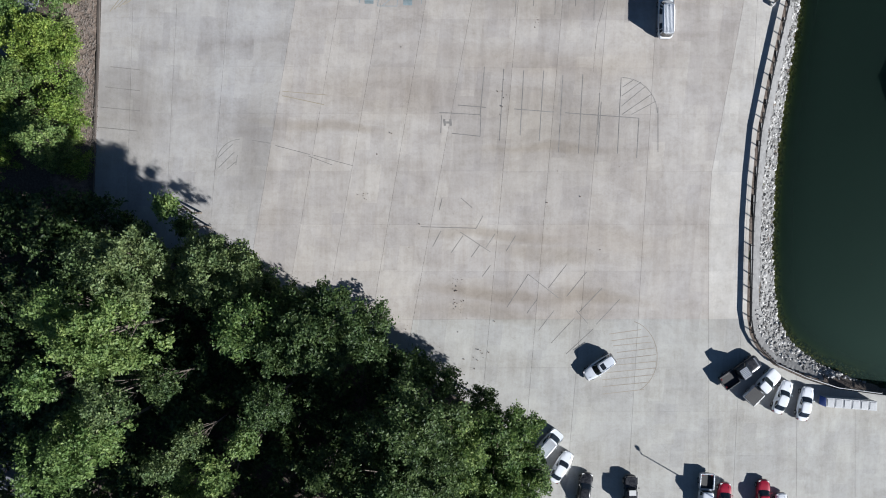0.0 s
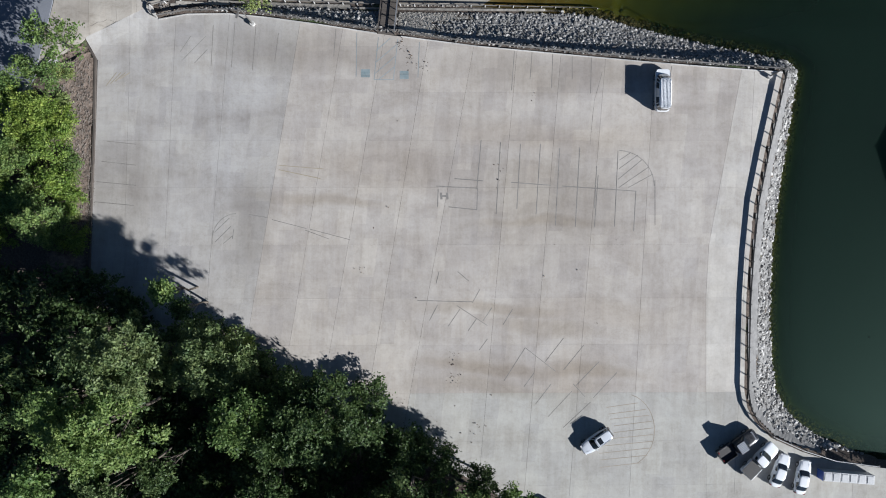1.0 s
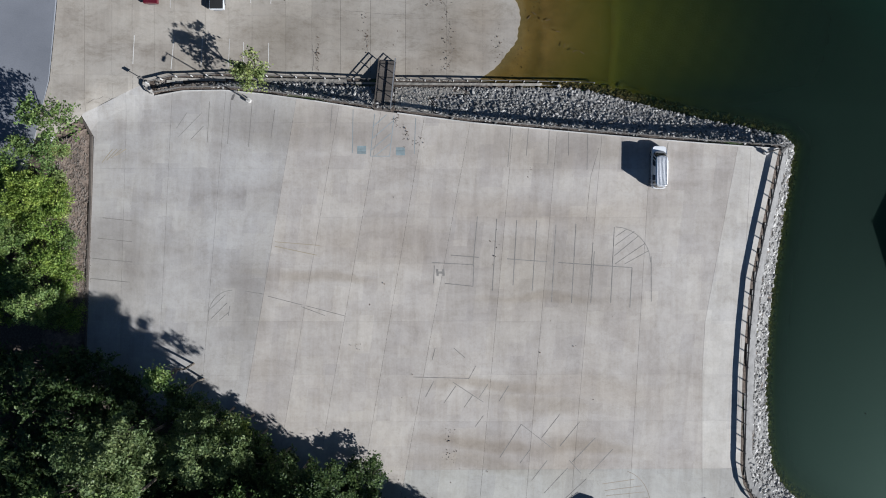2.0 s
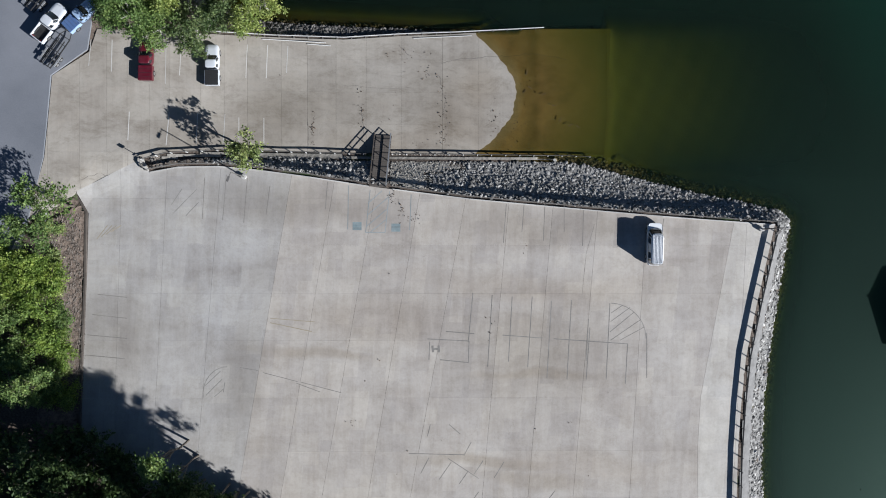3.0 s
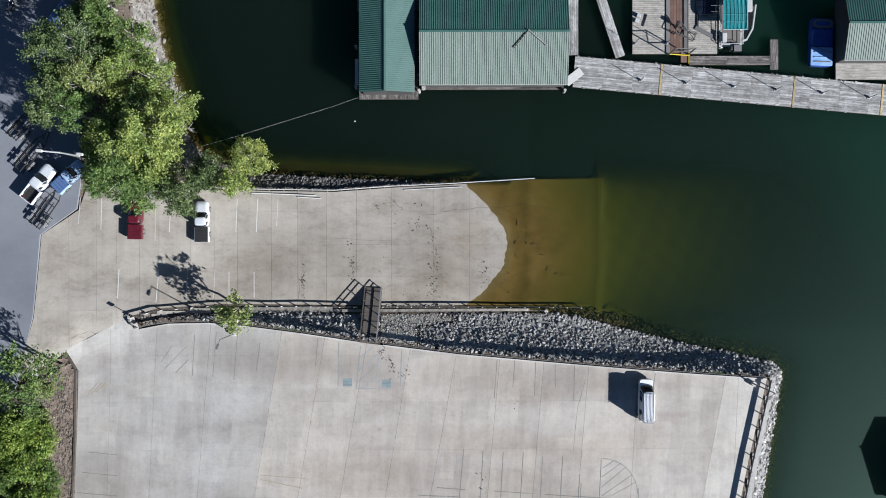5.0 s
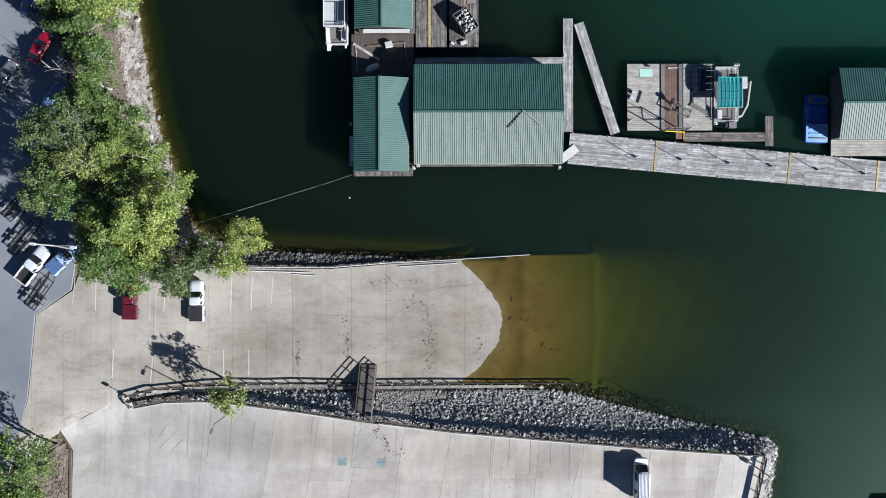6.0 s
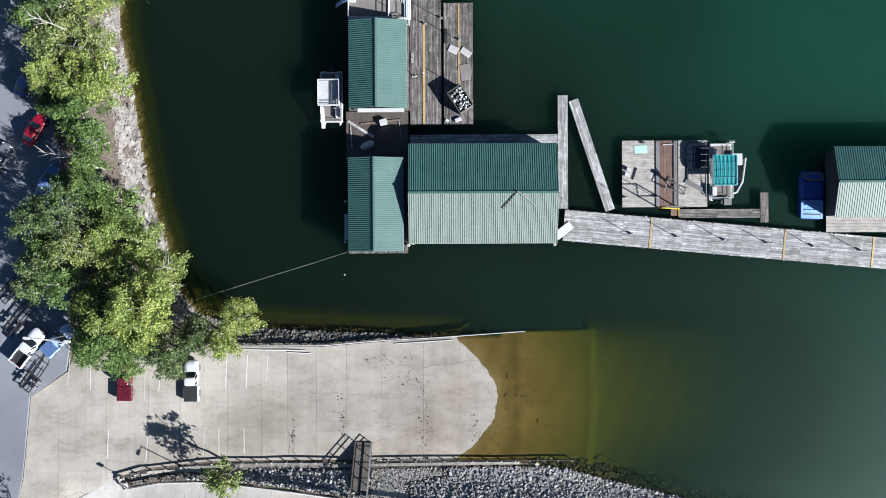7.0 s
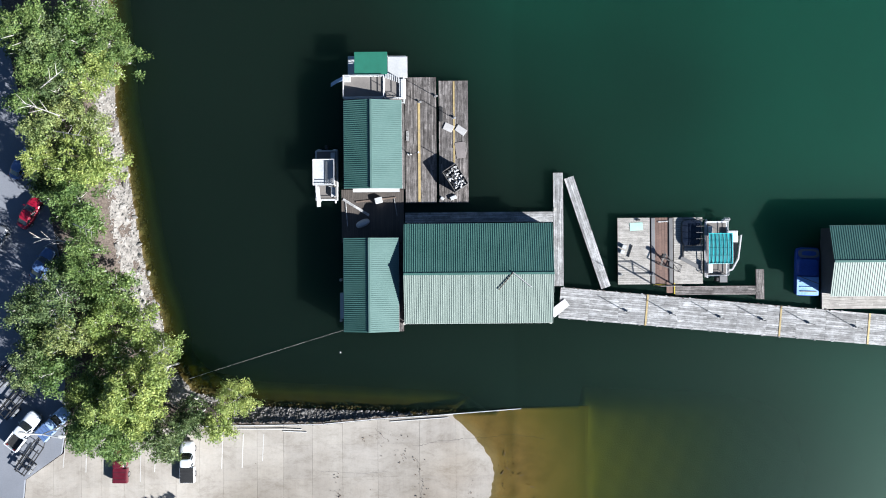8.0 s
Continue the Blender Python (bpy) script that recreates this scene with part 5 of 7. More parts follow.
boathouse("large boathouse with one dark and one pale green ribbed slope", -0.25, 19.45, 73.2, 86.45, 0.4, 2.1, False, ROOF_SHADED, ROOF_PALE, 0.29, mid=79.85)
boathouse("eastern boathouse with a pale green ribbed roof", 56.2, 78.0, 76.4, 85.8, 0.4, 1.6, False, ROOF_SHADED, ROOF_PALE, 0.31, mid=81.05)
# float and boathouse stand out of view, added to cast a shadow westward
deck("dock_platform", "timber float of the unseen boathouse added on the lake", 67.2, 16.0, 76.0, 23.5, TAN_WOOD, 0.4, "x", seg=5)
boathouse("unseen green-roofed boathouse added for its shadow on the lake", 67.8, 75.6, 14.4, 25.0, -0.2, 0.9, False, ROOF_SHADED, ROOF_PALE, 0.31)
for a, b, mat in (((14.1, 80.0, 2.25), (12.2, 77.7, 1.75), DARK_WOOD), ((14.0, 80.0, 2.25), (16.5, 78.0, 1.8), GALV)):
    s = thing("pole", "thin pole lying on the large boathouse roof", "pole", Matrix())
    part("shaft", tube(a, b, 0.07, 8), mat, s)
for x, y in ((-0.4, 73.0), (19.5, 73.0), (0.0, 74.0), (20.2, 88.4), (-9.0, 73.5), (-9.0, 79.0)):
    p = thing("mooring_pile", "short weathered mooring pile beside the boathouse", "pile", pose(x, y, -5.5), "mooring piles")
    part("shaft", tube((0, 0, 0), (0, 0, 3.5), 0.2, 12), PALE_BARK, p)


# ---- boats and dock clutter ----
def rail_frame(parent, pts, z0, z1, mat, r=0.03, name="rail"):
    """Top rail through the points, with an upright at each."""
    for a, b in zip(pts, pts[1:]):
        for z in (z1, (z0 + z1) / 2):
            part(name, tube((*a, z), (*b, z), r, 6), mat, parent)
    for p in pts:
        part("upright", tube((*p, z0), (*p, z1), r, 6), mat, parent)


def pontoon_boat(label, m, L, W, canopy=None, canopy_label=""):
    b = thing("pontoon_boat", label, "boat", m, "boats")
    for x in (-W * 0.36, W * 0.36):
        part("pontoon", loft([[(x + r * math.cos(a) * 0.42, y, 0.18 + r * math.sin(a) * 0.42) for a in [k * math.pi / 6 for k in range(12)]] for y, r in ((-L / 2, 0.7), (-L / 2 + 0.2, 1), (L / 2 - 0.9, 1), (L / 2, 0.25))]), GALV, b, "aluminium pontoon")
    part("deck_board", box(0, -0.1, 0.55, W, L - 0.5, 0.1, bevel=0.02), WHITE_HULL, b)
    part("carpet", box(0, -0.1, 0.654, W - 0.3, L - 0.9, 0.012), CARPET, b, "grey brown deck carpet")
    w, l = W / 2 - 0.06, L / 2 - 0.35
    rail_frame(b, [(-w, -l), (w, -l), (w, -l * 0.1), (w, l), (-w, l), (-w, l * 0.2), (-w, -l)], 0.65, 1.35, WHITE_HULL, 0.04)
    part("helm", box(w * 0.55, -0.3, 0.66, 0.6, 0.5, 0.85, bevel=0.06), WHITE_HULL, b)
    for y in (-l * 0.75, l * 0.65):
        part("bench", box(-w * 0.6, y, 0.66, 0.6, 1.3, 0.45, bevel=0.06), WHITE_HULL, b, "white vinyl bench")
        part("backrest", box(-w * 0.9, y, 1.1, 0.15, 1.3, 0.35, bevel=0.04), TRIM, b)
    part("outboard_motor", box(0, -L / 2 - 0.2, 0.3, 0.4, 0.55, 0.9, bevel=0.1), BLACK_PLASTIC, b, "black outboard motor")
    if canopy:
        cw, cl = W * 1.0, L * 0.5
        rows = []
        for i in range(13):
            x = -cw / 2 + cw * i / 12
            z = 2.33 + 0.05 * (i % 2)
            rows.append([(x, y, z + 0.05 * math.cos(y / cl * math.pi)) for y in [(-0.5 + k / 8) * cl for k in range(9)]] + [(x, y, z - 0.04 + 0.05 * math.cos(y / cl * math.pi)) for y in [(0.5 - k / 8) * cl for k in range(9)]])
        part("canopy", loft(rows), canopy, b, canopy_label)
        for i in range(7):
            x = -cw / 2 + cw * i / 6
            part("canopy_rib", tube((x, -cl / 2 - 0.05, 2.47), (x, cl / 2 + 0.05, 2.47), 0.05, 6), TEAL_TUBE, b, "bright teal canopy tube")
        for k in range(5):
            y = (-0.5 + k / 4) * cl
            part("canopy_hoop", tube((-cw / 2, y, 2.5), (cw / 2, y, 2.5), 0.035, 6), TEAL_TUBE if k in (0, 4) else TEAL, b)
        for x in (-cw * 0.48, cw * 0.48):
            for y in (-cl * 0.46, cl * 0.46):
                part("canopy_pole", tube((x, y, 0.65), (x, y, 2.36), 0.03, 6), GALV, b)
        for sx in (-1, 1):
            part("canopy_rail", tube((sx * (cw / 2 + 0.1), -cl / 2, 2.45), (sx * (cw / 2 + 0.1), cl / 2, 2.45), 0.035, 6), WHITE_HULL, b)
            part("canopy_rail", tube((-cw / 2 - 0.1, sx * (cl / 2 + 0.02), 2.45), (cw / 2 + 0.1, sx * (cl / 2 + 0.02), 2.45), 0.035, 6), WHITE_HULL, b)
    return b


# boat lying along the west side of the northern boathouse
wb = pontoon_boat("white pontoon boat with upper rails and a slide", pose(-10.85, 93.2, WATER_Z, 0, 0, 180), 7.4, 3.0)
part("upper_deck", box(0.1, -0.3, 2.35, 2.9, 3.4, 0.1, bevel=0.03), WHITE_HULL, wb, "pale upper deck")
for i in range(6):
    part("deck_bar", box(-1.15 + i * 0.22, -0.3, 2.46, 0.06, 3.1, 0.1, bevel=0.015), GALV, wb)
rail_frame(wb, [(-1.3, -2.0), (1.5, -2.0), (1.5, 1.4), (-1.3, 1.4), (-1.3, -2.0)], 2.45, 3.2, WHITE_HULL, 0.05)
for x in (-1.2, 1.4):
    for y in (-1.9, 1.3):
        part("deck_post", tube((x, y, 0.65), (x, y, 2.36), 0.05, 6), WHITE_HULL, wb)
for i in range(5):
    part("ladder_rung", tube((-0.9, 0.2 + i * 0.32, 2.5 - i * 0.34), (-0.3, 0.2 + i * 0.32, 2.5 - i * 0.34), 0.035, 6), WHITE_HULL, wb)
part("slide", loft([[(0.75, 1.6, 2.7), (1.25, 1.6, 2.7), (1.25, 1.6, 2.62), (0.75, 1.6, 2.62)], [(0.8, 3.2, 1.4), (1.3, 3.2, 1.4), (1.3, 3.2, 1.32), (0.8, 3.2, 1.32)], [(0.85, 4.2, 0.9), (1.35, 4.2, 0.9), (1.35, 4.2, 0.82), (0.85, 4.2, 0.82)]]), WHITE_HULL, wb, "white water slide")

# houseboat stern north of the northern boathouse
hb = thing("houseboat", "houseboat with a green canvas awning and white upper deck rails", "boat", Matrix(), "boats")
part("hull", box(-3.9, 106.3, WATER_Z - 0.2, 8.0, 6.6, 0.9, bevel=0.1), WHITE_HULL, hb)
part("stern_deck", box(-1.1, 108.0, WATER_Z + 0.7, 2.7, 2.9, 0.08, bevel=0.03), WHITE_HULL, hb, "pale stern deck")
part("deck_cabin", box(-4.2, 104.7, WATER_Z + 0.7, 7.8, 3.0, 1.75), CABIN_WALL, hb)
part("upper_deck", box(-5.6, 104.8, -0.82, 5.4, 3.1, 0.1, bevel=0.02), CARPET, hb, "grey carpeted upper deck")
part("side_deck", box(-1.7, 104.7, -0.84, 2.3, 3.0, 0.1, bevel=0.02), CARPET, hb)
part("white_locker", box(-0.35, 104.6, -0.8, 0.9, 2.7, 0.3, bevel=0.06), WHITE_HULL, hb, "white deck locker")
for a, b in (((-8.25, 103.35), (-2.8, 103.3)), ((-8.25, 106.35), (-2.8, 106.35)), ((-8.25, 103.35), (-8.25, 106.35)), ((-2.8, 103.3), (-2.8, 106.35))):
    part("bulwark", box((a[0] + b[0]) / 2, (a[1] + b[1]) / 2, -0.72, max(0.16, abs(a[0] - b[0]) - 0.17), max(0.16, abs(a[1] - b[1])), 0.22, bevel=0.03), WHITE_HULL, hb, "white bulwark")
rail_frame(hb, [(-8.2, 103.4), (-6.4, 103.4), (-4.6, 103.4), (-2.85, 103.4), (-2.85, 104.9), (-2.85, 106.3), (-4.6, 106.3), (-6.4, 106.3), (-8.2, 106.3), (-8.2, 104.9), (-8.2, 103.4)], -0.7, 0.25, WHITE_HULL, 0.05)
rail_frame(hb, [(-2.6, 103.3), (-1.0, 103.3), (-0.2, 103.3), (-0.2, 106.1)], -0.74, 0.2, WHITE_HULL, 0.045)
part("white_seat", box(-7.7, 105.9, -0.7, 0.9, 0.7, 0.5, bevel=0.08), WHITE_HULL, hb, "white deck seat")
for i in range(7):
    part("stair_tread", box(-2.5 + i * 0.28, 106.35 - i * 0.09, -0.25 - i * 0.05, 0.16, 0.8, 0.05), WHITE_HULL, hb)
part("awning", box(-4.5, 107.95, -0.05, 4.4, 3.0, 0.07, bevel=0.02), GREEN_CANVAS, hb, "taut green canvas awning")
for x in (-6.6, -2.4):
    for y in (106.6, 109.3):
        part("awning_pole", tube((x, y, WATER_Z + 0.6), (x, y, 0.0), 0.04, 6), GALV, hb)
part("slide", loft([[(-8.2, 105.7, 0.0), (-8.2, 106.2, 0.0), (-8.2, 106.2, -0.08), (-8.2, 105.7, -0.08)], [(-9.2, 105.45, -0.7), (-9.2, 105.95, -0.7), (-9.2, 105.95, -0.78), (-9.2, 105.45, -0.78)], [(-10.1, 105.2, -1.7), (-10.1, 105.7, -1.7), (-10.1, 105.7, -1.78), (-10.1, 105.2, -1.78)]]), PALE_BLUE_PAINT, hb, "pale plastic slide")

tb = pontoon_boat("white pontoon boat with a ribbed teal canopy", pose(42.2, 82.9, WATER_Z, 0, 0, 0), 8.0, 3.1, TEAL, "ribbed teal canvas canopy")
part("bow_seat", box(2.1, 1.6, 0.7, 1.5, 1.6, 0.5, bevel=0.1), WHITE_HULL, tb, "white padded bow seat")
part("hull_side", loft([[(1.7, -3.2, 0.4), (2.3, -3.0, 0.4), (3.1, -1.5, 0.5), (3.5, 1.8, 0.6), (3.35, 1.8, 0.6), (2.93, -1.4, 0.5), (2.2, -2.8, 0.4), (1.7, -2.95, 0.4)], [(1.7, -3.2, 0.75), (2.3, -3.0, 0.75), (3.1, -1.5, 0.85), (3.5, 1.8, 0.95), (3.35, 1.8, 0.95), (2.93, -1.4, 0.85), (2.2, -2.8, 0.75), (1.7, -2.95, 0.75)]]), WHITE_HULL, tb, "white curved hull edge")
part("hull_floor", loft([[(1.6, -2.6, z), (2.1, -2.6, z), (2.85, -1.2, z), (3.3, 1.7, z), (1.6, 1.7, z)] for z in (0.35, 0.45)]), CARPET, tb, "grey cockpit floor")
part("fuel_can", box(2.2, -0.6, 0.452, 0.5, 0.4, 0.4, bevel=0.06), BLACK_PLASTIC, tb, "black fuel can")
part("wind_turbine", tube((1.0, 3.7, 0.6), (1.2, 3.9, 1.25), 0.05), GALV, tb)
for k in range(3):
    part("antenna_dish", tube((1.0 + 0.25 * k, 3.9, 1.2), (1.15 + 0.25 * k, 4.05, 1.35), 0.2, 10), GALV, tb)

bb = thing("jet_boat", "blue tarpaulin-covered boat on a float", "boat", pose(54.7, 79.6, WATER_Z, 0, 0, -2), "boats")
part("hull", loft([round_loop(6.5, 3.1, -0.1, 0, 9), round_loop(6.6, 3.2, 0.55, 0, 9), round_loop(6.5, 3.1, 0.7, 0, 9)]), BLUE_TARP, bb)
part("dinghy", loft([round_loop(1.2, 2.7, 0.7, 2.5, 3.5), round_loop(1.2, 2.75, 0.95, 2.5, 3.5)]), TRIM, bb, "grey inflatable dinghy ring")
part("dinghy_floor", loft([round_loop(0.6, 2.0, 0.955, 2.5, 3.5), round_loop(0.6, 2.0, 0.97, 2.5, 3.5)]), BLUE_TARP, bb)
part("bow_tarp", loft([round_loop(2.4, 3.0, 0.7, 0.6, 7), round_loop(2.2, 2.6, 0.95, 0.6, 5)]), BLUE_TARP, bb, "blue tarpaulin")
part("swim_platform", box(0, -1.95, 0.7, 3.0, 2.5, 0.12, bevel=0.04), PALE_BLUE, bb, "pale blue plastic platform")
for y in (-2.7, -2.1, -1.4):
    part("platform_bar", box(0.1, y, 0.82, 2.3, 0.14, 0.1, bevel=0.03), PALE_BLUE if y > -2.5 else TRIM, bb)
part("mast", tube((-1.3, -0.6, 0.8), (1.2, -1.6, 1.5), 0.05), STEEL, bb)

# tank, mats and tools on the platforms
tk = thing("water_tank", "large dark blue tarpaulin-covered tank in a cage", "tank", pose(38.75, 85.05, DECK_Z))
part("tank_body", loft([round_loop(3.6, 2.7, 0.02, 0, 5), round_loop(3.65, 2.75, 0.3, 0, 5), round_loop(3.4, 2.5, 0.45, 0, 5), round_loop(2.2, 1.5, 0.5, 0, 4)]), paint("dark_tarp", (0.006, 0.010, 0.020), 0.2, 0, 0.0, 0.03), tk)
for i in range(5):
    part("cage_bar", tube((1.42, -1.7 + i * 0.85, 0.02), (1.42, -1.7 + i * 0.85, 1.4), 0.03, 6), STEEL, tk)
    part("cage_hoop", tube((1.42, -1.7 + i * 0.85, 1.4), (0.3, -1.7 + i * 0.85, 1.42), 0.03, 6), STEEL, tk)
mt = thing("deck_mat", "mint green mat lying on the timber platform", "mat", pose(31.35, 85.95, DECK_Z + 0.012, 0, 0, 3))
part("mat", box(0, 0, 0.0, 1.75, 1.05, 0.03, bevel=0.01), MINT, mt)
for x, y, sx, sy, h, r, mat, nm, lb in (
        (31.6, 86.85, 0.6, 0.22, 0.2, 0, BLACK_PLASTIC, "tool_case", "small black tool case"),
        (29.6, 83.2, 0.55, 0.5, 0.4, -20, WHITE_HULL, "cooler", "white cooler box on the platform"),
        (29.35, 82.5, 0.55, 0.5, 0.4, -20, WHITE_HULL, "cooler", "second white cooler box"),
        (30.5, 82.6, 0.18, 1.7, 0.15, -18, BLACK_PLASTIC, "plank", "dark plank lying on the platform"),
        (35.0, 86.6, 1.4, 0.16, 0.1, 3, PALE_WOOD, "plank", "pale plank on the wet slipway"),
        (38.6, 81.0, 2.8, 0.55, 0.12, -28, TRIM, "metal_ramp", "grey metal ramp on the platform"),
        (37.7, 83.0, 0.25, 2.6, 0.15, 0, BLACK_PLASTIC, "hose", "black hose along the platform"),
        (43.0, 78.7, 1.1, 0.9, 0.5, 0, BLACK_PLASTIC, "crate", "black crate at the boat stern"),
        (5.8, 99.7, 1.3, 1.0, 0.1, -25, SHEET_METAL, "scrap_sheet", "grey sheet dropped on the dock"),
        (7.5, 99.3, 1.5, 0.9, 0.12, -35, SHEET_METAL, "scrap_sheet", "weathered board dropped on the dock"),
        (7.4, 96.6, 1.3, 2.2, 0.06, 8, PLYWOOD, "scrap_sheet", "grey plywood sheet on the dock"),
        (4.8, 101.5, 0.5, 2.0, 0.15, 0, BLACK_PLASTIC, "dock_fender", "black dock fender on the timber"),
        (0.2, 98.6, 0.4, 1.3, 0.1, 0, PALE_WOOD, "scrap_sheet", "pale board beside the boathouse wall"),
        (-3.8, 89.8, 1.0, 0.8, 0.5, 15, WHITE_HULL, "cooler", "white cooler under the gable"),
        (-6.9, 88.9, 0.35, 4.2, 0.12, 58, PALE_WOOD, "plank", "loose timber across the deck"),
        (-4.2, 89.9, 0.2, 5.5, 0.1, 96, RUSTY, "pipe", "rusty pipe on the deck"),
        (-1.5, 88.9, 0.12, 2.4, 0.1, 10, PALE_WOOD, "plank", "thin stick on the deck"),
        (-8.2, 88.0, 0.12, 3.4, 0.1, 4, PALE_WOOD, "plank", "thin pole at the deck edge"),
        (0.2, 74.6, 0.5, 3.0, 0.8, 0, PALE_WOOD, "firewood_stack", "stacked pale timber between the boathouses"),
        (-8.85, 75.5, 0.5, 3.5, 0.7, 0, WHITE_HULL, "storage_box", "white storage box along the boathouse"),
        (6.4, 90.1, 0.9, 0.5, 0.3, 20, WHITE_HULL, "bag", "white sack on the dock"),
        (4.9, 90.0, 0.5, 0.4, 0.3, -30, WHITE_HULL, "bag", "crumpled white sack on the dock")):
    o = thing(nm, lb, nm.replace("_", " "), pose(x, y, DECK_Z + 0.014, 0, 0, r))
    part("body", box(0, 0, 0.0, sx, sy, h, bevel=min(0.06, h * 0.3)), mat, o)
    if nm in ("cooler", "crate", "storage_box"):
        part("lid", box(0, 0, h + 0.003, sx * 0.94, sy * 0.94, 0.05, bevel=0.015), TRIM if nm == "crate" else WHITE_HULL, o)
dg = thing("dinghy", "small white upturned dinghy on the shaded deck", "dinghy", pose(-6.0, 86.7, DECK_Z + 0.02, 0, 0, -65))
part("hull", loft([round_loop(2.0, 1.0, 0.0, 0, 2.4, 16), round_loop(1.7, 0.85, 0.3, 0, 2.2, 16), round_loop(1.0, 0.4, 0.45, 0, 2.2, 16)]), WHITE_HULL, dg)
tp = thing("saw_horse", "folding steel frame on the platform", "frame", pose(35.9, 80.6, DECK_Z + 0.012, 0, 0, -20))
rail_frame(tp, [(-1.4, -0.4), (1.3, -0.4), (1.3, 0.5), (-1.4, 0.6), (-1.4, -0.4)], 0.0, 0.9, STEEL, 0.05)
part("arm", tube((-1.6, 1.4, 0.9), (1.4, -0.5, 0.95), 0.06), STEEL, tp)
part("motor", box(-1.5, 0.9, 0.6, 0.5, 0.5, 0.5, bevel=0.08), BLACK_PLASTIC, tp)
for x in (29.0, 33.3):
    dock_post(x, 79.4, 2.6, "thin steel mooring post on the platform", light=False)


# scrap bin on the dock
sb = thing("scrap_bin", "open steel bin heaped with pale scrap", "bin", pose(6.7, 92.7, DECK_Z + 0.02, 0, 0, 33))
for x in (-1.05, 1.05):
    part("side_panel", box(x, 0, 0, 0.08, 3.2, 1.5), STEEL, sb)
for y in (-1.6, 1.6):
    part("end_panel", box(0, y, 0, 2.0, 0.08, 1.5), STEEL, sb)
part("bin_floor", box(0, 0, 0.0, 2.0, 3.1, 1.1), BLACK_PLASTIC, sb)
for i in range(85):
    s = rng.uniform(0.12, 0.34)
    o = part("scrap_piece", loft([round_loop(s * rng.uniform(0.6, 1.6), s, 0, 0, rng.choice((2, 4)), 8), round_loop(s * rng.uniform(0.4, 1.2), s * 0.6, s * 0.5, 0, 3, 8)]), rng.choice((BIN_RUBBLE, BIN_RUBBLE, WHITE_HULL, BLACK_PLASTIC)), sb)
    o.matrix_basis = pose(rng.uniform(-0.85, 0.85), rng.uniform(-1.4, 1.4), 1.1 + rng.uniform(0, 0.4), rng.uniform(-40, 40), rng.uniform(-40, 40), rng.uniform(0, 360))
dl = dock_post(0.3, 96.1, 2.2, "leaning white dock light on the platform", lean=38)
for x, y, h in ((4.0, 104.0, 2.4), (6.5, 101.0, 2.5), (6.5, 94.6, 2.5), (1.8, 103.2, 2.5)):
    dock_post(x, y, h, "thin post on the timber dock", light=False)

# mooring line and buoy
cable = bpy.data.curves.new("mooring_line", "CURVE")
cable.dimensions, cable.bevel_depth = "3D", 0.013
sp_ = cable.splines.new("POLY")
sp_.points.add(12)
for i, p in enumerate(sp_.points):
    t = i / 12
    p.co = (-8.8 + t * -21.5, 72.1 - t * 6.6, WATER_Z + 0.03 + 0.7 * max(0.0, 1 - 6 * t) + 0.5 * max(0.0, 6 * t - 5), 1)
cable.materials.append(ROPE)
tagged(new("mooring_line", cable), "thin pale mooring line from the boathouse to the shore", "rope")
by = thing("buoy", "small white mooring buoy on the water", "buoy", pose(-9.3, 69.0, WATER_Z))
bm = bmesh.new()
bmesh.ops.create_uvsphere(bm, u_segments=12, v_segments=8, radius=0.12)
part("float", bm, WHITE_HULL, by)
part("ring", tube((0, 0, 0.12), (0, 0, 0.26), 0.04), STEEL, by)

# storage lockers behind the parked sedans
lk = thing("storage_lockers", "row of white lockers with blue ends beside the rail", "lockers", pose(54.6, -20.75, lotf(54.6, -20.7), 0, 0, -4.5))
for i in range(6):
    u = part("locker", box(-2.85 + i * 1.14, 0, 0.05, 1.1, 1.25, 1.65, bevel=0.03), WHITE_HULL, lk)
    part("lid_panel", box(-2.85 + i * 1.14, 0, 1.705, 0.8, 0.95, 0.04, bevel=0.01), WHITE_HULL, u)
part("end_panel", box(-3.46, 0, 0.05, 0.08, 1.2, 1.6), BLUE_TARP, lk, "blue end panel")
part("plinth", box(0, 0, 0.0, 6.7, 1.1, 0.05), STEEL, lk)


# ---- rocks ----
def rock_shapes(n):
    out = []
    for k in range(n):
        bm = bmesh.new()
        bmesh.ops.create_icosphere(bm, subdivisions=1, radius=1.0)
        for v in bm.verts:
            v.co = v.co * rng.uniform(0.72, 1.12)
            v.co.z *= 0.85
        for p in [v for v in bm.verts if v.co.z > 0.45]:
            p.co.z = 0.5 + 0.2 * (p.co.z - 0.45) + 0.2 * p.co.x * (k % 3 - 1)
        slim, flat = rng.uniform(0.55, 0.95), rng.uniform(0.6, 1.0)
        for v in bm.verts:
            v.co = Vector((v.co.x * 1.15, v.co.y * slim, v.co.z * flat))
        bmesh.ops.recalc_face_normals(bm, faces=bm.faces)
        out.append(bm)
    return out


ROCKS = rock_shapes(8)
ROCK_V = [np.array([v.co[:] for v in bm.verts]) for bm in ROCKS]
ROCK_F = [np.array([[v.index for v in f.verts] for f in bm.faces]) for bm in ROCKS]
rs = np.random.RandomState(11)


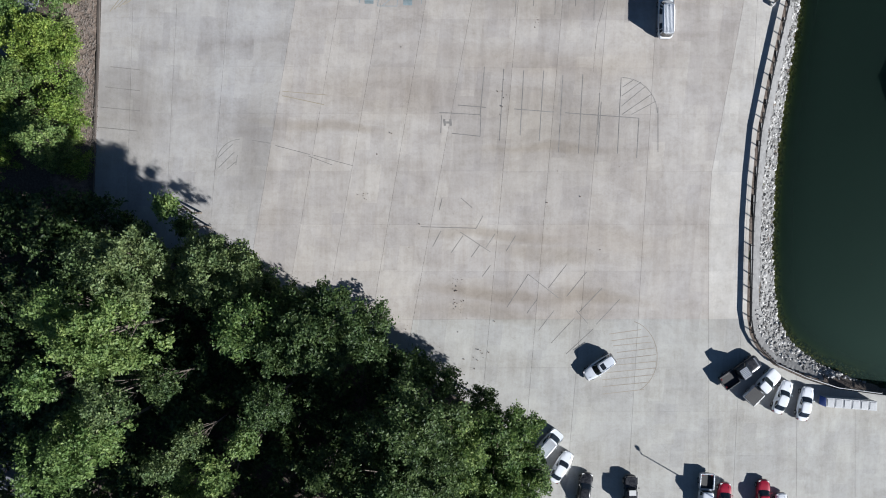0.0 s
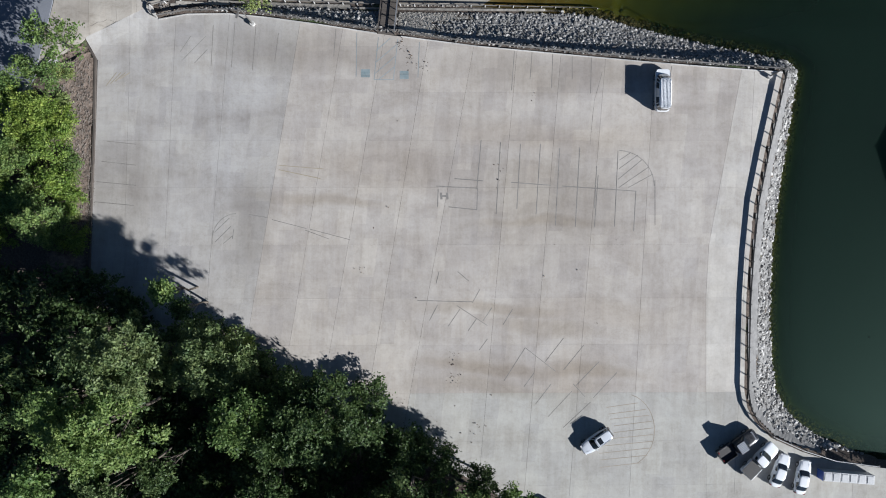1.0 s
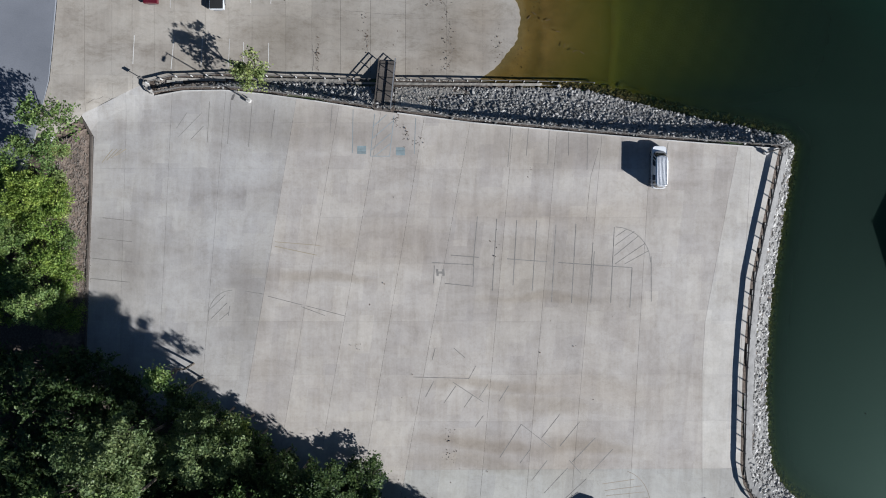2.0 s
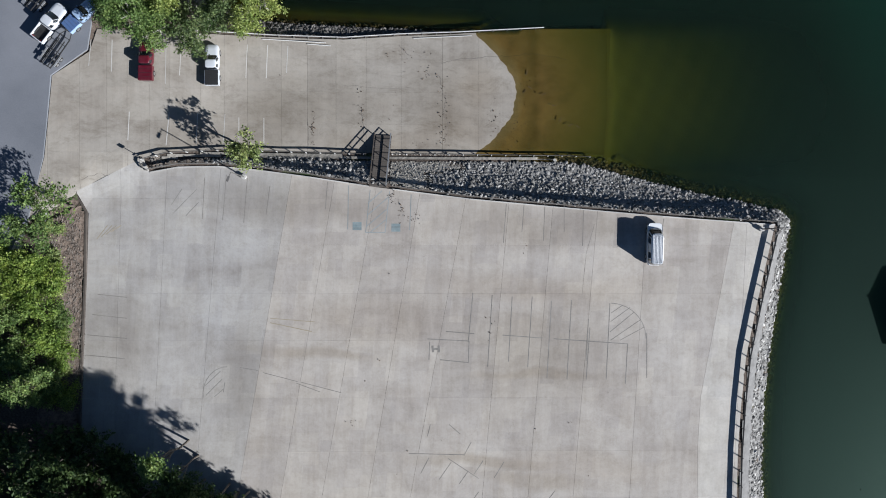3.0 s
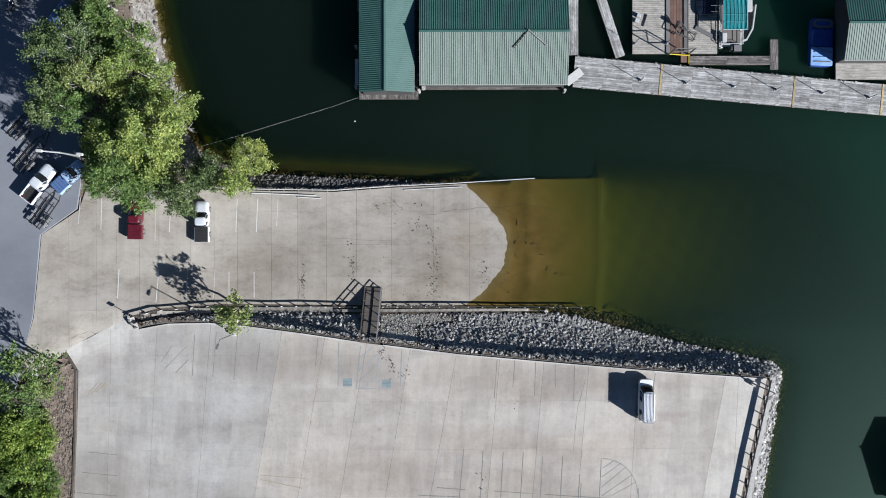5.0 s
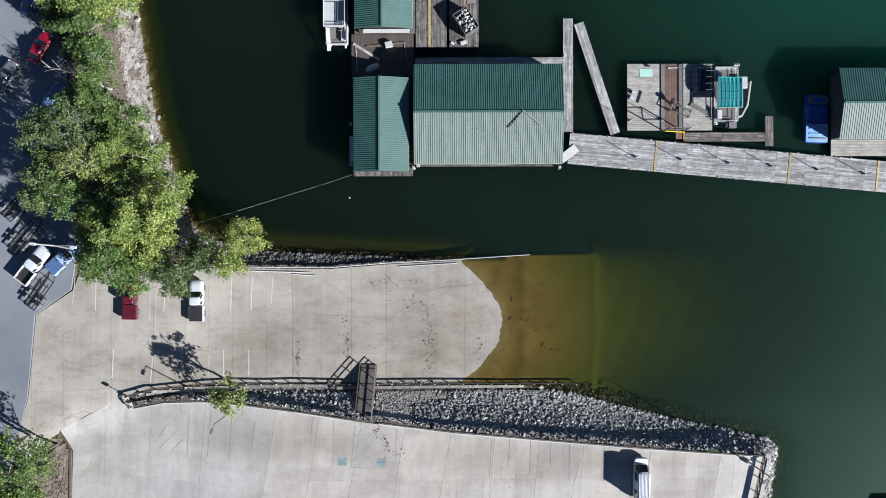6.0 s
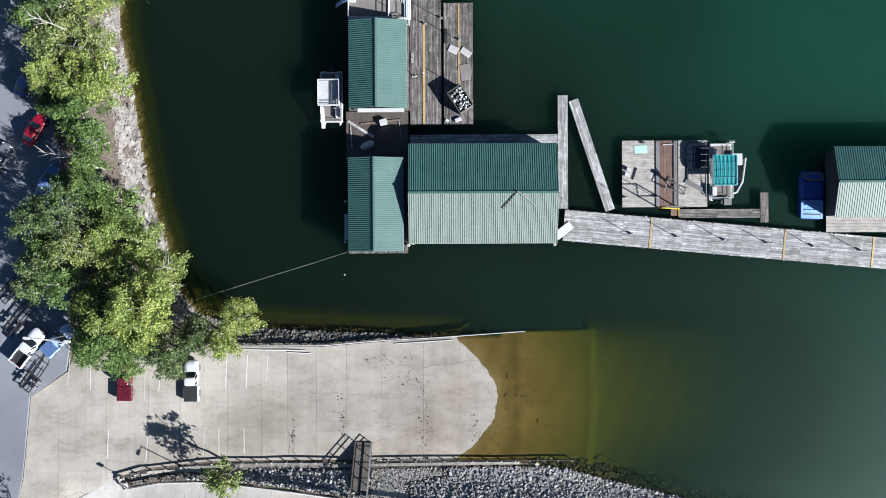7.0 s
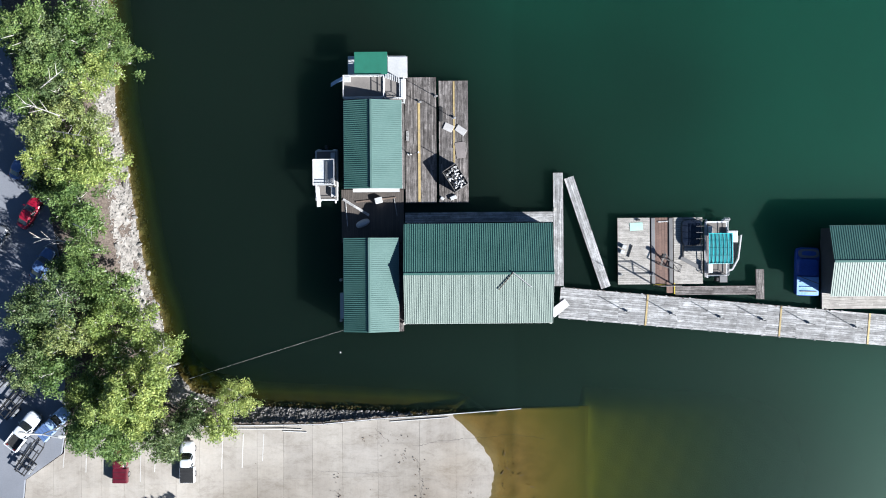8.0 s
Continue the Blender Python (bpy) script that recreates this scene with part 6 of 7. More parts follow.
def rot_matrices(n, tilt=0.5):
    a, b, c = rs.uniform(0, 6.283, n), rs.uniform(-tilt, tilt, n), rs.uniform(-tilt, tilt, n)
    z, o = np.zeros(n), np.ones(n)
    rz = np.array([[np.cos(a), -np.sin(a), z], [np.sin(a), np.cos(a), z], [z, z, o]]).transpose(2, 0, 1)
    rx = np.array([[o, z, z], [z, np.cos(b), -np.sin(b)], [z, np.sin(b), np.cos(b)]]).transpose(2, 0, 1)
    ry = np.array([[np.cos(c), z, np.sin(c)], [z, o, z], [-np.sin(c), z, np.cos(c)]]).transpose(2, 0, 1)
    return rz @ rx @ ry


def pile_of_rocks(name, parent, xs, ys, sizes, mat, label):
    zs = land_z(xs, ys)
    rot = rot_matrices(len(xs), 0.7)
    V, F, off = [], [], 0
    for i in range(len(xs)):
        k = i % len(ROCK_V)
        v = (ROCK_V[k] * sizes[i]) @ rot[i].T + (xs[i], ys[i], zs[i] + sizes[i] * 0.25)
        V.append(v)
        F.append(ROCK_F[k] + off)
        off += len(v)
    me = bpy.data.meshes.new(name)
    me.from_pydata(np.concatenate(V).tolist(), [], np.concatenate(F).tolist())
    ob = mesh_object(name, me, mat, parent)
    return tagged(ob, label, kind="stuff")


def rip_rap(name, label, mask, box_, count, size, mat, bed_mat, large=150, big=(0.34, 0.6), bed_rough=0.08):
    base = thing(name, label, "rock bank", Matrix(), kind="structure")
    x0, x1, y0, y1 = box_
    gx_, gy_ = np.meshgrid(np.arange(x0, x1, 0.45), np.arange(y0, y1, 0.45))
    ok = mask(gx_, gy_)
    gz_ = land_z(gx_, gy_) + 0.02 + bed_rough * rs.rand(*gx_.shape)
    cell = ok[:-1, :-1] & ok[1:, :-1] & ok[:-1, 1:] & ok[1:, 1:]
    ids = np.arange(gx_.size).reshape(gx_.shape)
    q = np.stack([ids[:-1, :-1], ids[:-1, 1:], ids[1:, 1:], ids[1:, :-1]], -1)[cell]
    used = np.unique(q)
    remap = np.zeros(gx_.size, int)
    remap[used] = np.arange(len(used))
    pts = np.stack([gx_, gy_, gz_], -1).reshape(-1, 3)[used]
    me = bpy.data.meshes.new("gravel_bed")
    me.from_pydata(pts.tolist(), [], remap[q].tolist())
    mesh_object("gravel_bed", me, bed_mat, base)
    xs, ys = rs.uniform(x0, x1, count * 14), rs.uniform(y0, y1, count * 14)
    keep = mask(xs, ys)
    xs, ys = xs[keep][:count], ys[keep][:count]
    sizes = size[0] + (size[1] - size[0]) * rs.rand(len(xs)) ** 3.2
    pile_of_rocks("rock", base, xs, ys, sizes, mat, "heap of broken grey rock")
    meshes = []
    for bm in ROCKS:
        m2 = bpy.data.meshes.new("stone")
        bm.to_mesh(m2)
        m2.materials.append(mat)
        meshes.append(m2)
    xs, ys = rs.uniform(x0, x1, large * 40), rs.uniform(y0, y1, large * 40)
    keep = mask(xs, ys)
    xs, ys = xs[keep][:large], ys[keep][:large]
    zs = land_z(xs, ys)
    for x, y, z in zip(xs, ys, zs):
        s = rng.uniform(*big)
        o = mesh_object("stone", meshes[rng.randrange(8)], None, base)
        o.matrix_basis = pose(x, y, z + 0.3 * s, rng.uniform(-25, 25), rng.uniform(-25, 25), rng.uniform(0, 360)) @ Matrix.Diagonal((s, s * rng.uniform(0.7, 1), s * 0.8, 1))
    return base


def ramp_verge(x, y):
    d = distance(RAMP, x, y)
    return ~inside(RAMP, x, y) & (d > 0.25) & (d < 1.15) & (x > -36) & (x < 17) & (y > 40) & (y < 44) & ~inside(LOT, x, y)


def buff_zone(x, y):
    """Finer, paler fill tipped beside the footbridge, with a ragged far edge."""
    return (x > -5.6) & (x < 1.6 + 1.5 * np.sin(2.3 * y) + 0.8 * np.sin(5.1 * y + 0.7 * x) + 1.4 * (y - 41))


def buff_mask(x, y):
    return buff_zone(x, y) & ~inside(LOT, x, y) & ~inside(RAMP, x, y) & (distance(LOT, x, y) > 0.45) & (y > 37) & (y < 44.0) & ~ramp_verge(x, y)


def bank_zone(x, y):
    dl = distance(LOT, x, y)
    m = ~inside(LOT, x, y) & ~inside(RAMP, x, y) & (dl > 0.45) & (inside(LAND, x, y) | (distance(SHORE, x, y, False) < 1.7))
    return m & (x > -37.5) & (y > 30) & (y < 44.0) & ~ramp_verge(x, y) & ~buff_zone(x, y) & ((distance(RAMP, x, y) > 0.4) | (x > 17) | (x < -36))


def bank_mask(x, y):
    return bank_zone(x, y) & (x > -29.5 + np.sin(4 * y))


def east_mask(x, y):
    m = ~inside(LOT, x, y) & (distance(LOT, x, y) > np.where(y > -8, 1.9, 1.2)) & (inside(LAND, x, y) | (distance(SHORE, x, y, False) < 1.4))
    return m & (x > 40) & (y < 36)


def east_verge(x, y):
    return ~inside(LOT, x, y) & (distance(LOT, x, y) > 0.3) & (distance(LOT, x, y) <= 2.2) & inside(LAND, x, y) & (x > 40) & (y < 34)


def north_mask(x, y):
    return ~inside(RAMP, x, y) & (distance(RAMP, x, y) > 0.35) & (inside(LAND, x, y) | (distance(SHORE, x, y, False) < 0.5)) & (y > 59.5) & (y < 64) & (x < 7) & (x > -24)


def west_mask(x, y):
    return (inside(LAND, x, y) & (distance(SHORE, x, y, False) < 2.9) | (distance(SHORE, x, y, False) < 1.1)) & (y > 62) & (x < -26)


rip_rap("rock_bank", "bank of broken grey rock between lot and ramp", bank_mask, (-38, 50, 33, 45), 14500, (0.05, 0.27), ROCK, GRAVEL, 280, (0.22, 0.42))
rip_rap("rock_bank", "dusty brown end of the bank with a few stones", lambda x, y: bank_zone(x, y) & (x <= -29.5 + np.sin(4 * y)), (-38, -27, 38, 45), 260, (0.05, 0.2), ROCK_DULL, BANK_DUST, 10, (0.2, 0.34), 0.05)
rip_rap("rock_bank", "pale buff rubble beside the footbridge", buff_mask, (-6, 7, 37, 44.5), 2200, (0.035, 0.15), ROCK_BUFF, GRAVEL_BUFF, 12, (0.15, 0.24), 0.05)
rip_rap("rock_bank", "narrow rocky shore along the lake rail", east_mask, (40, 70, -28, 37), 8000, (0.05, 0.32), ROCK_PALE, GRAVEL, 110, (0.2, 0.4))
rip_rap("rock_bank", "grey rubble along the north side of the ramp", north_mask, (-25, 8, 59, 64), 3200, (0.06, 0.26), ROCK_DULL, GRAVEL_DULL, 40, (0.2, 0.38))
rip_rap("rock_shore", "pale stony shore below the roadside trees", west_mask, (-46, -24, 61, 125), 6500, (0.05, 0.2), ROCK_SHORE, SHORE_SOIL, 60, (0.2, 0.6), 0.015)


def ground_patch(name, label, category, mask, box_, material, lift=0.1, rough=0.04, step=0.35):
    """A thin sheet of loose ground that follows the land inside a mask."""
    vg = thing(name, label, category, Matrix(), kind="structure")
    gx_, gy_ = np.meshgrid(np.arange(box_[0], box_[1], step), np.arange(box_[2], box_[3], step))
    ok = mask(gx_, gy_)
    cell = ok[:-1, :-1] & ok[1:, :-1] & ok[:-1, 1:] & ok[1:, 1:]
    ids = np.arange(gx_.size).reshape(gx_.shape)
    q = np.stack([ids[:-1, :-1], ids[:-1, 1:], ids[1:, 1:], ids[1:, :-1]], -1)[cell]
    used = np.unique(q)
    remap = np.zeros(gx_.size, int)
    remap[used] = np.arange(len(used))
    pts = np.stack([gx_, gy_, land_z(gx_, gy_) + lift + rough * rs.rand(*gx_.shape)], -1).reshape(-1, 3)[used]
    me = bpy.data.meshes.new("loose_ground")
    me.from_pydata(pts.tolist(), [], remap[q].tolist())
    mesh_object("loose_ground", me, material, vg)


ground_patch("gravel_verge", "strip of grey gravel behind the lake rail", "verge", east_verge, (40, 52, -20, 36), GRAVEL_PALE)
ground_patch("gravel_verge", "pale gravel strip beside the ramp rail", "verge", ramp_verge, (-37, 18, 40, 44.5), GRAVEL_BUFF, 0.09)
ground_patch("brush_bank", "brown brushy bank along the edge of the lot", "bank", lambda x, y: ~inside(LOT, x, y) & (distance(LOT, x, y) > 0.2) & ~inside(RAMP, x, y) & (x > -51.8) & (x < -45) & (y > 4) & (y < 40), (-53.5, -45, 4, 40.5), BANK_SOIL, 0.12, 0.06)


# ---- trees ----
def leaf_mesh(name, centres, normals, size, mat, per, spread):
    """Small folded leaves in tufts round the given centres."""
    n = len(centres) * per
    c = np.repeat(centres, per, 0) + rs.normal(0, spread, (n, 3)) * (1, 1, 0.7)
    nrm = np.repeat(normals, per, 0) + rs.normal(0, 0.6, (n, 3))
    nrm /= np.linalg.norm(nrm, axis=1, keepdims=True) + 1e-9
    ref = rs.normal(0, 1, (n, 3))
    u = np.cross(nrm, ref)
    u /= np.linalg.norm(u, axis=1, keepdims=True) + 1e-9
    v = np.cross(nrm, u)
    s = (size * rs.uniform(0.6, 1.25, n))[:, None]
    pts = np.stack([c - u * s, c + v * s * 0.55 + nrm * s * 0.12, c + u * s, c - v * s * 0.55 + nrm * s * 0.12], 1).reshape(-1, 3)
    faces = np.arange(n * 4).reshape(-1, 4)
    me = bpy.data.meshes.new(name)
    me.from_pydata(pts.tolist(), [], faces.tolist())
    me.materials.append(mat)
    return me


def crown_centres(radius, depth, boughs, tufts, z_mid, gap=0.0):
    """Tuft centres: boughs spread over an uneven dome, each a long lobe of many small sprigs with gaps between."""
    wave = [(k, rng.uniform(0.05, 0.15), rng.uniform(0, 6.283)) for k in (2, 3, 5, 8)]
    cs, ns = [], []
    for i in range(boughs):
        a = rng.uniform(0, 6.283)
        edge = radius * (0.95 + sum(w * math.sin(k * a + o) for k, w, o in wave))
        f = math.sqrt(rng.random()) * 0.88
        rr = edge * f
        h = depth * 0.5 * (1 - f * f) * rng.uniform(0.3, 1.15) - depth * rng.choice((0, 0, 0.12, 0.3))
        long, wide = max(0.45, radius * rng.uniform(0.17, 0.30)), max(0.35, radius * rng.uniform(0.10, 0.19))
        turn = a + rng.uniform(-0.6, 0.6)
        sprigs = max(6, int(5.5 * long * wide / 0.25))
        d = rs.normal(0, 1, (sprigs, 3))
        d[:, 2] = np.abs(d[:, 2]) - 0.25
        d /= np.linalg.norm(d, axis=1, keepdims=True)
        local = d * rs.uniform(0.55, 1.1, (sprigs, 1)) * (long, wide, wide)
        across = np.column_stack([local[:, 0] * math.cos(turn) - local[:, 1] * math.sin(turn), local[:, 0] * math.sin(turn) + local[:, 1] * math.cos(turn), local[:, 2] - 0.25 * local[:, 0]])
        centre = np.array([rr * math.cos(a), rr * math.sin(a), z_mid + h]) + across
        each = max(2, int(tufts / 14))
        cs.append(np.repeat(centre, each, 0) + rs.normal(0, 0.2, (sprigs * each, 3)) * (1, 1, 0.6))
        ns.append(np.repeat(d * 0.8 + (0, 0, 0.5), each, 0))
    return np.concatenate(cs), np.concatenate(ns)


def trunk_mesh(name, height, r, radius, mat, limbs=6):
    bm = bmesh.new()
    bend = [(rng.uniform(-0.3, 0.3), rng.uniform(-0.3, 0.3)) for _ in range(4)]
    rings = []
    for k, f in enumerate((0, 0.3, 0.6, 1.0)):
        ox, oy = bend[k] if k else (0, 0)
        rings.append([(ox + r * (1 - 0.75 * f) * math.cos(a), oy + r * (1 - 0.75 * f) * math.sin(a), height * f - 0.4 * (k == 0)) for a in [j * math.pi / 4 for j in range(8)]])
    loft(rings, bm)
    for i in range(limbs):
        a = 6.283 * (i + rng.random() * 0.6) / limbs
        z = height * rng.uniform(0.35, 0.7)
        e = Vector((math.cos(a) * radius * rng.uniform(0.5, 0.8), math.sin(a) * radius * rng.uniform(0.5, 0.8), height * rng.uniform(0.75, 1.0)))
        tube((0, 0, z), e, r * 0.4, 6, bm, r * 0.1)
        side = e * 0.6 + Vector((rng.uniform(-1, 1), rng.uniform(-1, 1), height * 0.35))
        tube(Vector((0, 0, z)).lerp(e, 0.5), side, r * 0.2, 5, bm, r * 0.06)
    me = to_mesh(bm, name)
    me.materials.append(mat)
    return me


TREE_CACHE = {}


def tree(x, y, height, radius, leaf, label, kind="tree", z=None, bark=None, density=1.0, tuft=0.3, tall=False, leaf_size=0.175, deep=3.0):
    """A tree with trunk and crown; trees of one size and kind share three grown shapes."""
    key = (leaf.name, round(radius), round(height / 3), tall, rng.randrange(2), leaf_size, deep)
    if key not in TREE_CACHE:
        R, H = max(1.0, round(radius)), max(2.0, round(height / 3) * 3.0)
        depth = min(H * 0.8, R * deep) if tall else min(H * 0.8, R * 1.25)
        c, n = crown_centres(R, depth, int(18 + 7.5 * R), int((44 + 13 * R) * density), H - depth * 0.62)
        TREE_CACHE[key] = (R, H, leaf_mesh("crown", c, n, leaf_size + 0.009 * R, leaf, 2, tuft * 0.55), trunk_mesh("trunk", H * 0.8, 0.09 + 0.035 * R, R, bark or BARK))
    R, H, crown, trunk = TREE_CACHE[key]
    zz = float(land_z(x, y)) - 0.05 if z is None else z
    t = thing(kind, label, kind, pose(x, y, zz, 0, 0, rng.uniform(0, 360)), "trees" if kind == "tree" else "shrubs")
    t.scale = (radius / R, radius / R, height / H)
    mesh_object("trunk", trunk, None, t)
    mesh_object("crown", crown, None, t)
    return t


def canopy_tree(x, y, top, radius, leaf, label, **more):
    """A tree whose crown tops out at a given level."""
    return tree(x, y, top - float(land_z(x, y)), radius, leaf, label, **more)


WOOD = (
    (LEAF_OAK, "tall grey-green oak standing above the wood", ((-34.3, -1.9, 28, 4.4), (-37.0, -1.6, 26, 2.7), (-25.9, -2.2, 24, 4.4), (-34.2, -15.2, 30.5, 2.6), (-27.2, -20.7, 24, 1.6), (-30.5, -23.6, 23, 1.7))),
    (LEAF_MID, "tall bright green tree in the dense wood", ((-35.6, -8.8, 31, 4.4), (-38.8, -6.6, 30.5, 3.0), (-36.5, -19.6, 32.5, 3.4), (-39.5, -22.0, 31, 3.4), (-40.5, -13.5, 30, 2.2), (-21.5, -21.2, 22, 1.8), (-24.5, -24.9, 22, 2.2), (-29.0, -27.0, 21, 2.4))),
    (LEAF_WOOD, "broad leafy tree at the southern edge of the lot", ((6.6, -23.4, 16, 4.6), (1.5, -23.3, 22, 4.4), (9.3, -28.0, 14, 4.2), (3.0, -30.5, 20, 4.6), (-21.4, -8.3, 26.5, 3.0))),
    (LEAF_DEEP, "tall dark green tree in the dense wood", ((-13.6, -9.4, 25.5, 4.6), (-9.8, -9.8, 4.5, 3.0), (-16.6, -7.8, 23.0, 3.4), (-19.4, -6.4, 17.0, 2.8), (-17.2, -10.6, 25.0, 3.2), (-22.6, -4.0, 14.0, 2.6), (-27.0, -1.0, 15.0, 2.4), (-3.4, -18.0, 29, 4.0), (-1.5, -23.5, 26, 4.2), (-6.5, -26.5, 25, 4.2), (-19.1, -17.1, 24.4, 2.4), (-31.0, -14.8, 22, 1.9), (-13.6, -25.5, 20, 2.4), (-8.7, -21.2, 20, 3.0))),
    (LEAF_LIME, "slim yellow-green tree in the wood", ((-24.3, -2.0, 14.0, 1.9),)),
    (LEAF_DEEP, "dark lower tree at the edge of the wood", ((-4.3, -16.6, 12, 2.7), (0.4, -17.6, 8, 2.0), (-2.1, -15.9, 6, 1.6), (4.9, -19.8, 9, 2.3), (-31.1, 2.8, 12, 1.1), (-8.0, -14.5, 9, 2.2), (-30.2, -0.4, 9, 1.8))),
    (LEAF_MID, "slender young tree at the edge of the wood", ((-32.4, 4.9, 14.4, 1.2), (-49.9, 13.2, 12.4, 2.3))),
)
for leaf, label, places in WOOD:
    for x, y, top, r in places:
        high = y > -9.0 - 0.6 * (x + 12) and top > 20
        canopy_tree(x, y, top, r * 1.1, leaf, label, tall=True, leaf_size=0.155, density=1.05, deep=1.5 if high else 3.0)
for x, top in ((-22.0, 14.0), (-19.0, 16.0), (-16.0, 19.5), (-13.0, 18.5), (-10.0, 15.0), (-7.0, 11.0), (-4.0, 8.0)):
    y = -14.1 - 0.578 * x - 4.4
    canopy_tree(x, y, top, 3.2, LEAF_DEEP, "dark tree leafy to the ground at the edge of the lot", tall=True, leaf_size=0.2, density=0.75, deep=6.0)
# lower storey of the wood, closing the ground off from the sun
HOLLOW = (-35.5, -13.0)
gaps = random.Random(5)
for gy_row in range(10):
    for gx_col in range(17):
        x, y = -60 + 4.3 * gx_col + gaps.uniform(-1.3, 1.3), 4.5 - 4.4 * gy_row + gaps.uniform(-1.3, 1.3)
        edge = float(np.interp(x, [-60, -47, -36, -24, -12, 0, 8, 12], [8, 6, 0.5, -4.5, -12, -18.5, -24, -31]))
        if y > edge:
            continue
        low = math.hypot(x - HOLLOW[0], (y - HOLLOW[1]) * 1.3) < 5.5
        h = gaps.uniform(4, 5) if low else gaps.uniform(9, 14) if x > 0 or y < -32 else gaps.uniform(5, 8)
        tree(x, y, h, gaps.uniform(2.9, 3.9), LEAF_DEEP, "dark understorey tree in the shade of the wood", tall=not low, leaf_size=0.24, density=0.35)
# out-of-view trees added to throw shade across the southern part of the wood
for x, y in ((-52, -41), (-43, -42), (-34, -41), (-26, -40), (-18, -38.5), (-10.5, -37), (-4, -38), (4, -42), (9, -50)):
    tree(x, y, 29.0, 5.0, LEAF_DEEP, "unseen tall tree added behind the wood to shade it", tall=True, density=0.6, leaf_size=0.22)
for x, y, h, r, leaf in (
        (-55.5, 27.5, 3.8, 3.6, LEAF_SHRUB), (-57.5, 22.0, 4.0, 3.8, LEAF_MID), (-52.5, 23.5, 3.4, 3.0, LEAF_SHRUB), (-50.8, 26.5, 2.6, 2.4, LEAF_SHRUB), (-51.5, 19.0, 3.2, 3.0, LEAF_SHRUB), (-49.6, 16.5, 2.4, 2.0, LEAF_SHRUB), (-55.5, 16.0, 3.5, 3.4, LEAF_MID), (-58.5, 12.5, 4.0, 3.2, LEAF_SHRUB), (-51.8, 12.5, 3.0, 2.8, LEAF_MID), (-49.8, 21.0, 2.4, 1.9, LEAF_MID), (-49.4, 11.0, 2.2, 2.0, LEAF_SHRUB), (-51.4, 28.4, 2.6, 1.8, LEAF_SHRUB), (-59.5, 18.0, 4.0, 3.2, LEAF_SHRUB), (-56.5, 31.0, 3.4, 2.2, LEAF_MID)):
    tree(x + (1.2 if y < 28 else 0.0), y, h, r, leaf, "dense leafy shrub on the bank beside the lot", "shrub", density=1.55, leaf_size=0.12)
for x, y, top, r in ((-47.5, 36.2, 8.2, 3.1), (-50.6, 37.6, 7.5, 2.2), (-50.2, 32.2, 6.2, 2.7), (-53.6, 33.2, 6.0, 2.0)):
    canopy_tree(x, y, top, r, LEAF_MID, "light airy tree above the leaf-strewn bank", density=0.5)
SHORE_TREES = (
    (LEAF_LIME, "bright yellow-green tree above the ramp lot", ((-33.6, 65.2, 13.8, 4.4), (-36.8, 63.8, 12.5, 2.7), (-31.6, 67.6, 10.5, 2.6), (-34.6, 73.6, 7, 3.2), (-32.2, 70.1, 6.5, 2.6), (-38.3, 94.5, 9.6, 3.9), (-41.6, 93.4, 9.0, 2.6), (-40.7, 105.3, 6.5, 3.1), (-38.0, 107.6, 6.5, 2.6))),
    (LEAF_MID, "leafy green tree beside the shaded road", ((-42.6, 68.4, 14, 2.9), (-38.6, 66.8, 9.5, 2.8), (-36.9, 77.9, 8, 4.0), (-39.0, 80.6, 9.5, 2.6), (-39.6, 83.4, 8.5, 2.2), (-42.4, 81.0, 7.0, 1.8), (-41.0, 89.4, 8.0, 4.0), (-37.8, 61.0, 11.5, 3.9), (-35.6, 59.3, 7.0, 3.0), (-39.7, 62.2, 10.5, 2.2), (-39.9, 60.1, 9.5, 2.5), (-36.8, 109.1, 6.0, 3.8), (-40.3, 109.8, 7.5, 3.2), (-42.3, 107.0, 8.0, 2.8), (-38.6, 113.0, 7.0, 3.4), (-45.3, 111.0, 11, 4.0), (-39.6, 87.0, 5.2, 2.4))),
    (LEAF_OAK, "grey-green tree leaning over the road", ((-41.6, 77.1, 13, 3.5), (-31.2, 59.2, 5.8, 3.3), (-27.6, 61.6, 5.2, 2.4), (-44.4, 109.0, 8.4, 5.0), (-43.2, 103.6, 8, 2.9))),
    (LEAF_OLIVE, "thin olive tree with bare limbs on the shore", ((-41.1, 72.6, 12, 2.9), (-44.0, 98.1, 10.3, 2.5), (-39.4, 100.0, 7, 2.7), (-42.2, 100.8, 7.5, 2.2))),
    (LEAF_DEEP, "dark low tree on the rocky corner", ((-28.9, 60.2, 5, 2.0), (-44.6, 92.0, 6, 2.2))),
    (LEAF_LIME, "low yellow-green tree filling the shore strip", ((-37.8, 70.3, 8.0, 2.6), (-44.4, 94.8, 9.5, 2.6), (-40.8, 97.4, 7.0, 2.2), (-40.2, 65.4, 10.0, 2.0), (-38.2, 74.4, 9.0, 2.6))),
    (LEAF_OAK, "grey-green tree shading the road", ((-45.2, 68.0, 12.5, 2.4), (-45.4, 75.8, 13, 2.8), (-44.2, 70.6, 13.5, 2.6))),
    (LEAF_MID, "low leafy tree beside the road", ((-35.8, 69.8, 9.0, 2.4), (-44.6, 72.8, 10.5, 2.6), (-45.0, 106.0, 9.0, 2.8), (-41.0, 112.5, 8.0, 3.2), (-46.0, 101.5, 9.0, 2.4))),
    (LEAF_LIME, "small lime green tree over the water", ((-22.5, 63.6, 5.4, 2.6), (-24.4, 60.3, 5, 2.2))),
)
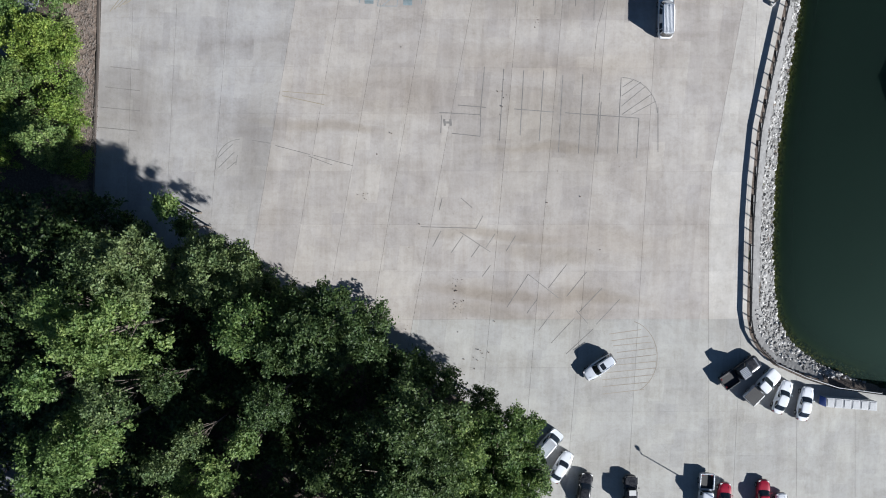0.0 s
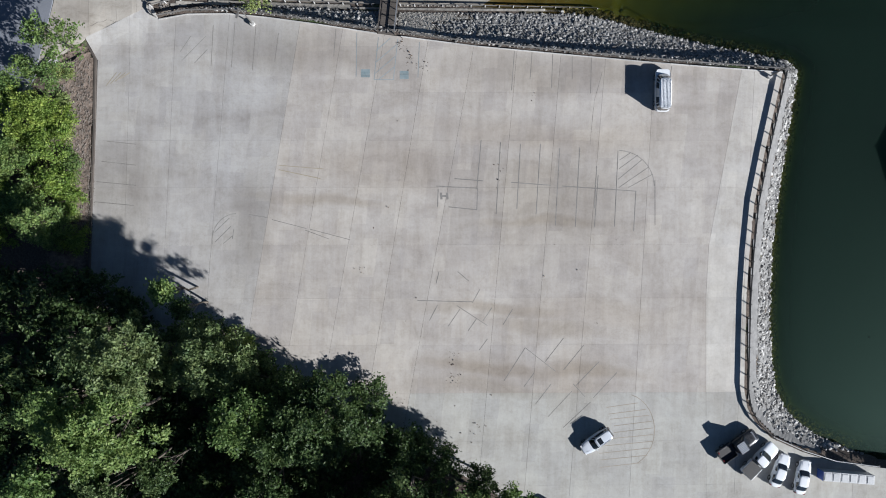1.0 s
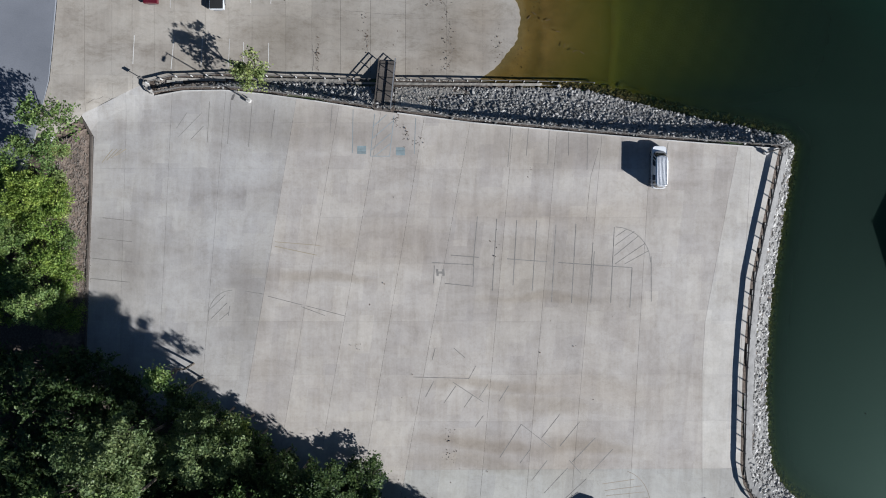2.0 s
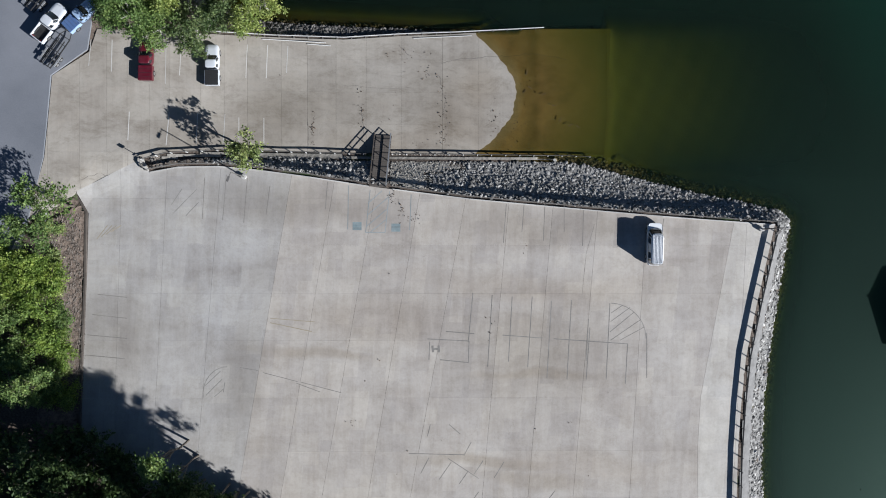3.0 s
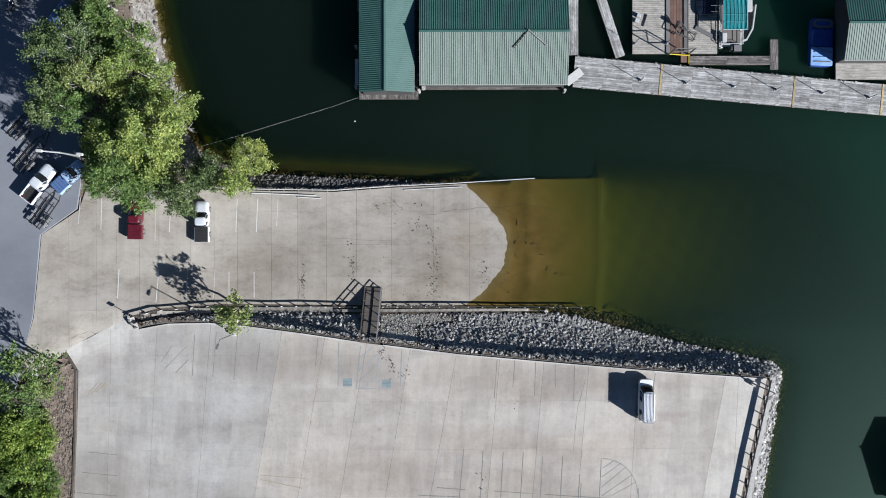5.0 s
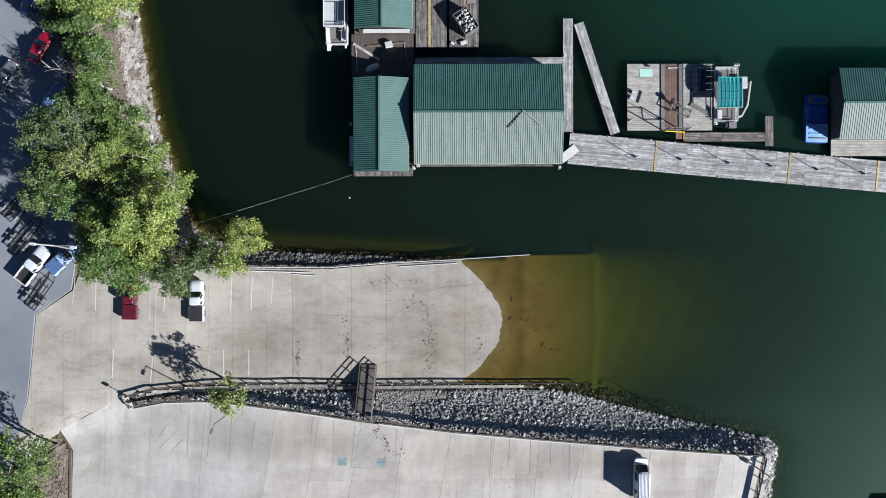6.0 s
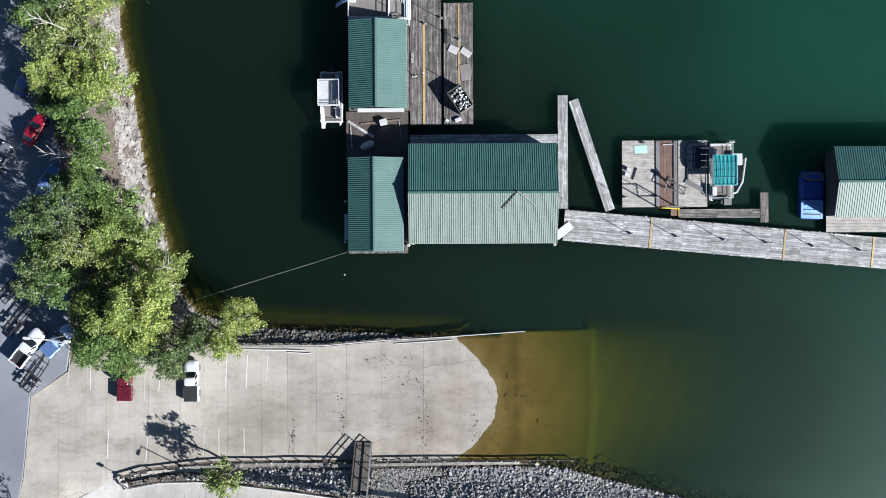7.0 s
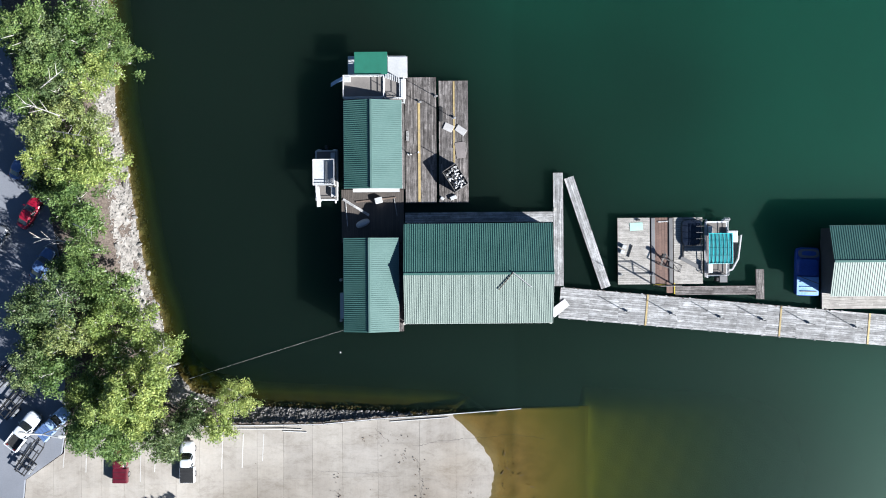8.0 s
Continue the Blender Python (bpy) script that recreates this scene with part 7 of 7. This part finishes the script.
for leaf, label, places in SHORE_TREES:
    for x, y, top, r in places:
        canopy_tree(x - (1.2 if y > 76 else 0.0), y, top, r * (0.98 if y > 76 else 1.06), leaf, label, bark=PALE_BARK, tall=True, leaf_size=0.12, density=1.45 if y > 76 else 1.2)
tree(-23.9, 43.1, 9.2, 2.7, LEAF_OLIVE, "small leafy tree growing on the rock bank", density=0.6, tall=True)


for x, y, r in ((-50.2, 33.4, 0.8), (-49.6, 29.4, 0.9), (-49.9, 27.6, 0.8), (-48.8, 33.0, 0.6), (-48.9, 25.0, 0.7), (-48.6, 19.0, 0.7), (-48.4, 14.5, 0.8)):
    tree(x, y, 1.0 + 0.3 * r, r, LEAF_OLIVE, "low olive scrub on the brown bank", "shrub", density=0.5)


def dead_branch(x, y, z, a, length):
    d = thing("dead_branch", "bare pale branch reaching out of the trees", "branch", pose(x, y, z, 0, 0, a))
    bm = bmesh.new()
    tube((0, 0, -0.6), (length, 0, 0.6), 0.09, 6, bm, 0.03)
    for k in range(5):
        f = 0.3 + 0.14 * k
        tube((length * f, 0, -0.6 + 1.2 * f), (length * f + 0.9, (0.9 if k % 2 else -0.9) * rng.uniform(0.6, 1.2), 0.5 + f), 0.045, 5, bm, 0.015)
    part("limb", bm, PALE_BARK, d)


for x, y, z, a, l in ((-42.5, 100.0, 7.4, 160, 4.5), (-43.5, 98.2, 7.2, -12, 5.0), (-44.8, 103.4, 7.6, 30, 4.0), (-42.0, 84.2, 5.0, 170, 4.6), (-40.5, 83.0, 5.2, 150, 3.4), (-41.5, 86.6, 6.2, -20, 3.4), (-44.0, 73.0, 8.2, 35, 4.5), (-43.0, 79.2, 8.6, -28, 3.2), (-32.6, 69.6, 4.4, 30, 3.2), (-31.8, 66.8, 4.0, 0, 3.0)):
    dead_branch(x, y, z, a, l)

def park_bench(x, y, a):
    z = float(land_z(x, y)) + 0.1
    b = thing("park_bench", "white slatted bench half hidden under the shrubs", "bench", pose(x, y, z, 0, 0, a), "benches")
    for i in range(4):
        part("seat_slat", box(0, -0.2 + i * 0.15, 0.45, 2.2, 0.12, 0.04, bevel=0.01), WHITE_STEEL, b)
    for i in range(3):
        part("back_slat", box(0, 0.42 + 0.03 * i, 0.6 + i * 0.16, 2.2, 0.03, 0.12), WHITE_STEEL, b)
    for sx in (-0.95, 0.95):
        part("leg", box(sx, 0.05, 0, 0.07, 0.6, 0.45), STEEL, b)
        part("back_leg", box(sx, 0.38, 0.2, 0.07, 0.07, 0.85), STEEL, b)


park_bench(-51.0, 34.2, 58)
park_bench(-54.0, 30.3, 62)
park_bench(-59.0, 21.6, 60)

# bare brush and fallen leaves on the bank beside the lot
lv = rs.rand(2600, 2) ** (0.6, 1.0) * (3.6, 31) + (-49.8, 5.5)
zz = land_z(lv[:, 0], lv[:, 1]) + 0.06
me = leaf_mesh("leaf_litter", np.column_stack([lv, zz]), np.tile((0.0, 0.0, 1.0), (2600, 1)), 0.085, LITTER, 2, 0.12)
tagged(mesh_object("leaf_litter", me, None), "brown fallen leaves and twigs on the bank", "leaf litter", kind="stuff")
tw = rs.rand(1500, 2) * (3.4, 24) + (-50.0, 11.0)
tz = land_z(tw[:, 0], tw[:, 1]) + 0.16
ta, tl = rs.normal(0.9, 1.1, 1500), rs.uniform(0.12, 0.6, 1500)
dx, dy = np.cos(ta) * tl, np.sin(ta) * tl
wx, wy = -np.sin(ta) * 0.02, np.cos(ta) * 0.02
pts = np.stack([np.column_stack([tw[:, 0] + sx * dx + sw * wx, tw[:, 1] + sx * dy + sw * wy, tz + sx * 0.12 + sh]) for sx, sw, sh in ((-1, -1, 0), (1, -1, 0), (1, 1, 0), (-1, 1, 0), (-1, 0, 0.035), (1, 0, 0.035))], 1).reshape(-1, 3)
fc = [[6 * i + k for k in f] for i in range(1500) for f in ((0, 1, 5, 4), (3, 4, 5, 2), (0, 3, 2, 1))]
me = bpy.data.meshes.new("brushwood")
me.from_pydata(pts.tolist(), [], fc)
tagged(mesh_object("brushwood", me, TWIG), "dry grey twigs lying on the bank", "brushwood", kind="stuff")
cl = []
for cx, cy, sx, sy, n in ((-5.2, 37.6, 0.3, 0.5, 16), (-4.2, 35.6, 0.35, 0.9, 20), (-2.3, 34.5, 0.5, 0.5, 16), (1.6, -4.8, 0.25, 0.9, 10), (1.9, -7.6, 0.5, 0.6, 14), (5.0, -14.8, 0.8, 1.2, 10), (-10.5, 7.0, 0.3, 0.3, 6), (12.8, 30.8, 0.4, 0.4, 5), (7.9, 20.5, 0.3, 1.6, 10), (-2, -14, 4, 2, 22), (-16.3, 46.6, 0.2, 1.5, 34), (1.6, 49, 0.5, 2.8, 46), (-9.6, 49.4, 0.4, 1.8, 26), (8.2, 48.8, 0.5, 1.6, 18), (11.2, 46.8, 0.5, 1.4, 16), (-4.0, 57.4, 2.4, 0.5, 22), (0.6, 45, 1.5, 0.5, 10), (-1.0, 54.7, 0.5, 0.5, 14), (9, 47, 0.8, 1.2, 10), (-7, 50, 6, 4, 14), (10, 5, 18, 14, 22), (13.6, 51, 0.7, 3.0, 16)):
    cl.append(np.column_stack([rs.normal(cx, sx, n), rs.normal(cy, sy, n)]))
cl = np.concatenate(cl)
cl = np.column_stack([cl, apron_z(cl[:, 0], cl[:, 1]) + 0.03])
me = leaf_mesh("debris", cl, np.tile((0.0, 0.0, 1.0), (len(cl), 1)), 0.125, LITTER, 1, 0.06)
tagged(mesh_object("debris", me, None), "scattered dark leaves and twigs on the concrete", "debris", kind="stuff")

for x, y, a in ((12.9, 52.3, 40), (13.6, 52.8, -35), (15.5, 51.9, 15), (13.2, 54.9, 70), (16.9, 50.3, -20), (19.2, 47.6, 25), (20.2, 47.4, -40), (17.8, 48.4, 60)):
    st = thing("driftwood", "dark stick floating in the brown shallows", "driftwood", pose(x, y, WATER_Z + 0.01, 0, 0, a), "drifting sticks")
    part("stick", tube((-0.3, 0, 0), (0.3, 0.05, 0.02), 0.05, 6, r2=0.03), LITTER, st)

# ---- slabs, last ----
def slabs(name, label, outline, xs_of, ys, level, pick, thick=0.15, gap=0.012, row_gap=0.003):
    base = thing(name, label, "pavement", Matrix(), kind="structure")
    for r, (y0, y1) in enumerate(zip(ys, ys[1:])):
        xs0, xs1 = xs_of(y0), xs_of(y1)
        for c in range(len(xs0) - 1):
            g0, g1 = (0.001, 0.001) if y0 > 43 and xs0[c] > 6 else (gap, row_gap)
            cell = [(xs0[c] + g0, y0 + g1), (xs0[c + 1] - g0, y0 + g1), (xs1[c + 1] - g0, y1 - g1), (xs1[c] + g0, y1 - g1)]
            poly = clip_poly(outline, cell)
            if poly:
                n = 14 if y0 > 43 and 5 < xs0[c] < 12 else 5 if (y0 > 43 and xs0[c] >= 1) or (y1 > 31.5 and xs0[c] < -36) else 1
                bm = bmesh.new()
                for i in range(n * n):
                    u0, v0 = (i % n) / n, (i // n) / n
                    at = lambda u, v: ((cell[0][0] * (1 - u) + cell[1][0] * u) * (1 - v) + (cell[3][0] * (1 - u) + cell[2][0] * u) * v, cell[0][1] + (cell[3][1] - cell[0][1]) * v)
                    piece = poly if n == 1 else clip_poly(poly, [at(u0, v0), at(u0 + 1 / n, v0), at(u0 + 1 / n, v0 + 1 / n), at(u0, v0 + 1 / n)])
                    if piece:
                        sheet(piece, level, thick, bm)
                part("slab", bm, pick(c, r), base)
    return base


def anticlockwise(p):
    area = sum(a[0] * b[1] - b[0] * a[1] for a, b in zip(p, p[1:] + p[:1]))
    return p if area > 0 else p[::-1]


LOT_JOINTS = [(-60, 0), (-42.2, 0.03), (-36.8, 0.05), (-30.6, 0.08), (-23.7, 0.168), (-17.9, 0.17), (-12.3, 0.175), (-6.2, 0.17), (-0.3, 0.185), (8.1, 0.09), (14.2, 0.085), (20.3, 0.085), (27.6, 0.06), (36.0, 0.0), (41.5, 0.05), (48, 0), (56, 0), (64, 0), (72, 0), (100, 0)]


def lot_columns(y):
    return [x + (s * (y - 10.6)) + (0.19 * max(0, y - 8.3) if x == 36.0 else 0) for x, s in LOT_JOINTS]


def lot_pick(c, r):
    if c <= 3:
        return CONCRETE_GREY if r >= 4 else CONCRETE_WARM
    if c <= 7:
        return CONCRETE_WARM
    if r <= 5:
        return CONCRETE_COOL
    return CONCRETE_PALE if c >= 13 else CONCRETE_WARM


ROWS_Y = [-60, -41, -34, -28, -22, -16, -9.5, -3.0, 3.3, 10.5, 18.2, 24.5, 31, 37.2, 46]
lot = slabs("parking_lot", "weathered concrete parking lot of large poured slabs", anticlockwise(LOT), lot_columns, ROWS_Y, apron_z, lot_pick)
fine = lambda y: [-54, -50.5, -46.5, -43, -40.4, -37.5, -35, -31, -28, -25, -20.5, -17, -13.1, -9, -4.2, 1.5, 6.5, 11.9, 18, 26]
ramp_lot = slabs("boat_ramp", "stained concrete boat ramp sloping into the lake", anticlockwise(RAMP), fine, [33.5, 38, 43.3, 47.6, 52, 56.5, 62], apron_z, lambda c, r: CONCRETE_RAMP)


# painted lines
def line(parent, a, b, width=0.1, mat=None, level=None):
    level = level or apron_z
    a, b = Vector((*a, 0)), Vector((*b, 0))
    d = (b - a).normalized()
    s = Vector((-d.y, d.x, 0)) * width / 2
    n = max(1, int((b - a).length / 0.9))
    bm = bmesh.new()
    low, top = [], []
    for i in range(n + 1):
        p = a.lerp(b, i / n)
        z = float(level(p.x, p.y))
        top.append([bm.verts.new((p + k * s) + Vector((0, 0, z + 0.006))) for k in (-1, 1)])
    worn = mat is None and n > 2
    for p, q in zip(top, top[1:]):
        if not (worn and rng.random() < 0.05):
            bm.faces.new((p[0], q[0], q[1], p[1]))
    return part("painted_line", bm, mat or FADED_LINE, parent)


def arc(parent, cx, cy, r, a0, a1, ry=None, width=0.1, n=10, mat=None):
    pts = [(cx + r * math.cos(radians(a0 + (a1 - a0) * i / n)), cy + (ry or r) * math.sin(radians(a0 + (a1 - a0) * i / n))) for i in range(n + 1)]
    for a, b in zip(pts, pts[1:]):
        line(parent, a, b, width, mat)


BAY_LINES = ((5.6, 24.6, 5.0, 18.0), (8.2, 24.3, 7.6, 14.6), (10.9, 24.1, 10.4, 15.3), (13.6, 24.1, 13.0, 14.6), (16.2, 23.5, 15.6, 13.1), (18.9, 23.6, 18.3, 12.9), (21.2, 21.1, 20.9, 15.4), (21.4, 19.9, 20.9, 12.9), (23.6, 12.9, 24.1, 23.2), (26.5, 17.7, 26.2, 12.3), (29.1, 19.2, 29.1, 13.1), (9.6, 18.9, 15.0, 18.5), (16.5, 18.4, 26.5, 17.7), (2.0, 19.4, 5.8, 19.1), (-0.5, 18.4, 5.1, 18.1), (5.1, 18.1, 5.0, 15.2), (5.0, 15.2, 1.2, 15.6), (-0.2, 18.0, -0.3, 15.6))
CORNER_HATCH = ((24.3, 21.9, 25.8, 22.9), (24.2, 20.7, 26.8, 22.6), (24.1, 19.3, 27.4, 22.0), (24.2, 18.2, 28.3, 21.0), (25.5, 18.2, 28.8, 20.0))
SLANT_BAYS = ((2.7, 1.8, 1.1, -0.5), (2.3, 2.3, 6.4, -0.4), (5.0, 0.6, 3.8, -1.1), (7.0, 2.0, 5.8, 0.2), (9.8, 1.8, 8.5, -0.3), (6.4, -2.2, 5.3, -3.7), (11.5, -3.4, 8.6, -7.9), (11.5, -3.4, 15.6, -6.6), (16.7, -2.1, 14.2, -5.3), (19.4, -3.1, 16.7, -6.4), (21.5, -5.3, 18.4, -8.5), (23.9, -6.8, 20.7, -10.2))
SLANT_BAYS_SOUTH = ((12.7, -6.8, 11.3, -8.7), (15.0, -8.3, 12.9, -11.0), (17.8, -9.3, 14.6, -12.7), (20.3, -10.8, 16.6, -14.2), (18.0, -8.3, 19.6, -10.1), (5.4, 4.5, 4.4, 2.7), (-3.0, 3.0, 4.4, 2.8), (2.4, 6.9, 3.9, 5.6), (-0.1, 6.9, -0.5, 5.3), (-0.3, 2.4, -1.4, 0.3))
ISLAND_HATCH = ((22.5, -11.5, 26.8, -10.9), (22.8, -12.4, 27.8, -11.8), (23.0, -13.1, 28.2, -12.6), (23.5, -14.0, 28.6, -13.4), (23.5, -14.9, 28.8, -14.3), (23.4, -15.7, 28.8, -15.2), (22.2, -16.7, 28.8, -16.1), (21.5, -17.7, 28.6, -17.0), (21.6, -18.6, 28.0, -18.0), (21.6, -19.6, 27.2, -19.0))
WEST_LINES = ((-27.6, 12.6, -27.8, 11.3), (-30.2, 12.2, -28.2, 14.1), (-30.1, 10.9, -28.0, 13.0), (-29.0, 10.7, -27.8, 11.7), (-22.5, 13.9, -17.9, 12.7), (-17.4, 12.6, -12.1, 11.2), (-18.1, 12.5, -14.9, 11.3), (-25.6, 14.6, -23.2, 14.2))
NORTH_BAYS = ((-30.3, 40.0, -30.6, 34.5), (-27.4, 40.4, -27.9, 34.3), (-24.6, 40.0, -25.1, 33.9), (-21.6, 38.9, -22.1, 35.1), (-13.9, 39.5, -14.2, 35.8), (10.1, 36.6, 9.7, 31.3), (12.5, 36.6, 12.2, 32.8), (15.3, 36.6, 15.1, 31.6), (17.9, 36.6, 17.9, 32.8), (20.5, 35.8, 20.4, 30.9), (-34.7, 36.4, -33.3, 38.5), (-34.5, 35.2, -31.3, 38.5), (-32.8, 34.9, -31.1, 36.7))
for group, width in ((BAY_LINES, 0.11), (CORNER_HATCH, 0.08), (SLANT_BAYS, 0.09), (SLANT_BAYS_SOUTH, 0.09), (WEST_LINES, 0.075)):
    for x0, y0, x1, y1 in group:
        line(lot, (x0, y0), (x1, y1), width, GREY_LINE)
for x0, y0, x1, y1 in NORTH_BAYS:
    line(lot, (x0, y0), (x1, y1), 0.085, FADED_LINE if x0 < -32 else DARK_LINE)
for x0, y0, x1, y1 in ISLAND_HATCH:
    line(lot, (x0, y0), (x1, y1), 0.085, TAN_LINE)
for x0, y0, x1, y1 in ((-44.5, 24.4, -40.6, 24.0), (-45.2, 21.7, -40.6, 21.2), (-45.9, 19.0, -40.6, 18.5), (-46.1, 16.3, -40.9, 15.8)):
    line(lot, (x0, y0), (x1, y1), 0.1, DARK_LINE)
line(lot, (31.4, 34.6), (30.5, 29.0), 0.09, DARK_LINE)
arc(lot, 24.1, 18.4, 4.9, 0, 88, 4.8)
arc(lot, 24.8, -14.6, 4.2, -65, 75, 4.95, 0.085, 14, TAN_LINE)
arc(lot, -27.3, 11.1, 3.2, 90, 188, 3.6)
line(lot, (-21.6, 20.6), (-16.0, 19.4), 0.1, OCHRE_LINE)
line(lot, (-21.6, 21.2), (-15.6, 20.7), 0.08, OCHRE_LINE)
for i in range(4):
    line(lot, (-44.6 + 0.6 * i, 31.8 + 0.3 * i), (-43.2 + 0.6 * i, 33.6), 0.1, OCHRE_LINE)
# faded blue bays before the footbridge
for a, b in (((-8.2, 38.4), (-8.8, 32.7)), ((-8.8, 32.7), (-6.2, 32.7)), ((-6.2, 32.7), (-5.6, 38.2)), ((-11.1, 39.0), (-11.2, 33.1)), ((-8.7, 33.5), (-6.0, 35.8)), ((-8.6, 35.0), (-5.8, 37.4)), ((-8.5, 36.6), (-6.6, 38.3)), ((-8.2, 32.7), (-6.1, 34.4)), ((-2.7, 37.8), (-2.9, 33.0))):
    line(lot, a, b, 0.1, BLUE_LINE)
for x, y in ((-9.95, 33.55), (-4.75, 33.35)):
    for k in range(6):
        line(lot, (x - 0.6, y - 0.45 + 0.18 * k), (x + 0.6, y - 0.45 + 0.18 * k), 0.17, BLUE_PATCH)
for x0, y0, x1, y1 in ((0.15, 17.5, 0.25, 16.6), (1.0, 17.5, 1.05, 16.6), (0.2, 17.05, 1.0, 17.05)):
    line(lot, (x0, y0), (x1, y1), 0.3, GREY_LINE)
for x0, y0, x1, y1 in ((-45.0, 58.2, -45.3, 54.7), (-42.3, 58.2, -42.4, 54.0), (-35.4, 57.5, -35.5, 52.5), (-33.5, 57.5, -33.7, 53.7), (-25.0, 58.2, -25.2, 53.7), (-22.3, 58.2, -22.5, 53.7), (-19.6, 58.2, -19.8, 54.5), (-40.1, 48.7, -40.3, 44.9), (-35.0, 48.7, -35.4, 44.3), (-31.4, 48.7, -31.6, 44.6), (-27.9, 48.7, -28.1, 44.8), (-26.1, 48.3, -26.1, 44.8), (-22.8, 48.3, -22.8, 44.8)):
    line(ramp_lot, (x0, y0), (x1, y1), 0.1, PALE_LINE)


def crack(parent, pts, width=0.05, jitter=0.12):
    """An irregular open crack as a dark filled line."""
    out = []
    for a, b in zip(pts, pts[1:]):
        for i in range(6):
            t = i / 6
            out.append((a[0] + (b[0] - a[0]) * t + rng.uniform(-jitter, jitter), a[1] + (b[1] - a[1]) * t + rng.uniform(-jitter, jitter)))
    for a, b in zip(out, out[1:]):
        line(parent, a, b, width * rng.uniform(0.6, 1.4), STAIN)


crack(ramp_lot, [(-1.9, 56.2), (1.9, 56.2), (3.5, 56.7), (7.4, 57.0), (10.9, 57.2), (12.9, 57.5), (16.0, 57.3), (19.2, 56.7)])
crack(ramp_lot, [(-2.0, 55.3), (-1.2, 54.9), (-0.4, 54.3)], 0.3, 0.2)
crack(ramp_lot, [(1.0, 54.8), (1.6, 52.0), (1.8, 49.7), (2.1, 47.3), (1.6, 44.6)], 0.05, 0.3)
crack(ramp_lot, [(-17.0, 48.4), (-16.8, 46.0), (-16.9, 44.4)], 0.06)
crack(ramp_lot, [(-9.8, 50.2), (-9.2, 47.0), (-9.6, 44.6)], 0.05, 0.2)
crack(ramp_lot, [(-12.5, 53.0), (-6.0, 52.4), (-2.2, 52.8)], 0.03, 0.1)
crack(ramp_lot, [(-4.5, 58.6), (-3.0, 56.9), (-1.9, 56.2)], 0.05, 0.15)
crack(lot, [(-46.4, 39.6), (-44.3, 40.4), (-42.8, 40.2)], 0.05, 0.15)
crack(lot, [(20.3, 24.0), (20.9, 30.0), (22.2, 34.6)], 0.03, 0.02)
